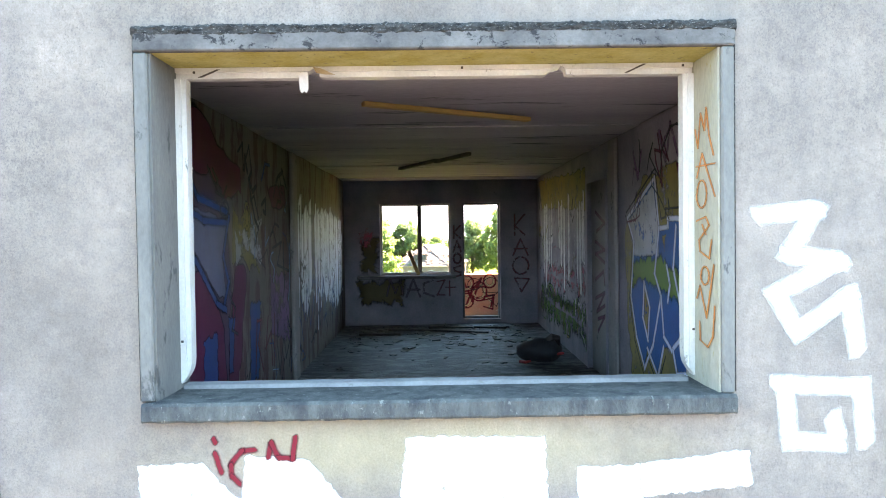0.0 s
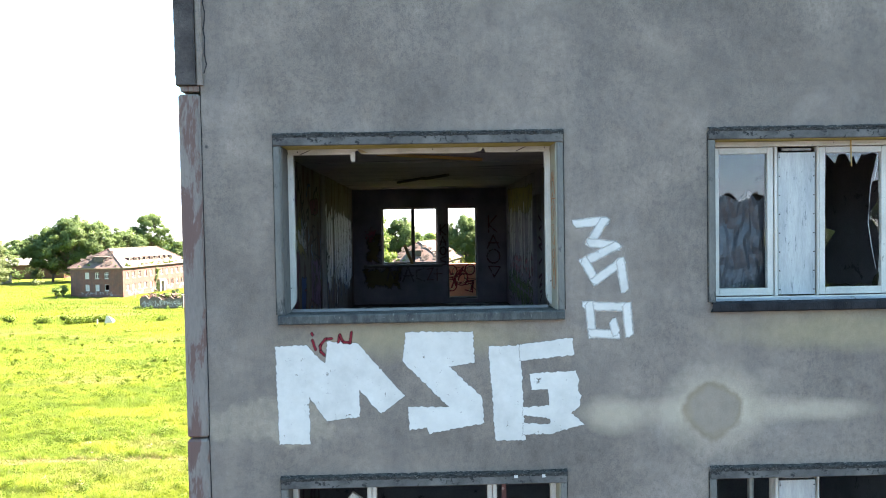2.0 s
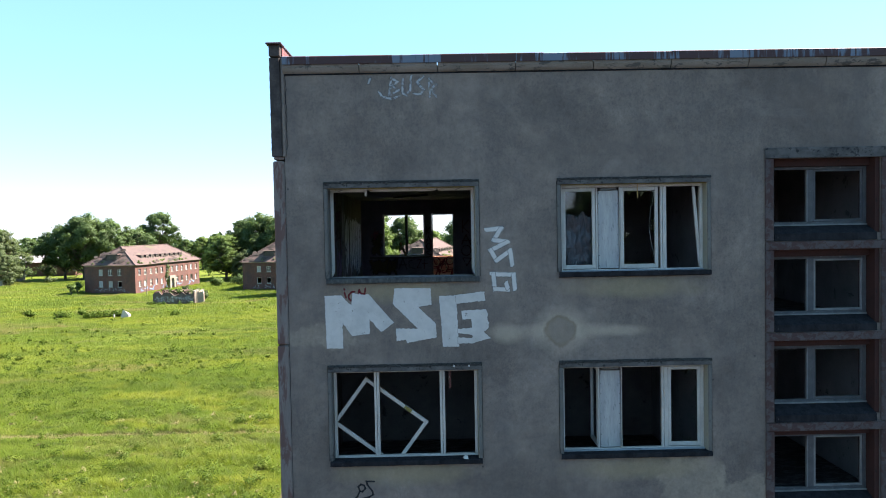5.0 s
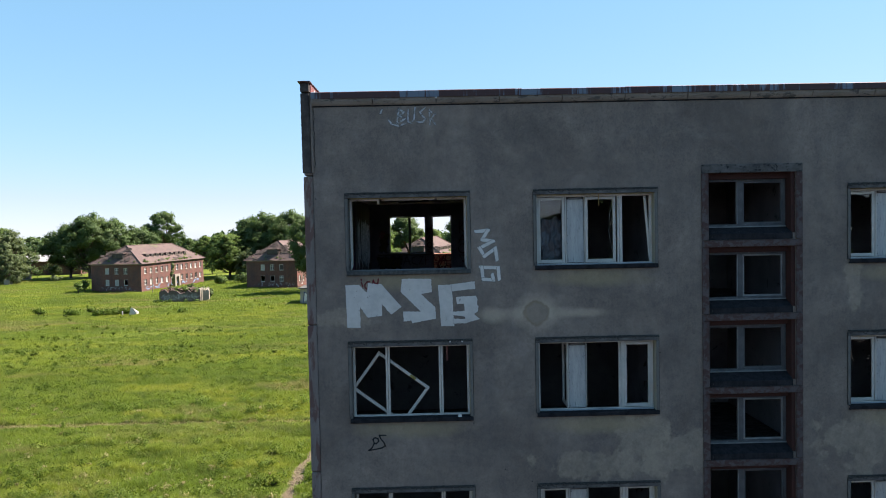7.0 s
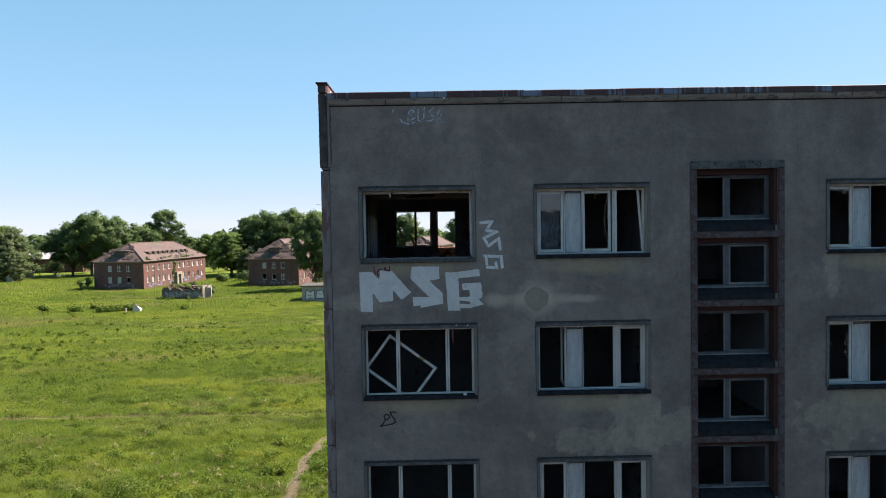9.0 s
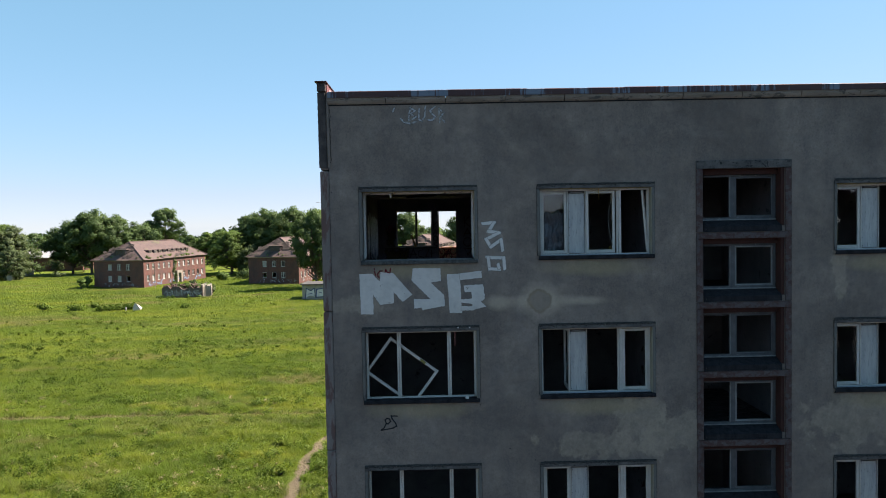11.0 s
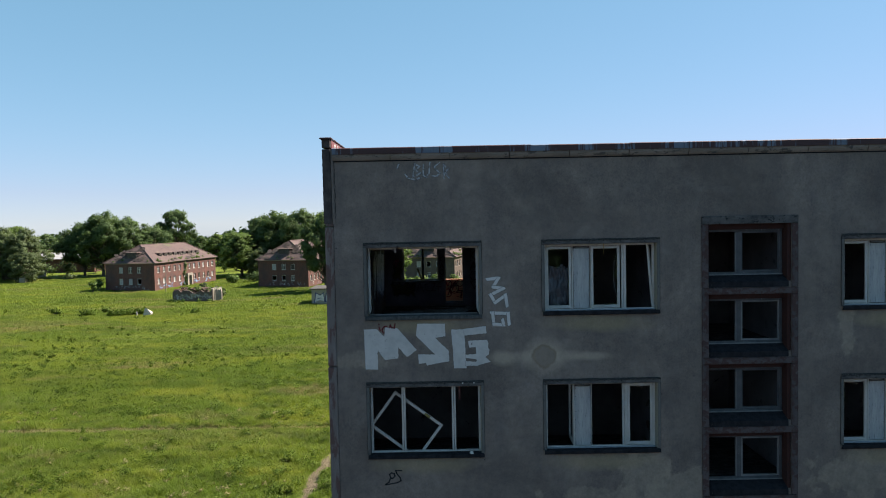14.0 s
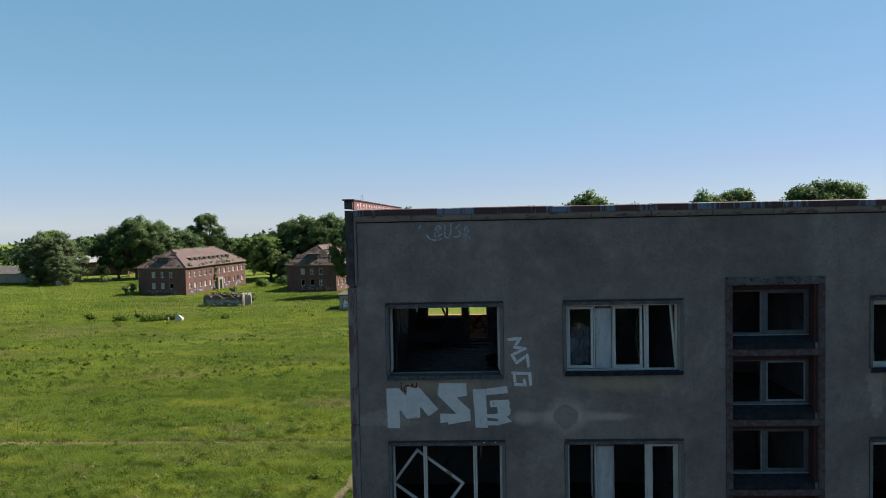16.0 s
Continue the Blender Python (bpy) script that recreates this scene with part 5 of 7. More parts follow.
    part("dormer_frame", pierced(-w / 2 - 1.25, -w / 2 + 1.25, z - 0.05, z + 0.75, 0.66, 0.74, [(-w / 2 - 1.17 + 0.79 * k, -w / 2 - 0.42 + 0.79 * k, z + 0.03, z + 0.68) for k in range(3)]), DARK_WOOD, d)
    # dark patches for missing tiles, crowded on the near hip to deepen its shade
    for i in range(42):
        if i < 28:
            cu, cv = r.uniform(0.1, 0.9), r.uniform(0.08, 0.8)
            spot = lambda u, v: (-w - o + (w + 2 * o) * u + (0.5 - u) * 0.0, -o + (s + o) * v, eave - 0.1 + (ridge - eave + 0.1) * v)
            du, dv = r.uniform(0.03, 0.075), r.uniform(0.05, 0.12)
            cu = 0.5 + (cu - 0.5) * (1 - cv) * 1.5
        else:
            cu, cv = r.uniform(0.08, 0.92), r.uniform(0.05, 0.5)
            spot = lambda u, v: (o - (w / 2 + o) * v, s * v + (l - 2 * s * v) * u, eave - 0.1 + (ridge - eave + 0.1) * v)
            du, dv = 0.028, 0.06
        bm = bmesh.new()
        k = 11
        rim = []
        for q in range(k):
            f = r.uniform(0.45, 1.1)
            p = Vector(spot(cu + du * f * math.cos(q * 2 * math.pi / k), cv + dv * f * math.sin(q * 2 * math.pi / k)))
            rim.append(p + Vector((0, 0, 0.17)))
        prism(bm, [(q, 0) for q in range(k)], lambda u, v, q: rim[int(u)] - Vector((0, 0, 0.05 * q)))
        bmesh.ops.recalc_face_normals(bm, faces=bm.faces)
        part("dark_patch", bm, DARK_WOOD, rf, "dark patch of missing tiles, extra ones shade the hip")
    # weeds growing in the gutters and on the tiles
    cen = []
    for i in range(16):
        y, up = r.uniform(1, l - 1), abs(r.gauss(0, 0.7))
        cen.append((o - 0.2 - up, y, eave + slope * (up + 0.1) + 0.1, r.uniform(0.2, 0.5)))
    for i in range(5):
        x, up = r.uniform(-w + 1, -1), abs(r.gauss(0, 0.5))
        cen.append((x, -o + 0.2 + up, eave + (ridge - eave) / (s + o) * (up + 0.1), r.uniform(0.15, 0.35)))
    leaf_cloud("roof_weeds", cen, 900, 0.16, seed, LEAF_LIGHT, rf)
    # windows
    def one(a, b, c, d2, place, away):
        state = r.random()
        win = part("window", bm_box(0, 0, 0, 0.001, 0.001, 0.001), DARK_PANE, h)
        bars = [(a, c, a + 0.09, d2), (b - 0.09, c, b, d2), (a, c, b, c + 0.09), (a, d2 - 0.09, b, d2), ((a + b) / 2 - 0.05, c, (a + b) / 2 + 0.05, d2), (a, c + (d2 - c) * 0.62, b, c + (d2 - c) * 0.62 + 0.08)]
        bm = bmesh.new()
        for q in bars[: 6 if state < 0.62 else 4]:
            p, q2 = place(q[0], 0.12, q[1]), place(q[2], 0.19, q[3])
            box(bm, min(p[0], q2[0]), min(p[1], q2[1]), q[1], max(p[0], q2[0]), max(p[1], q2[1]), q[3])
        part("frame", bm, HOUSE_FRAME, win)
        if 0.2 < state < 0.9:
            p, q2 = place(a, 0.2, c), place(b, 0.22, d2)
            part("pane", bm_box(min(p[0], q2[0]), min(p[1], q2[1]), c, max(p[0], q2[0]), max(p[1], q2[1]), d2), DARK_PANE if state < 0.7 else PANEL, win, "dark pane" if state < 0.7 else "pale boarded light")
        p, q2 = place(a - 0.08, -0.07, c - 0.1), place(b + 0.08, 0.11, c)
        part("sill", bm_box(min(p[0], q2[0]), min(p[1], q2[1]), c - 0.1, max(p[0], q2[0]), max(p[1], q2[1]), c - 0.004), CREAM, win)
    for q in front_h:
        one(*q, lambda x, y, z: (x, y, z), 0)
    for q in side_h:
        one(*q, lambda x, y, z: (-y, x, z), 1)
    # ivy up the wall beside the entrance
    leaf_cloud("ivy", [(0.12 + 0.1 * r.random(), l * 0.46 + r.gauss(0, 0.45), 0.4 + 0.42 * q, r.uniform(0.25, 0.5)) for q in range(13)], 700, 0.14, seed + 4, LEAF, h)
    # entrance on the long side
    e = part("porch", pierced(l * 0.52 - 1.1, l * 0.52 + 1.1, 0, 2.9, -0.5, -0.05, [(l * 0.52 - 0.6, l * 0.52 + 0.6, -1, 2.3)], lambda x, y, z: (-y, x, z)), CREAM, h, "pale rendered porch")
    return h


house = barracks("abandoned red brick barracks with hipped tile roof and broken windows", 12.4, 26, 6.14, 10.0, 12, (1.95, 4.5), BRICK, TILE, 3)
second = barracks("abandoned red brick barracks half hidden by trees", 12.2, 26, 6.14, 10.3, 12, (1.95, 4.5), BRICK, TILE, 8)
third = barracks("sooty grey-brown barracks with a pale hipped roof", 12.2, 26, 6.14, 10.3, 12, (1.95, 4.5), GREY_BRICK, TILE, 12)
house.matrix_basis = pose(-64.1, 146, 0, 0, 0, -12)
second.matrix_basis = pose(-30.3, 148.3, 0, 0, 0, -12)
third.matrix_basis = pose(2.7, 148, 0, 0, 0, -12)


from mathutils.geometry import tessellate_polygon

# ---- painted letters and tags ----
def ribbon(bm, pts, width, place, lift, rough=0.06, seed=0, taper=1.0):
    """A stroke of paint: one strip for each straight run, thinner towards its rim; place(u, v, h) gives its spot on the wall."""
    r, last = random.Random(seed), None
    thin = bm.verts.layers.float.get("thin") or bm.verts.layers.float.new("thin")
    width *= 1.3
    for i, (p, q) in enumerate(zip(pts, pts[1:])):
        p, q = Vector(p), Vector(q)
        d = (q - p)
        n = max(4, int(d.length / (width * 0.3)) + 1)
        d.normalize()
        s = Vector((-d.y, d.x))
        ext = width * 0.48
        h = lift + 0.0004 * i
        row = []
        for k in range(n + 1):
            c = p - d * ext + (q - p + d * 2 * ext) * (k / n)
            w = width / 2 * (taper if k in (0, n) else 1.0)
            side = w * (1 + r.uniform(-rough, rough)), w * (1 + r.uniform(-rough, rough))
            three = []
            for off, t in ((side[0], 1.0), (r.uniform(-0.1, 0.1) * w, 1.0 if k in (0, n) else 0.0), (-side[1], 1.0)):
                o = c + s * off
                v = bm.verts.new(place(o.x, o.y, h))
                v[thin] = t
                three.append(v)
            row.append(three)
        for a, b in zip(row, row[1:]):
            bm.faces.new((a[0], a[1], b[1], b[0]))
            bm.faces.new((a[1], a[2], b[2], b[1]))
        if last:                            # the turn belongs to the same stroke
            bm.faces.new((last[0], last[1], row[0][1], row[0][0]))
        last = row[-1]


def blot(bm, pts, place, lift, rough=0.012, seed=0, step=0.03, rim=0.03):
    """A painted area with an uneven, thinning edge."""
    r = random.Random(seed)
    thin = bm.verts.layers.float.get("thin") or bm.verts.layers.float.new("thin")
    outline = []
    for p, q in zip(pts, pts[1:] + pts[:1]):
        p, q = Vector(p), Vector(q)
        n = max(1, int((q - p).length / step))
        for k in range(n):
            c = p.lerp(q, k / n)
            outline.append((c.x + r.uniform(-rough, rough), c.y + r.uniform(-rough, rough)))
    area = sum(a[0] * b[1] - b[0] * a[1] for a, b in zip(outline, outline[1:] + outline[:1]))
    turn = 1 if area > 0 else -1
    outer, inner, n = [], [], len(outline)
    for i, (u, v) in enumerate(outline):
        a, b = outline[i - 2], outline[(i + 2) % n]
        d = Vector((b[0] - a[0], b[1] - a[1]))
        d = d.normalized() if d.length > 1e-6 else Vector((1, 0))
        off = Vector((-d.y, d.x)) * turn * rim
        o = bm.verts.new(place(u - off.x * 0.3, v - off.y * 0.3, lift))
        o[thin] = 1.0
        outer.append(o)
        inner.append(bm.verts.new(place(u + off.x * 0.7, v + off.y * 0.7, lift)))
    for i in range(n):
        bm.faces.new((outer[i], outer[(i + 1) % n], inner[(i + 1) % n], inner[i]))
    for tri in tessellate_polygon([[v.co for v in inner]]):
        bm.faces.new([inner[k] for k in tri])


def ring(cx, cy, rx, ry, n=14):
    return [(cx + rx * math.cos(2 * math.pi * k / n), cy + ry * math.sin(2 * math.pi * k / n)) for k in range(n + 1)]


on_front = lambda u, v, h: (u, YF - 0.0006 - h * 0.35, v)
on_left = lambda u, v, h: (-1.4994 + h * 0.12, u, v)
on_right = lambda u, v, h: (1.6294 - h * 0.12, u, v)
on_rear = lambda u, v, h: (u, YB - 0.0006 - h * 0.2, v)


def painted(name, label, material, place, strokes=(), areas=(), width=0.08, lift=0.003, rough=0.06, edge=0.012, step=0.03, taper=1.0, rim=0.05):
    """Paint on a wall: each area and each stroke is a part."""
    first = (list(areas) + list(strokes))[0][0]
    t = thing(name, place(*first, lift), label, "graffiti", "graffiti")
    for i, p in enumerate(areas):
        bm = bmesh.new()
        blot(bm, p, place, lift + 0.0008 * i, edge, i + 3, step, rim)
        part("paint_area", bm, material, t)
    for i, p in enumerate(strokes):
        bm = bmesh.new()
        ribbon(bm, p, width, place, lift + 0.0012 * i + 0.001, rough, i + 7, taper)
        part("stroke", bm, material, t)
    return t


M_OUT = [(-1.218, 12.375), (-0.968, 12.385), (-0.817, 12.226), (-0.791, 12.413), (-0.541, 12.386), (-0.165, 11.947), (-0.367, 11.798), (-0.537, 12.002), (-0.535, 11.783), (-0.812, 11.751), (-0.947, 11.948), (-0.946, 11.563), (-1.2, 11.569)]
S_OUT = [(-0.149, 12.475), (0.404, 12.467), (0.413, 12.21), (0.206, 12.183), (0.467, 11.924), (0.483, 11.707), (0.026, 11.629), (0.011, 11.676), (-0.133, 11.664), (-0.145, 11.862), (0.191, 11.845), (-0.184, 12.235)]
G_STEM = [(0.527, 12.34), (0.792, 12.35), (0.822, 11.554), (0.571, 11.56)]
G_ARM = [(0.78, 12.35), (1.221, 12.401), (1.235, 12.253), (0.78, 12.215)]
G_BLOCK = [(0.861, 12.113), (1.243, 12.127), (1.274, 12.036), (1.257, 11.964), (1.288, 11.916), (1.271, 11.822), (1.208, 11.776), (1.307, 11.679), (1.143, 11.635), (1.042, 11.606), (0.80, 11.605),
           (0.80, 11.7), (1.018, 11.688), (1.028, 11.732), (0.80, 11.763), (0.80, 11.832), (1.02, 11.843), (1.016, 11.975), (0.875, 11.972)]
painted("graffiti_letters", "large white roller-painted letters MSG on grey plaster", WHITE_PAINT, on_front, (), (M_OUT, S_OUT, G_STEM, G_ARM, G_BLOCK), edge=0.006, step=0.018, rim=0.02)
painted("graffiti_letters", "smaller white letters MSG painted downwards beside the window", WHITE_PAINT, on_front,
        ([(1.268, 13.335), (1.49, 13.356), (1.379, 13.178), (1.585, 13.148), (1.325, 13.022), (1.417, 12.868), (1.622, 13.012), (1.655, 12.80)],
         [(1.34, 12.659), (1.67, 12.644), (1.688, 12.43)], [(1.36, 12.658), (1.385, 12.43), (1.58, 12.417)], [(1.557, 12.514), (1.576, 12.445)]), width=0.078, rough=0.07)
painted("graffiti_tag", "red sprayed letters iGN over the white paint", RED_PAINT, on_front,
        ([(-0.914, 12.475), (-0.910, 12.467)], [(-0.912, 12.42), (-0.887, 12.345)], [(-0.755, 12.433), (-0.805, 12.429), (-0.85, 12.376), (-0.847, 12.33), (-0.815, 12.295)],
         [(-0.70, 12.40), (-0.688, 12.459), (-0.66, 12.40), (-0.604, 12.394), (-0.593, 12.48)]), width=0.032, lift=0.0022, taper=0.6)
painted("graffiti_tag", "faint white sprayed letters BUS on the plaster under the cornice", FAINT_WHITE, on_front,
        ([(-0.448, 15.65), (-0.475, 15.58)], [(-0.326, 15.454), (-0.265, 15.365), (-0.108, 15.341), (-0.012, 15.392)], [(-0.133, 15.66), (-0.17, 15.395)],
         [(-0.133, 15.645), (-0.039, 15.596), (-0.135, 15.526), (-0.026, 15.471), (-0.154, 15.395)], [(0.04, 15.626), (0.036, 15.417), (0.098, 15.391), (0.148, 15.468), (0.168, 15.671)],
         [(0.348, 15.669), (0.261, 15.592), (0.297, 15.529), (0.359, 15.465), (0.304, 15.403), (0.203, 15.405)], [(0.435, 15.63), (0.446, 15.369)], [(0.435, 15.62), (0.535, 15.54), (0.464, 15.479), (0.541, 15.368)]), width=0.055, rough=0.15)
painted("graffiti_tag", "small black sprayed tag on the plaster", BLACK_PAINT, on_front,
        ([(-0.745, 9.357), (-0.767, 9.427), (-0.728, 9.461), (-0.674, 9.444), (-0.66, 9.394), (-0.707, 9.348), (-0.745, 9.357), (-0.785, 9.272), (-0.848, 9.223)],
         [(-0.523, 9.503), (-0.642, 9.506), (-0.628, 9.455), (-0.553, 9.353), (-0.539, 9.298), (-0.609, 9.26), (-0.848, 9.219)]), width=0.032)
on_reveal = lambda u, v, h: (COLUMNS[0] + HALF - 0.0126 - h * 0.3, YF + 0.005 + (u - YF) * 2.5, v)
painted("graffiti_tag", "orange tag written down the window reveal", ORANGE_PAINT, on_reveal,
        ([(2.892, 13.709), (2.88, 13.628), (2.867, 13.769), (2.85, 13.694), (2.842, 13.782), (2.83, 13.665), (2.812, 13.582)], [(2.885, 13.503), (2.86, 13.599), (2.807, 13.416)], [(2.885, 13.55), (2.807, 13.546)],
         ring(2.862, 13.43, 0.022, 0.058), [(2.885, 13.319), (2.845, 13.334), (2.83, 13.299), (2.875, 13.237), (2.87, 13.19), (2.83, 13.163), (2.82, 13.238)], [(2.86, 13.302), (2.845, 13.261)],
         ring(2.848, 13.09, 0.018, 0.038), [(2.885, 12.988), (2.87, 13.043), (2.842, 12.917), (2.81, 13.138)], [(2.872, 12.891), (2.87, 12.814), (2.837, 12.796), (2.815, 12.846), (2.807, 12.971)]), width=0.009)

rnd = random.Random(31)
crack = [(-1.722 + rnd.uniform(-0.012, 0.012), 15.72 - 0.07 * i) for i in range(17)]
painted("crack", "dark jagged crack beside the corner strip", BLACK_PAINT, on_front, (crack,), width=0.012, rough=0.5, lift=0.002)
painted("crack", "dark open joint beside the corner strip", BLACK_PAINT, on_front, ([(-1.766 + rnd.uniform(-0.003, 0.003), 14.3 - 0.2 * i) for i in range(30)],), width=0.007, rough=0.6, lift=0.002)

# inside the top room: the sprayed wall on the gable side
painted("mural", "deep violet fill under the sprayed letters", spray("deep violet", (0.06, 0.03, 0.06), 0.34, 3.0, clouds=0.6), on_left, (), (
    [(3.17, 14.1), (4.4, 14.1), (4.9, 13.85), (5.1, 13.1), (5.2, 12.4), (5.15, 11.8), (3.17, 11.8)],), lift=0.001, edge=0.03, step=0.08, rim=0.15)
painted("mural", "maroon sprayed areas on the room wall", MAROON, on_left, (), (
    [(3.2, 14.1), (4.24, 14.1), (4.6, 14.04), (4.88, 13.92), (5.4, 13.77), (5.42, 13.6), (4.97, 13.53), (4.69, 13.7), (4.38, 13.68), (4.21, 13.7), (3.2, 13.75)],
    [(3.1, 13.1), (4.26, 13.07), (4.4, 13.1), (4.87, 12.76), (4.96, 12.56), (4.94, 11.8), (3.1, 11.8)], [(5.23, 13.05), (5.53, 13.04), (5.46, 12.71), (5.32, 12.32), (5.2, 11.85), (5.02, 11.85), (5.02, 12.49)],
    [(6.24, 13.69), (6.97, 13.77), (7.03, 13.55), (6.43, 13.5)]), edge=0.03, step=0.08)
painted("mural", "grey-violet sprayed body of a letter", spray("grey violet spray", (0.12, 0.13, 0.21), 0.32, 3.0, clouds=0.5), on_left, (), (
    [(3.2, 13.6), (4.22, 13.5), (5.02, 13.37), (4.93, 13.16), (5.0, 12.78), (4.62, 12.98), (4.36, 13.17), (4.22, 13.01), (3.2, 13.1)],), lift=0.007, edge=0.02, step=0.06)
painted("mural", "blue sprayed outlines and patches", BLUE, on_left, (
    [(3.6, 13.9), (4.22, 13.68), (4.43, 13.52), (5.02, 13.45), (5.09, 13.41)], [(3.6, 13.48), (4.22, 13.45), (4.53, 13.38), (5.02, 13.37)], [(5.08, 13.41), (4.93, 13.14), (5.05, 12.95), (4.91, 12.77)],
    [(4.1, 12.8), (4.35, 13.14), (4.5, 13.03), (4.78, 12.82), (4.97, 12.76)]), ([(5.02, 12.71), (5.19, 12.69), (5.12, 12.3), (5.02, 12.3)], [(4.48, 12.63), (4.77, 12.63), (4.75, 12.0), (4.48, 11.95)], [(5.62, 12.74), (5.97, 12.74), (5.86, 12.1), (5.58, 12.1)]),
        width=0.07, lift=0.010, edge=0.02)
painted("mural", "yellow sprayed star on the room wall", YELLOW, on_left, (ring(5.57, 13.43, 0.07, 0.1), [(5.16, 13.1), (5.2, 13.45)]), (
    [(5.18, 13.51), (5.37, 13.40), (5.52, 13.5), (5.65, 13.45), (5.73, 13.18), (5.96, 12.96), (5.7, 13.05), (5.62, 12.98), (5.41, 13.12), (5.15, 13.05)],), width=0.05, lift=0.017)
painted("mural", "pale smears on the room wall", PALE, on_left, (), ([(5.22, 13.33), (5.63, 13.33), (6.05, 13.46), (6.01, 13.02), (5.58, 13.16), (5.23, 13.05)],), lift=0.021)
painted("mural", "faded purple sprayed patch on plaster", PURPLE, on_left, (), ([(6.32, 12.94), (7.1, 12.89), (7.1, 12.2), (6.33, 12.4)],), lift=0.006, edge=0.03)
painted("mural", "black scribbled tags on the room wall", BLACK_PAINT, on_left, (
    [(6.55, 12.63), (6.56, 12.24), (6.63, 11.98), (6.83, 12.3), (6.93, 12.08), (7.22, 12.33), (7.05, 11.97)], [(4.63, 13.73), (4.85, 13.58)], [(4.74, 13.72), (4.94, 13.55)], ring(4.98, 13.47, 0.1, 0.06), [(5.35, 13.91), (5.48, 13.99), (5.49, 13.79), (5.67, 13.99), (5.73, 13.81)],
    [(4.73, 13.72), (4.84, 13.66), (4.78, 13.58), (4.96, 13.55), (5.04, 13.63)], [(6.43, 13.16), (6.79, 13.21), (6.6, 13.0), (7.1, 12.92)], [(5.05, 12.85), (5.2, 12.75), (5.1, 12.6), (5.25, 12.55)]), width=0.03, lift=0.014)
painted("mural", "red scribbled strokes on the room wall", RED_PAINT, on_left, ([(5.82, 12.58), (5.75, 12.16)], [(5.82, 12.57), (5.96, 12.57), (5.85, 12.38), (6.0, 12.14)], [(6.2, 12.56), (6.1, 12.3), (6.3, 12.42), (6.34, 12.12)], [(6.45, 12.56), (6.4, 12.1)]), width=0.035, lift=0.016)
rnd = random.Random(8)
bm = bmesh.new()
for i in range(26):                        # white paint run down the wall
    u = 7.55 + 3.5 * rnd.random()
    top = 13.38 + 0.24 * rnd.random()
    ribbon(bm, [(u, top), (u + rnd.uniform(-0.03, 0.03), top - rnd.uniform(0.3, 1.3))], rnd.uniform(0.06, 0.3), on_left, 0.003 + 0.0005 * i, 0.2, i)
tagged(part("mural", bm, spray("white paint, thin and running", (0.66, 0.69, 0.74), 0.33, 5.0)), "white paint running down the room wall", "graffiti", "graffiti", "stuff")
painted("mural", "broad white paint under the runs on the room wall", spray("white paint, worn through", (0.62, 0.65, 0.7), 0.42, 6.0, clouds=0.3), on_left, (), (
    [(7.6, 13.52), (8.4, 13.55), (8.45, 12.7), (8.1, 12.35), (7.8, 12.5)], [(8.75, 13.6), (10.2, 13.58), (11.2, 13.5), (11.2, 12.4), (10.2, 12.25), (8.9, 12.5)]), lift=0.0022, edge=0.05, step=0.07, rim=0.12)
rnd = random.Random(77)
painted("mural", "black paint bled between the white runs", BLACK_PAINT, on_left,
        [[(u, 13.5 + 0.1 * rnd.random()), (u + rnd.uniform(-0.04, 0.04), 13.2), (u + rnd.uniform(-0.06, 0.06), 12.9 - 0.7 * rnd.random())] for u in (7.75, 8.5, 8.56, 8.62, 9.1, 9.55, 9.9, 10.3, 10.7)], width=0.045, lift=0.0165, rough=0.5, taper=0.4)
painted("mural", "dark blue scribbles over the white runs", BLUE, on_left, ([(7.7, 12.6), (8.0, 12.3), (8.1, 12.7), (8.3, 12.2), (8.6, 12.6)], [(8.8, 12.75), (9.0, 12.3), (9.3, 12.7), (9.5, 12.2)], [(9.7, 12.8), (9.9, 12.3), (10.2, 12.6), (10.4, 12.1)]), width=0.035, lift=0.017)

# the wall across from it
painted("mural", "olive yellow fill round a large sprayed piece", YELLOW, on_right, (), ([(6.15, 13.3), (5.6, 13.7), (4.5, 13.75), (3.4, 13.75), (3.4, 11.85), (5.9, 11.85), (6.1, 12.6)], [(11.2, 14.08), (7.75, 13.95), (7.75, 13.5), (10.9, 13.6)]), edge=0.03, step=0.08)
PIECE = [(6.07, 13.38), (5.31, 13.67), (5.21, 13.29), (5.01, 13.3), (5.01, 13.36), (4.61, 13.35), (3.6, 13.35), (3.6, 12.3), (4.62, 12.32), (4.83, 12.28), (4.91, 12.43), (5.12, 12.42), (5.25, 12.18), (5.51, 12.35), (5.59, 12.18), (5.81, 12.4), (5.97, 12.72), (5.87, 13.18)]
painted("mural", "blue letters of a large piece", spray("strong blue fill", (0.012, 0.105, 0.33), 0.2, 5.0, clouds=0.35), on_right, (), (PIECE,), lift=0.007)
painted("mural", "green fade inside the blue letters", spray("fresh green fill", (0.12, 0.24, 0.05), 0.3, 5.0, clouds=0.3), on_right, (), ([(5.93, 13.03), (5.22, 13.1), (4.9, 13.02), (3.7, 13.02), (3.7, 12.8), (4.75, 12.78), (5.15, 12.82), (5.6, 12.86), (5.94, 12.82)],), lift=0.010, edge=0.03, rim=0.12)
painted("mural", "pale mottled patch inside the letter", spray("chalky white fill", (0.46, 0.5, 0.54), 0.4, 5.0, clouds=0.9), on_right, (), ([(6.03, 13.37), (5.33, 13.64), (5.23, 13.3), (5.22, 13.08), (5.88, 13.06)],), lift=0.013)
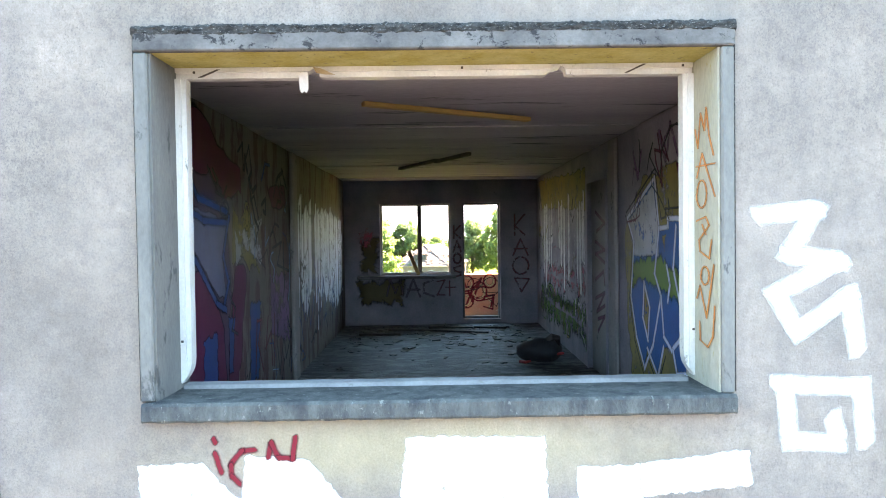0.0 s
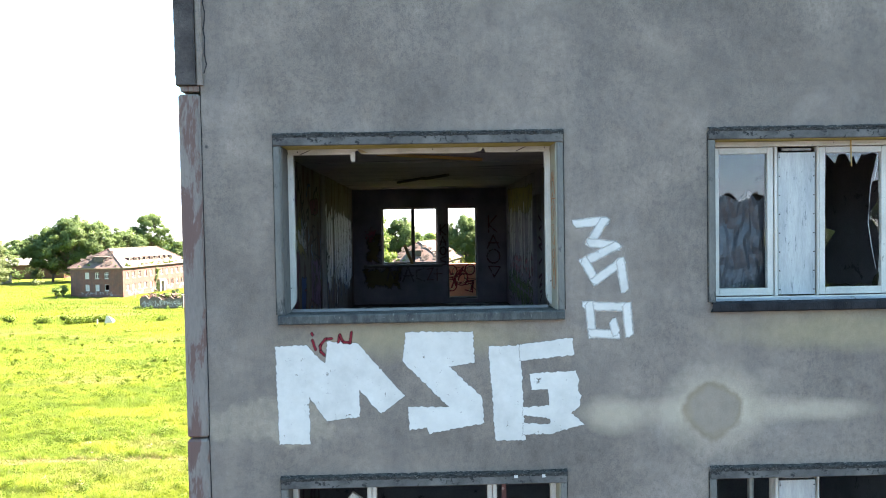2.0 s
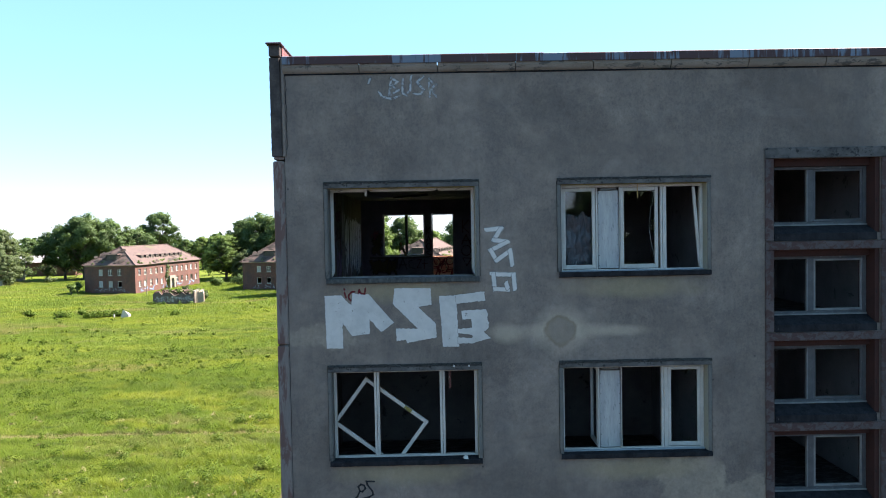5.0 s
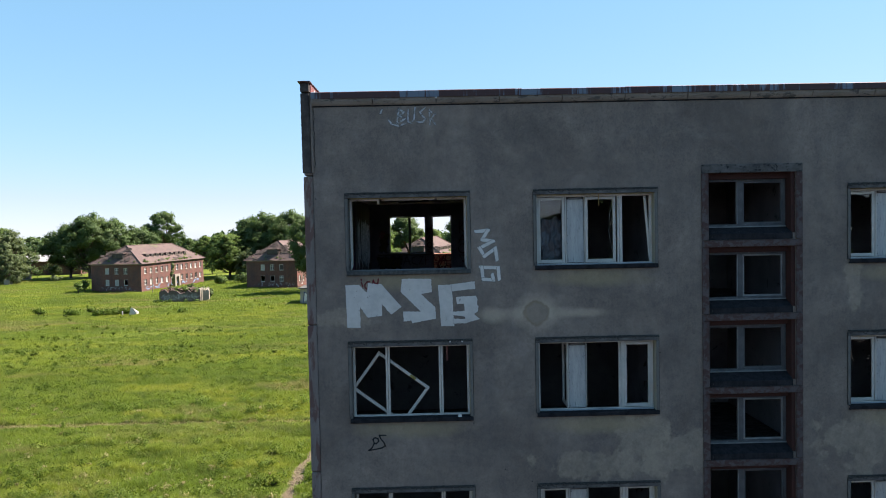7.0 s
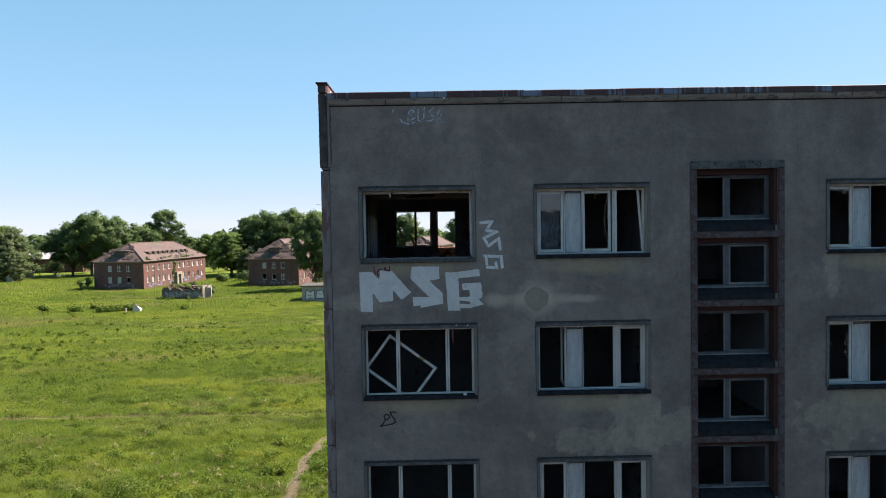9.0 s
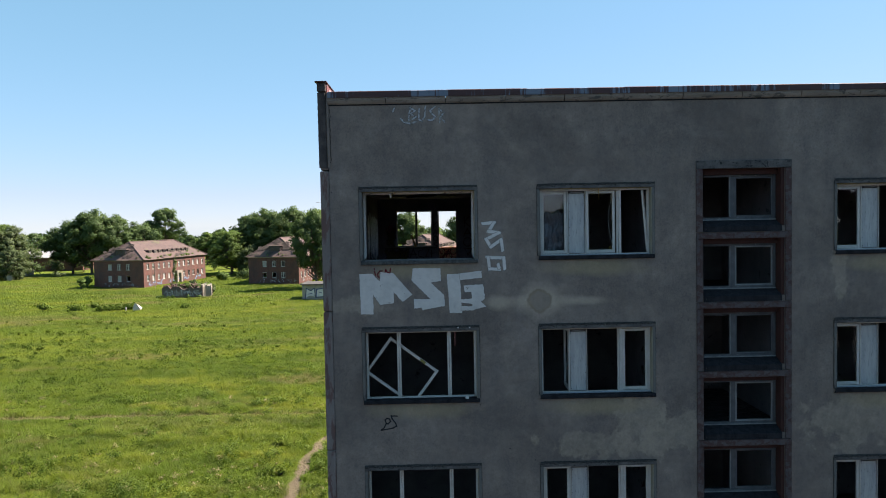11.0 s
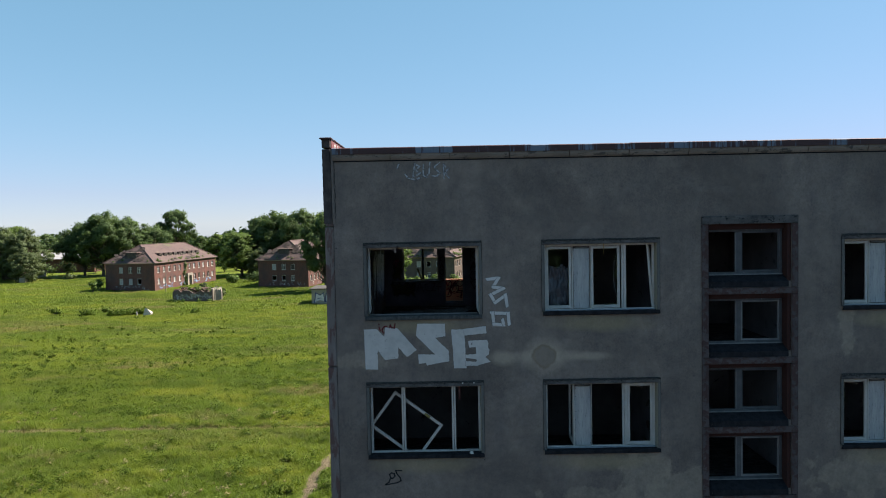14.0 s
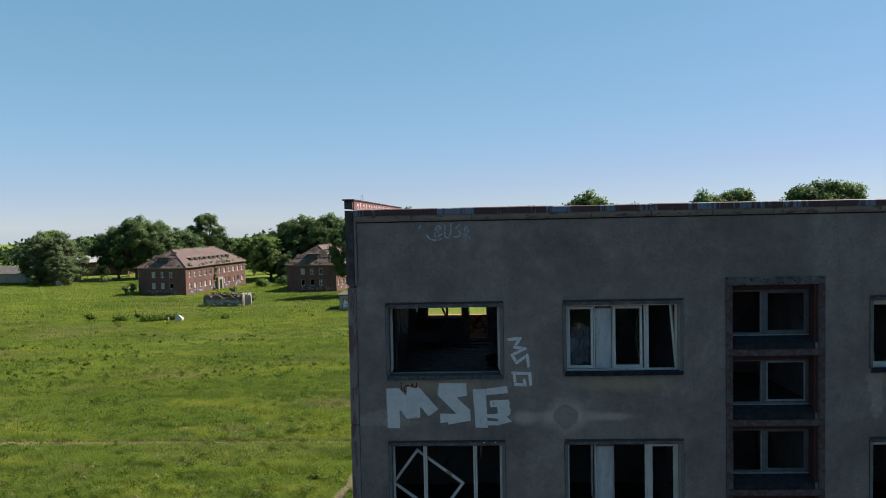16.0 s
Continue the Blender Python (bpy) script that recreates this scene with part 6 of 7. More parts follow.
painted("mural", "olive gaps showing between the sprayed letters", YELLOW, on_right, (), ([(5.57, 12.87), (5.45, 12.68), (5.5, 12.42), (5.6, 12.58)], [(5.14, 13.25), (5.05, 13.25), (5.1, 13.12)]), lift=0.0135, rim=0.02)
painted("mural", "pale lilac outlines of the letters", spray("pale lilac outline", (0.56, 0.62, 0.74), 0.2), on_right, (
    [(6.07, 13.38), (5.87, 13.18), (5.97, 12.72), (5.81, 12.4), (5.59, 12.18)], [(6.07, 13.38), (5.31, 13.67), (5.21, 13.29), (5.01, 13.3), (5.01, 13.36), (4.61, 13.35), (3.6, 13.35)],
    [(5.59, 12.86), (5.45, 12.68), (5.5, 12.42)], [(5.59, 12.86), (5.63, 12.58), (5.5, 12.42)], [(5.59, 12.18), (5.37, 12.4), (5.17, 12.79), (5.32, 12.95), (5.21, 13.29)],
    [(5.17, 12.79), (5.11, 12.5), (4.94, 12.43), (4.77, 12.53), (4.74, 12.72), (4.9, 13.01), (4.84, 13.3)], [(5.04, 13.02), (4.97, 12.89), (5.02, 12.77)], [(5.51, 12.35), (5.25, 12.18), (5.12, 12.42)], [(4.91, 12.43), (4.83, 12.28), (4.62, 12.32)],
    [(4.66, 12.85), (4.6, 12.5)]), width=0.048, lift=0.017)
painted("mural", "black outlines round the large piece", BLACK_PAINT, on_right, ([(6.12, 13.4), (5.92, 13.19), (6.02, 12.7), (5.86, 12.36), (5.6, 12.11)], [(6.1, 13.43), (5.3, 13.74), (5.16, 13.36), (5.06, 13.37), (5.06, 13.43), (4.4, 13.43)], [(5.53, 12.3), (5.25, 12.11), (5.08, 12.36)]), width=0.02, lift=0.019)
painted("mural", "purple zigzag tags above the large piece", PURPLE, on_right, ([(5.2, 14.0), (5.05, 13.75), (4.95, 14.02), (4.8, 13.8), (4.7, 14.05)], [(5.9, 13.95), (5.75, 13.7), (5.65, 13.9)]), width=0.05, lift=0.009)
bm = bmesh.new()
for i in range(24):
    u = 7.8 + 2.9 * rnd.random()
    top = 13.45 + 0.25 * rnd.random()
    ribbon(bm, [(u, top), (u + rnd.uniform(-0.03, 0.03), top - rnd.uniform(0.5, 1.0))], rnd.uniform(0.06, 0.16), on_right, 0.006 + 0.0005 * i, 0.2, i)
tagged(part("mural", bm, spray("thin chalk white runs", (0.58, 0.58, 0.6), 0.38, 6.0, clouds=0.7)), "white and rose paint running down the bare room wall", "graffiti", "graffiti", "stuff")
painted("mural", "rose and violet patches near the floor on the room wall", PINK, on_right, (), ([(10.78, 12.8), (7.8, 12.85), (7.8, 12.55), (9.43, 12.5), (10.8, 12.5)],), lift=0.005, edge=0.06, rim=0.16)
painted("mural", "olive green patches near the floor on the room wall", GREEN, on_right, (ring(10.2, 12.3, 0.4, 0.2),), ([(11.03, 12.45), (7.8, 12.42), (7.8, 12.05), (9.46, 12.0), (11.06, 12.1)],), width=0.06, lift=0.0055, edge=0.08, rim=0.2)
painted("mural", "maroon unreadable strokes down the blocked door", MAROON, lambda u, v, h: (1.683 - h, u, v), (
    [(7.5, 13.47), (7.1, 13.35), (7.45, 13.27)], [(7.5, 13.16), (7.1, 13.08), (7.5, 13.03), (7.1, 12.95)], [(7.5, 12.76), (7.15, 12.86), (7.1, 12.73)], [(7.5, 12.56), (7.1, 12.65), (7.45, 12.42), (7.1, 12.52)], [(7.4, 12.35), (7.1, 12.41), (7.4, 12.22)]), width=0.05)
def scribbles(place, u0, u1, v0, v1, count, seed, colours, lift):
    """Many overlapping old tags, none of them readable."""
    r = random.Random(seed)
    t = thing("mural", place((u0 + u1) / 2, v0, lift), "dense overlapping unreadable sprayed tags", "graffiti", "graffiti")
    for i in range(count):
        u, v = r.uniform(u0, u1), r.uniform(v0, v1)
        pts = [(u, v)]
        for k in range(r.randint(2, 5)):
            u, v = min(max(u + r.uniform(-0.16, 0.22), u0), u1), min(max(v + r.uniform(-0.24, 0.24), v0), v1)
            pts.append((u, v))
        bm = bmesh.new()
        ribbon(bm, pts, r.choice((0.016, 0.022, 0.03, 0.045)), place, lift + 0.0005 * i, 0.2, i, 0.6)
        part("stroke", bm, r.choice(colours), t)


scribbles(on_left, 5.4, 7.15, 11.9, 13.9, 30, 61, (BLACK_PAINT, BLUE, PURPLE, LIGHT_BLUE, BLACK_PAINT), 0.022)
scribbles(on_left, 7.6, 11.2, 11.9, 13.0, 40, 67, (BLACK_PAINT, BLUE, PALE, BLACK_PAINT), 0.018)
scribbles(on_right, 6.7 + 1.1, 11.2, 11.95, 13.8, 50, 71, (BLACK_PAINT, PALE, PINK, GREEN, YELLOW, PURPLE, BLACK_PAINT), 0.02)
scribbles(on_right, 4.2, 6.25, 13.35, 14.0, 18, 73, (BLACK_PAINT, MAROON, PURPLE), 0.02)
# the back wall
K = lambda x, z, w, h: ([(x, z), (x, z - h)], [(x + w, z), (x, z - h * 0.55), (x + w, z - h)])
A = lambda x, z, w, h: ([(x, z - h), (x + w / 2, z), (x + w, z - h)], [(x + w * 0.1, z - h * 0.6), (x + w * 0.95, z - h * 0.6)])
S = lambda x, z, w, h: ([(x + w, z), (x, z - h * 0.2), (x, z - h * 0.45), (x + w, z - h * 0.6), (x + w, z - h * 0.85), (x, z - h)],)
painted("graffiti_tag", "maroon letters KAOS down the pier between window and door", RUST_RED, on_rear,
        (*K(0.28, 13.38, 0.1, 0.2), *A(0.27, 13.14, 0.12, 0.18), ring(0.33, 12.85, 0.06, 0.08), *S(0.28, 12.73, 0.1, 0.18)), width=0.035)
painted("graffiti_tag", "maroon letters KAO and a triangle down the wall", RUST_RED, on_rear,
        (*K(1.27, 13.55, 0.16, 0.33), *A(1.24, 13.15, 0.24, 0.26), ring(1.36, 12.72, 0.13, 0.14), [(1.26, 12.52), (1.5, 12.5), (1.37, 12.3), (1.26, 12.52)]), width=0.035)
painted("graffiti_tag", "faded yellow patches under the window", spray("faded ochre wash", (0.15, 0.122, 0.06), 0.3, 3.0), on_rear, (), ([(-1.31, 12.5), (-0.54, 12.5), (-0.57, 12.12), (-1.23, 12.13)], [(-1.21, 13.14), (-0.97, 13.2), (-0.97, 12.65), (-1.22, 12.65)]), edge=0.05, lift=0.002, rim=0.14)
painted("graffiti_tag", "pink sprayed blot beside the window", PINK, on_rear, (), ([(-1.3, 13.19), (-1.16, 13.37), (-1.03, 13.3), (-1.08, 13.06), (-1.23, 13.03)],), edge=0.03)
painted("graffiti_tag", "dark violet letters MAC under the window", spray("dark violet", (0.12, 0.09, 0.11), 0.42), on_rear,
        ([(-0.82, 12.26), (-0.76, 12.52), (-0.68, 12.3), (-0.6, 12.52), (-0.56, 12.26)], *A(-0.5, 12.52, 0.22, 0.28), [(-0.08, 12.5), (-0.22, 12.45), (-0.22, 12.3), (-0.06, 12.24)]), width=0.04, lift=0.006)
painted("graffiti_tag", "faded red strokes under the window", RUST_RED, on_rear, ([(0.0, 12.48), (0.12, 12.5), (0.0, 12.26), (0.12, 12.26)], [(0.2, 12.48), (0.2, 12.25)], [(0.14, 12.38), (0.3, 12.38)]), width=0.03, lift=0.006)
on_parapet = lambda u, v, h: (u, 12.55 - h, v)
painted("graffiti_tag", "cream and yellow loops on the balcony parapet", spray("cream spray", (0.46, 0.38, 0.22), 0.3), on_parapet, (
    ring(0.52, 12.36, 0.09, 0.1), ring(0.74, 12.22, 0.1, 0.12), ring(0.93, 12.4, 0.07, 0.08), ring(0.5, 12.06, 0.08, 0.09), [(0.86, 12.1), (0.98, 12.02), (0.9, 11.92)], ring(-0.7, 12.2, 0.12, 0.15)), width=0.035, lift=0.002)
painted("graffiti_tag", "dark red outlines over the loops on the parapet", RED_PAINT, on_parapet, (
    ring(0.52, 12.36, 0.13, 0.14), ring(0.74, 12.22, 0.14, 0.17), ring(0.93, 12.4, 0.11, 0.12), ring(0.52, 12.06, 0.12, 0.13), [(0.8, 12.06), (1.0, 12.1), (0.98, 11.9), (0.82, 11.95)]), width=0.03, lift=0.006)
painted("graffiti_tag", "red and black strokes on the balcony parapet", RED_PAINT, on_parapet, (
    [(-1.2, 12.4), (-0.9, 12.0), (-0.6, 12.4), (-0.3, 12.0), (0.0, 12.4)], [(0.45, 12.45), (0.62, 12.05), (0.78, 12.45), (0.6, 12.2), (0.5, 11.95)], [(0.55, 12.3), (0.85, 12.3)], [(0.7, 12.1), (1.0, 12.15), (0.95, 11.95)]), width=0.045, lift=0.004)
painted("graffiti_tag", "black curved outlines on the balcony parapet", BLACK_PAINT, on_parapet, (ring(0.95, 12.3, 0.16, 0.16), ring(0.66, 12.35, 0.12, 0.1), [(0.8, 12.2), (1.1, 12.2)], [(0.9, 12.1), (1.05, 11.95), (1.15, 12.2)]), width=0.015, lift=0.006)
# parapet sheet along the gable
bm = bmesh.new()
for i in range(16):
    ribbon(bm, [(3.2 + i * 0.42, 15.93), (3.3 + i * 0.42, 16.13), (3.45 + i * 0.42, 15.95)] if i % 2 else ring(3.35 + i * 0.42, 16.03, 0.12, 0.08, 8), 0.045, lambda u, v, h: (-1.785 + h, u, v), 0.003 + 0.0008 * i, 0.1, i)
tagged(part("graffiti_tag", bm, WHITE_PAINT), "white unreadable lettering along the gable parapet sheet", "graffiti", "graffiti")

# ---- loose things in the top room ----
bm = bmesh.new()
box(bm, -0.66, -0.028, -0.03, 0.66, 0.028, 0.0, bevel=0.003)
b = part("batten", bm, WOOD)
b.matrix_basis = pose(0.1, 4.86, 14.118, 0, 0.4, 30)
tagged(b, "raw pine batten nailed to the ceiling", "batten")
bm = bmesh.new()
box(bm, -1.0, -0.03, -0.035, 0.15, 0.03, 0.0, bevel=0.004)
box(bm, 0.1, -0.022, -0.05, 0.95, 0.03, -0.012, bevel=0.004)
b = part("batten", bm, DARK_WOOD)
b.matrix_basis = pose(-0.05, 8.2, 14.118, 0, 0, -66)
tagged(b, "broken dark batten hanging under the ceiling", "batten")
bm = bmesh.new()
box(bm, -0.03, -0.012, 0, 0.03, 0.012, 0.42, bevel=0.003)
b = part("plank", bm, WOOD)
b.matrix_basis = pose(-0.30, YB + 0.05, 12.588, 0, -22, 0)
tagged(b, "weathered board leaning in the window opening", "board")

# black bag lying on the floor
bag = thing("bag", (1.18, 8.15, 11.78), "black bag with red trim lying on the floor", "bag")
bm = bmesh.new()
bmesh.ops.create_icosphere(bm, subdivisions=3, radius=1)
for v in bm.verts:
    d = 1 + 0.22 * noise.noise(v.co * 1.7)
    v.co = Vector((v.co.x * 0.27 * d, v.co.y * 0.17 * d, max(0.0, v.co.z * 0.15 * d + 0.12)))
bmesh.ops.translate(bm, vec=(1.18, 8.15, 11.782), verts=bm.verts)
part("body", bm, simple("black nylon", (0.012, 0.012, 0.014), (0.022, 0.022, 0.025), 5, 0.7, 0.5, 40), bag, smooth=True)
bm = bmesh.new()
tube(bm, [(1.22, 8.1, 12.0), (1.30, 8.06, 12.07), (1.36, 8.08, 12.05), (1.38, 8.12, 11.96)], [0.03, 0.045, 0.04, 0.02], 7)
part("flap", bm, DARK_WOOD, bag)
bm = bmesh.new()
tube(bm, [(0.92, 8.02, 11.80), (0.98, 7.96, 11.80), (1.04, 7.98, 11.81)], [0.018, 0.018, 0.012], 6)
tube(bm, [(1.34, 8.0, 11.88), (1.42, 8.0, 11.89)], [0.015, 0.015], 6)
part("strap", bm, simple("red webbing", (0.5, 0.05, 0.05), (0.38, 0.04, 0.04), 9, 0.7, 0.2, 60), bag, "red strap ends")

# rubble and torn flooring
rnd = random.Random(21)
bm = bmesh.new()
for i in range(420):
    x, y = rnd.uniform(-1.35, 1.4), 11.35 - abs(rnd.gauss(0, 1.3)) if i < 280 else rnd.uniform(4.5, 11)
    s = rnd.uniform(0.012, 0.06) if i < 320 else rnd.uniform(0.01, 0.03)
    t = s * rnd.uniform(0.1, 0.3)
    m = Matrix.Translation((x, y, 11.78 + t * 0.8)) @ pose(0, 0, 0, rnd.uniform(-12, 12), rnd.uniform(-12, 12), rnd.uniform(0, 360))
    w = s * rnd.uniform(0.3, 0.9)
    prism(bm, [(-s, -w), (s * rnd.uniform(0.4, 0.9), -w * rnd.uniform(0.5, 1)), (s, w * rnd.uniform(0.1, 0.7)), (-s * rnd.uniform(0.3, 0.8), w)], lambda u, v, q: tuple(m @ Vector((u, v, t * (q - 0.5)))))
bmesh.ops.recalc_face_normals(bm, faces=bm.faces)
tagged(part("rubble", bm, RUBBLE), "broken plaster and debris scattered on the floor", "rubble", kind="stuff")
bm = bmesh.new()
for x, y, l, a in ((-0.3, 10.7, 0.9, 4), (0.35, 10.5, 0.8, -6), (-0.85, 10.3, 0.6, 10), (0.8, 10.9, 0.5, -2), (0.2, 10.95, 0.7, 12)):
    box(bm, -l / 2, -0.04, 0, l / 2, 0.04, 0.025, m=Matrix.Translation((x, y, 11.79)) @ pose(0, 0, 0, 0, 2, a))
tagged(part("broken_boards", bm, DARK_WOOD), "broken dark boards among the debris", "boards", kind="stuff")

# what is left of the top window: torn lining, a loose chip, a hanging rail
w0, (a, b_, c, e, fy) = WIN[0, 0]
lo = e - 0.044
bm = bmesh.new()
prism(bm, [(-0.597, lo + 0.014), (-0.557, lo + 0.018), (-0.556, lo - 0.055), (-0.566, lo - 0.07), (-0.575, lo - 0.062), (-0.584, lo - 0.07), (-0.593, lo - 0.06)], lambda u, v, w: (u, fy - 0.014 + 0.01 * w, v))
part("loose_chip", bm, WHITE_FRAME, w0, "white splinter hanging from the head")
for x, s in ((-0.54, 1), (0.52, -0.6)):
    bm = bmesh.new()
    prism(bm, [(x + 0.004, e - 0.004), (x + s * 0.04, e - 0.012), (x + s * 0.08, lo + 0.012), (x + s * 0.10, lo + 0.003), (x + s * 0.06, lo + 0.004), (x + s * 0.02, lo + 0.012)], lambda u, v, w: (u, fy - 0.016 + 0.004 * w - (e - v) * 0.3, v))
    bmesh.ops.recalc_face_normals(bm, faces=bm.faces)
    part("torn_flap", bm, simple("torn hardboard", (0.30, 0.22, 0.13), (0.22, 0.15, 0.085), 8, 0.8) if s == 1 else WHITE_FRAME, w0, "torn flap of the frame head")
for x0, z0, x1, z1 in ((-1.02, lo + 0.003, -0.94, e - 0.008), (0.805, lo + 0.003, 0.885, e - 0.004)):
    bm = bmesh.new()
    prism(bm, [(x0 - 0.008, z0), (x0 + 0.008, z0), (x1 + 0.008, z1), (x1 - 0.008, z1)], lambda u, v, w: (u, fy - 0.004 + 0.006 * w, v))
    bmesh.ops.recalc_face_normals(bm, faces=bm.faces)
    part("splinter", bm, DARK_WOOD, w0, "dark splinter across the head")
for x, z in ((-1.045, e - 0.02), (0.1, e - 0.012), (1.05, e - 0.012), (-1.12, 12.83), (1.09, 12.85)):
    part("screw", bm_box(x - 0.005, fy - 0.003, z - 0.005, x + 0.005, fy + 0.001, z + 0.005), DARK_WOOD, w0)
bm = bmesh.new()
tube(bm, [(-1.32, 3.55, 14.122), (-1.31, 3.6, 13.78), (-1.26, 3.62, 13.62)], [0.012, 0.012, 0.012], 5)
tagged(part("curtain_rail", bm, WHITE_FRAME), "thin white rail hanging loose inside the window", "rail")

# the window below: a sash taken out and left standing on its corner
m = Matrix.Translation((-0.42, YF + 0.26, 10.35)) @ pose(0, 0, 0, 0, 36.7, 0)
lean = thing("loose_sash", (-0.55, YF + 0.3, 9.85), "white window sash standing tilted inside the opening", "window sash")
bm = bmesh.new()
hw, hh, w = 0.605, 0.445, 0.055
for q in ((-hw, -hh, -hw + w, hh), (hw - w, -hh, hw, hh), (-hw + w, -hh, hw - w, -hh + w), (-hw + w, hh - w, hw - w, hh)):
    box(bm, q[0], -0.022, q[1], q[2], 0.022, q[3], bevel=0.004, m=m)
fr = part("sash_frame", bm, WHITE_FRAME, lean)
bm = bmesh.new()
box(bm, 0.16, -0.0235, hh - w, 0.29, -0.0225, hh, m=m)
part("tape", bm, YELLOW, fr, "yellow sprayed mark")
bm = bmesh.new()
for x in (0.72, 0.95):
    box(bm, x, YF - 0.034, 11.255, x + 0.03, YF - 0.0325, 11.28)
tagged(part("paint_splash", bm, WHITE_PAINT), "two white splashes on the window surround", "paint splash")
bm = bmesh.new()
bmesh.ops.create_icosphere(bm, subdivisions=2, radius=0.045)
for v in bm.verts:
    v.co *= 1 + 0.5 * noise.noise(v.co * 30)
bmesh.ops.translate(bm, vec=(0.9, YF - 0.0, 9.835), verts=bm.verts)
tagged(part("paper_scrap", bm, WHITE_FRAME), "crumpled white scrap on the sill", "scrap")
wa, wc, we = WIN[1, 1][1][0], WIN[1, 1][1][2], WIN[1, 1][1][3]
panel = thing("door_leaf", (wa + 0.1, YF + 1.1, wc - 1.0), "pale grey door leaf standing open inside the dark room", "door")
part("leaf", bm_box(wa - 0.22, YF + 1.1, wc + 0.56, wa + 0.12, YF + 1.14, we + 0.1, bevel=0.004), ROOM_DARK, panel)
part("kick_panel", bm_box(wa - 0.22, YF + 1.1, wc - 0.98, wa + 0.12, YF + 1.14, wc + 0.516, bevel=0.004), DARK_WOOD, panel, "dark lower panel")
part("rail", bm_box(wa - 0.22, YF + 1.085, wc + 0.52, wa + 0.13, YF + 1.13, wc + 0.555, bevel=0.003), GREY_FRAME, panel, "grey rail across the leaf")
part("edge", bm_box(wa + 0.15, YF + 1.1, wc - 0.98, wa + 0.18, YF + 1.15, we + 0.1, bevel=0.004), GREY_FRAME, panel)
wa, wc, we = WIN[0, 1][1][0], WIN[0, 1][1][2], WIN[0, 1][1][3]
strip_board = part("board", bm_box(0.66, YF + 0.42, wc + 1.0, 0.7, YF + 0.44, we + 0.12, bevel=0.003), RED_SHEET)
tagged(strip_board, "narrow orange-red board hanging behind the opening", "board")
# a stick and a loose cable in the broken light of the next window
bm = bmesh.new()
tube(bm, [(3.62, YF + 0.14, 14.0), (3.622, YF + 0.135, 13.78)], [0.006, 0.005], 5)
tagged(part("stick", bm, WOOD), "thin splinter hanging from the frame head", "splinter")
bm = bmesh.new()
tube(bm, [(3.90, YF + 0.24, 13.85), (3.85, YF + 0.24, 13.6), (3.83, YF + 0.24, 13.3), (3.86, YF + 0.24, 13.1), (3.90, YF + 0.24, 12.9)], [0.0035] * 5, 5)
tagged(part("cable", bm, PANEL), "pale cable dangling in the broken window", "cable")

# crumpled plastic sheeting hung behind the broken pane
wa, wc = WIN[1, 0][1][0], WIN[1, 0][1][2]
bm = bmesh.new()
n, grid = 26, []
for i in range(n + 1):
    col = []
    for j in range(n + 1):
        u, v = i / n, j / n
        top = 0.86 + 0.07 * noise.noise((u * 4, 2, 5))
        z = wc + 0.03 + top * v
        col.append(bm.verts.new((wa + 0.10 + 0.45 * u + 0.02 * noise.noise((u * 3, v * 5, 1)), YF + 0.29 + 0.05 * noise.noise((u * 4, v * 3.5, 7)) + 0.02 * noise.noise((u * 11, v * 9, 3)), z)))
    grid.append(col)
for p, q in zip(grid, grid[1:]):
    for j in range(n):
        bm.faces.new((p[j], q[j], q[j + 1], p[j + 1]))
tagged(part("plastic_sheet", bm, simple("grey-blue dusty plastic", (0.032, 0.036, 0.045), (0.06, 0.062, 0.072), 5, 0.45, 0.3, 40, (0.03, 0.035, 0.05))), "crumpled grey-blue plastic sheet behind broken glass", "plastic sheet")

# ---- things on the meadow ----
debris = thing("sheet_debris", (-48, 103, 0), "white sheet-metal debris standing in the grass", "debris")
bm = bmesh.new()
prism(bm, [(-48.5, 0.1), (-48.2, 1.15), (-47.9, 1.1), (-47.3, 0.35), (-47.4, -0.1), (-48.4, -0.1)], lambda u, v, w: (u, 103 + 0.9 * w * (v < 1.0), v))
bmesh.ops.recalc_face_normals(bm, faces=bm.faces)
part("sheet", bm, WHITE_FRAME, debris)
part("post", bm_box(-49.6, 102.9, -0.1, -49.45, 103.05, 0.6, bevel=0.02), WHITE_FRAME, debris)


def bush(x, y, high, wide, seed, material=LEAF_LIGHT, label="low green bush in the meadow", count=900):
    r = random.Random(seed)
    t = thing("bush", (x, y, 0), label, "bush", "bushes in the meadow")
    bm = bmesh.new()
    cen = []
    for i in range(7):
        a, d = r.uniform(0, 6.3), wide * r.uniform(0.1, 0.6)
        c = (math.cos(a) * d, math.sin(a) * d, high * r.uniform(0.25, 0.75))
        cen.append((*c, wide * r.uniform(0.25, 0.45)))
        tube(bm, [(x, y, -0.1), (x + c[0], y + c[1], c[2])], [0.05, 0.015], 5)
    part("stems", bm, BARK, t)
    leaf_cloud("leaves", cen, count, (0.16 if y > 50 else 0.05) + 0.03 * high, seed, material, t)
    return t


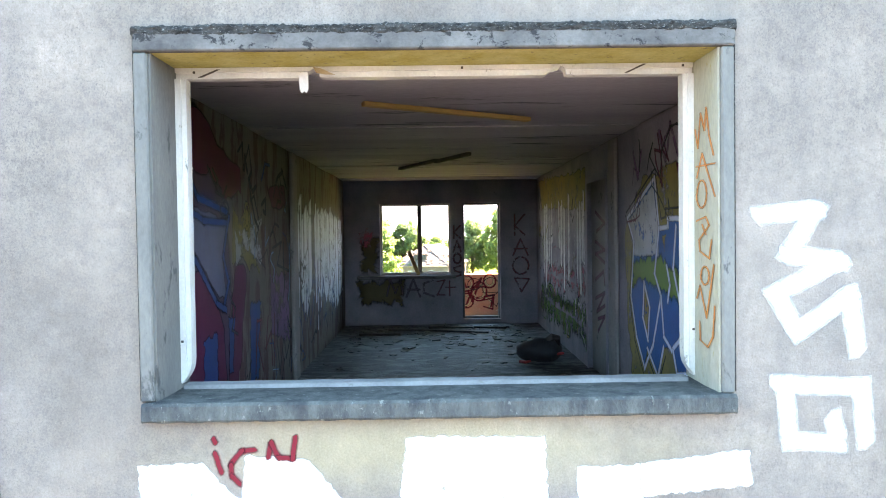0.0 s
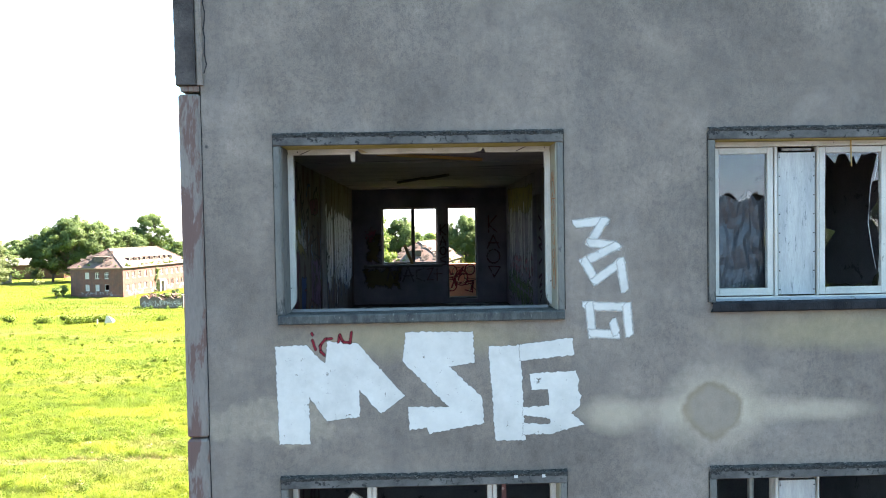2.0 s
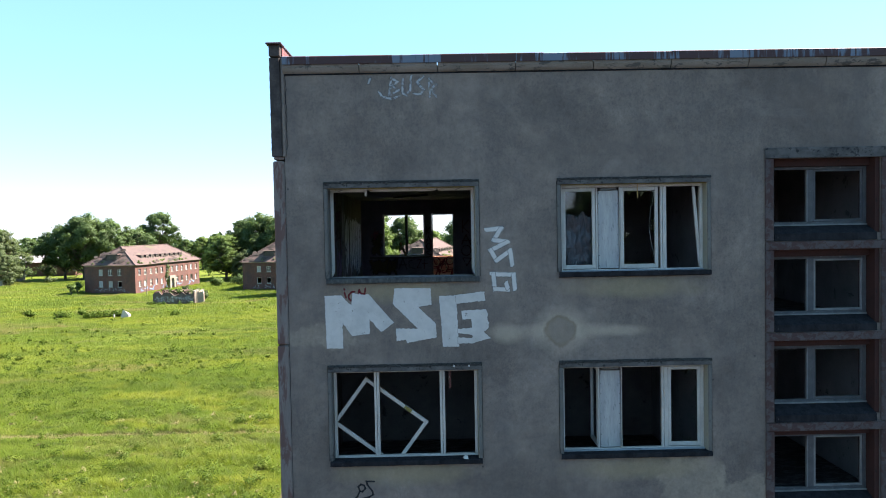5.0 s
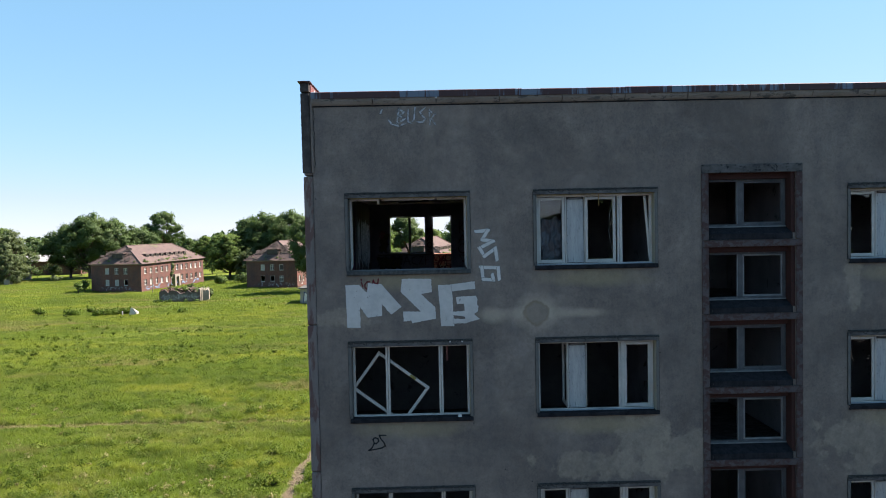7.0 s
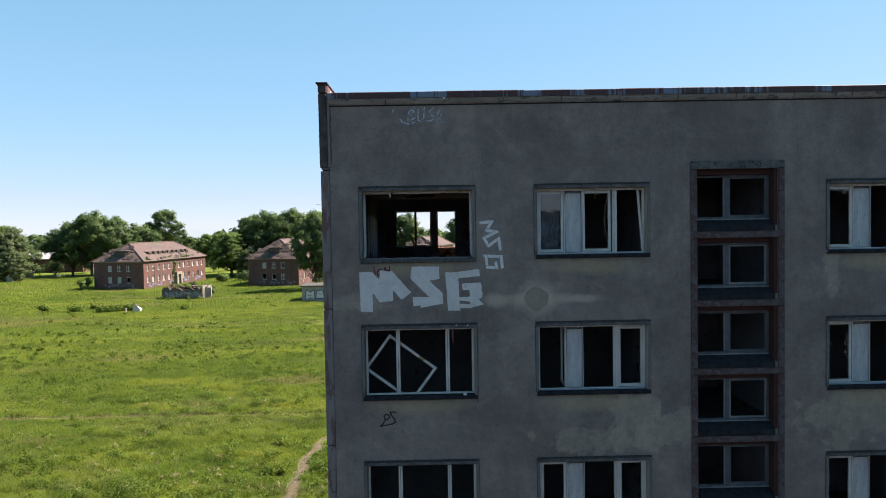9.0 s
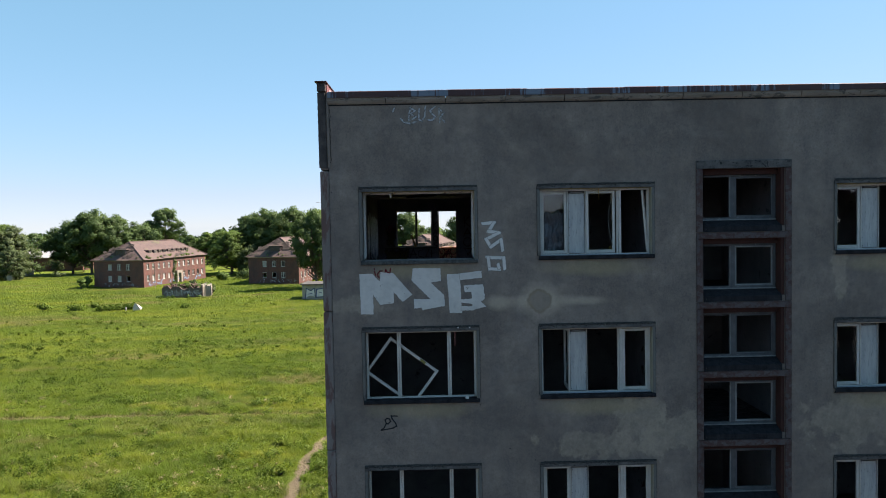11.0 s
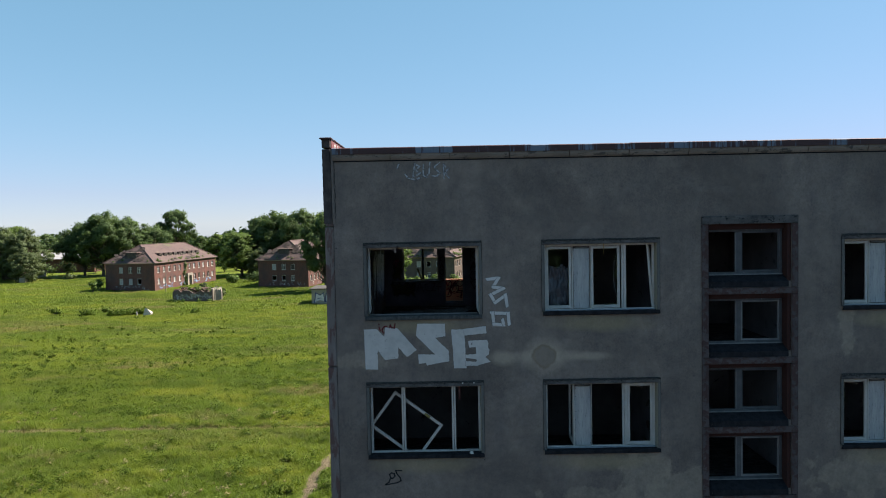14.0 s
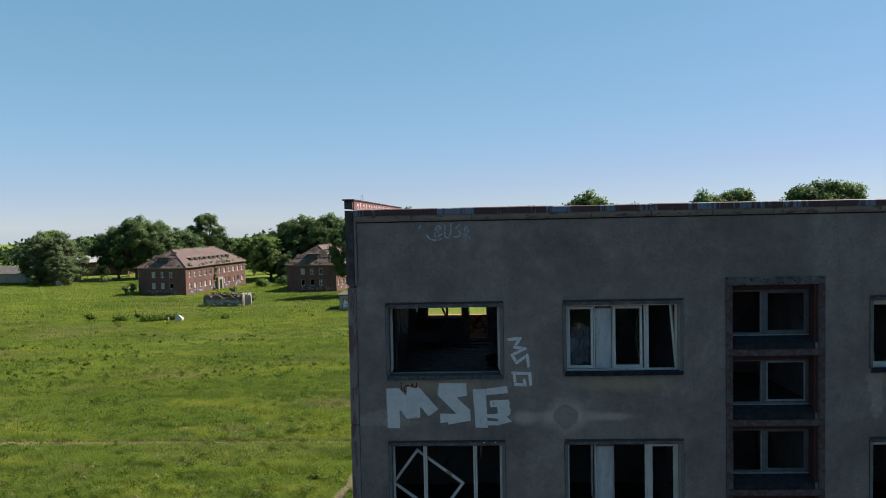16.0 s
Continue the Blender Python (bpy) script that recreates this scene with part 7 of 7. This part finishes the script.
for i, (x, y, h, w) in enumerate(((-51.5, 104, 1.5, 2.2), (-53.5, 103.5, 1.1, 1.6), (-49.6, 104.5, 2.0, 1.4), (-58, 104, 1.3, 2.0), (-64.5, 106, 1.6, 1.4), (-57, 108, 1.2, 0.8), (-41, 106, 0.9, 1.0), (-43.8, 129, 2.4, 1.6),
                                  (-78, 146, 3.6, 1.8), (-55.0, 151, 1.6, 1.2), (-37, 172, 3.4, 3.2), (-110, 178, 3.2, 4), (-118, 176, 3.8, 3), (-104, 186, 1.6, 3.4), (-92, 186, 1.6, 3), (-84, 188, 1.6, 3),
                                  (-9.3, 31.5, 0.5, 0.9), (-8.3, 26.5, 0.55, 0.9), (-24.4, 33.2, 0.5, 0.8))):
    bush(x, y, h * (0.55 if 100 < y < 110 else 0.8), w * (1.0 if 100 < y < 110 else 0.75), 100 + i, (WEED_LIGHT if y < 50 else WEED if 100 < y < 110 else (LEAF_LIGHT, LEAF_GREY)[i % 2]), count=700)

for i in range(15):                        # hedge and scrub behind and between the barracks
    x = -150 + 9 * i + 3 * math.sin(i * 2.3)
    bush(x, 206 + 5 * math.sin(i * 1.3), 4.6 + math.sin(i * 3.1), 4.2, 300 + i, (LEAF_GREY, LEAF)[i % 2], "dark green scrub behind the barracks", 900)
for i, (x, y, hh, ww) in enumerate(((-52.0, 163, 2.6, 2.6), (-47.5, 166, 2.2, 2.8), (-43.5, 162, 2.4, 2.6), (-40.0, 158, 1.8, 2.4), (-77.2, 147.5, 3.0, 1.6), (-26.5, 158, 3.0, 1.8), (-4.5, 144, 2.4, 2.6), (-1, 143, 2.8, 2.4), (2.5, 142, 2.4, 2.6), (6.0, 141, 3.0, 2.2), (-8, 145, 2.8, 2.4), (-11, 144, 2.4, 2.4), (0.5, 140, 1.8, 2.4), (-6.5, 141, 1.6, 2.2))):
    bush(x, y, hh, ww, 340 + i, (LEAF_LIGHT, LEAF)[i % 2], "bush grown up against the barracks", 900)

# roofless brick ruin
ruin = thing("ruin", (-47, 124.5, 0), "low roofless ruin of a brick hut with rubble and graffiti", "ruin")
rnd = random.Random(17)


def ragged(x0, x1, y0, y1, base, top, material, name, along):
    bm = bmesh.new()
    n, pts = 14, []
    for i in range(n + 1):
        pts.append((i / n, top + rnd.uniform(-0.7, 0.15)))
    outline = [(0, base), (1, base)] + pts[::-1]
    if along == "x":
        prism(bm, outline, lambda u, v, w: (x0 + (x1 - x0) * u, y0 + (y1 - y0) * w, v))
    else:
        prism(bm, outline, lambda u, v, w: (x0 + (x1 - x0) * w, y0 + (y1 - y0) * u, v))
    bmesh.ops.recalc_face_normals(bm, faces=bm.faces)
    return part(name, bm, material, ruin)


ragged(-51.2, -43.6, 122.6, 122.95, -0.2, 2.1, GREY_BRICK, "wall", "x")
ragged(-51.2, -43.6, 128.2, 128.5, -0.2, 2.0, BRICK, "wall", "x")
ragged(-51.2, -50.85, 122.96, 128.19, -0.2, 2.1, BRICK, "wall", "y")
ragged(-43.95, -43.6, 122.96, 128.19, -0.2, 2.3, CREAM, "wall", "y")
ragged(-43.4, -42.2, 123.5, 123.9, -0.2, 2.3, CREAM, "wall", "x")
bm = bmesh.new()
for i in range(90):
    s = rnd.uniform(0.15, 0.5)
    box(bm, -s, -s * 0.5, -0.1, s, s * 0.5, 0.1, m=Matrix.Translation((rnd.uniform(-50.6, -44.2), rnd.uniform(123.2, 128), 1.6 + rnd.uniform(-0.2, 0.7))) @ pose(0, 0, 0, rnd.uniform(-30, 30), rnd.uniform(-30, 30), rnd.uniform(0, 360)))
box(bm, -50.8, 123.0, 1.0, -44.0, 128.1, 1.6)
part("rubble", bm, simple("brown rubble and rotten timber", (0.05, 0.036, 0.03), (0.1, 0.075, 0.06), 3, 0.95, 0.5, 20, (0.15, 0.12, 0.1)), ruin, "collapsed roof and rubble")
leaf_cloud("weeds", [(rnd.uniform(-4, 4), rnd.uniform(-1.7, 4), rnd.uniform(1.5, 2.2), rnd.uniform(0.35, 0.7)) for q in range(22)] + [(rnd.uniform(-5, 4), -2.5, 0.2, 0.4) for q in range(9)], 1600, 0.16, 77, LEAF_LIGHT, ruin)
bm = bmesh.new()
rr = random.Random(5)
for i in range(26):
    x = -50.9 + i * 0.26
    ribbon(bm, [(x + 0.8 * rr.random(), 0.2 + 1.2 * rr.random()) for q in range(5)], rr.uniform(0.06, 0.16), lambda u, v, h: (u, 122.6 - h, v), 0.02 + 0.003 * i, 0.2, i)
part("graffiti", bm, PALE, ruin, "pale unreadable graffiti")

# flat-roofed shed with graffiti beside the block
shed = thing("shed", (-19, 115.5, 0), "white rendered flat-roofed shed with graffiti", "shed")
part("wall", bm_box(-23.2, 113.8, -0.2, -12.0, 119.5, 2.6, bevel=0.03), CREAM, shed)
part("roof", bm_box(-23.5, 113.5, 2.604, -11.8, 119.8, 2.8, bevel=0.03), ROOF_FELT, shed)
bm = bmesh.new()
on_shed = lambda u, v, h: (u, 113.8 - h, v)
for k, shape in enumerate((((-22.6, 0.35), (-22.4, 1.9), (-21.7, 1.5), (-21.1, 1.9), (-21.0, 0.5), (-21.8, 0.7)), ((-20.7, 0.5), (-20.6, 1.7), (-19.6, 1.9), (-19.3, 0.6)), ((-19.0, 0.4), (-18.9, 2.0), (-18.2, 1.3), (-17.4, 2.0), (-17.3, 0.5), (-18.0, 0.8)))):
    blot(bm, list(shape), on_shed, 0.01 + 0.002 * k, 0.04, k, 0.2, 0.06)
part("graffiti", bm, WHITE_PAINT, shed, "white unreadable lettering")
bm = bmesh.new()
for k, line in enumerate((((-22.7, 0.25), (-22.45, 2.0), (-21.7, 1.6), (-21.05, 2.0), (-20.9, 0.4)), ((-20.75, 0.4), (-20.65, 1.8), (-19.5, 2.0), (-19.2, 0.5), (-20.7, 0.4)), ((-20.2, 1.3), (-19.8, 1.2)), ((-19.05, 0.3), (-18.95, 2.1), (-18.2, 1.4), (-17.35, 2.1), (-17.2, 0.4)), ((-22.1, 1.0), (-21.5, 1.1)))):
    ribbon(bm, list(line), 0.14, on_shed, 0.02 + 0.003 * k, 0.1, k)
part("graffiti", bm, BLUE, shed, "dark blue outlines of the lettering")

# long low sheds far behind the left-hand trees
for x0, x1, y, h, mt, rf in ((-138, -112, 216, 4.2, BRICK, PANEL), (-118, -92, 232, 4.8, BRICK, TILE), (-145, -118, 190, 2.6, CREAM, ROOF_FELT)):
    s = thing("far_shed", ((x0 + x1) / 2, y, 0), "long low derelict shed behind trees", "building", "far sheds")
    part("wall", bm_box(x0, y, -0.2, x1, y + 9, h), mt, s)
    bm = bmesh.new()
    prism(bm, [(y - 0.5, h), (y + 9.5, h), (y + 4.5, h + 2.0)], lambda u, v, w: (x0 - 0.5 + (x1 - x0 + 1) * w, u, v))
    bmesh.ops.recalc_face_normals(bm, faces=bm.faces)
    part("roof", bm, rf, s)
ruined = thing("dead_pipe_rack", (-116, 176, 0), "small pale concrete stump beside bushes", "stump")
part("block", bm_box(-112.3, 176, -0.1, -110.7, 177.2, 1.3, bevel=0.04), CREAM, ruined)

# graffiti bands along the barracks' foot, lamp post, pylon
for hs, seed in ((house, 2), (second, 6)):
    bm = bmesh.new()
    rr = random.Random(seed)
    for i in range(12):
        x = -11.8 + i * 0.95
        if rr.random() < 0.75:
            ribbon(bm, [(x + 0.9 * rr.random(), 0.2 + 0.9 * rr.random()) for q in range(5)], rr.uniform(0.06, 0.16), lambda u, v, h: (u, -0.05 - h, v), 0.02 + 0.003 * i, 0.2, i)
    ob = tagged(part("graffiti", bm, PALE, None), kind="stuff")
    ob.parent = hs
    bm = bmesh.new()
    for i in range(14):
        y = 1.5 + i * 1.6
        if rr.random() < 0.7:
            ribbon(bm, [(y + 1.4 * rr.random(), 0.2 + 1.1 * rr.random()) for q in range(5)], rr.uniform(0.1, 0.25), lambda u, v, h: (0.05 + h, u, v), 0.02 + 0.003 * i, 0.2, i)
    ob = tagged(part("graffiti", bm, LIGHT_BLUE if seed == 2 else PALE, None), kind="stuff")
    ob.parent = hs
lamp = thing("street_lamp", (-60.5, 143, 0), "slim grey lamp post in front of the barracks", "street lamp")
bm = bmesh.new()
tube(bm, [(-60.5, 143, -0.1), (-60.5, 143, 4.6)], [0.09, 0.05], 8)
part("post", bm, CONCRETE, lamp)
part("lamp_head", bm_box(-61.0, 142.9, 4.6, -60.4, 143.1, 4.72, bevel=0.02), GREY_FRAME, lamp)
pylon = thing("pylon", (-75, 480, 0), "far power pylon on the horizon", "pylon")
bm = bmesh.new()
for sx in (-1, 1):
    tube(bm, [(-75 + 3 * sx, 480, 0), (-75 + 0.5 * sx, 480, 34)], [0.25, 0.15], 4)
part("tower", bm, GREY_FRAME, pylon)
bm = bmesh.new()
for z, w in ((22, 8), (28, 6)):
    tube(bm, [(-75 - w, 480, z), (-75 + w, 480, z)], [0.09, 0.09], 4)
part("crossarm", bm, GREY_FRAME, pylon)
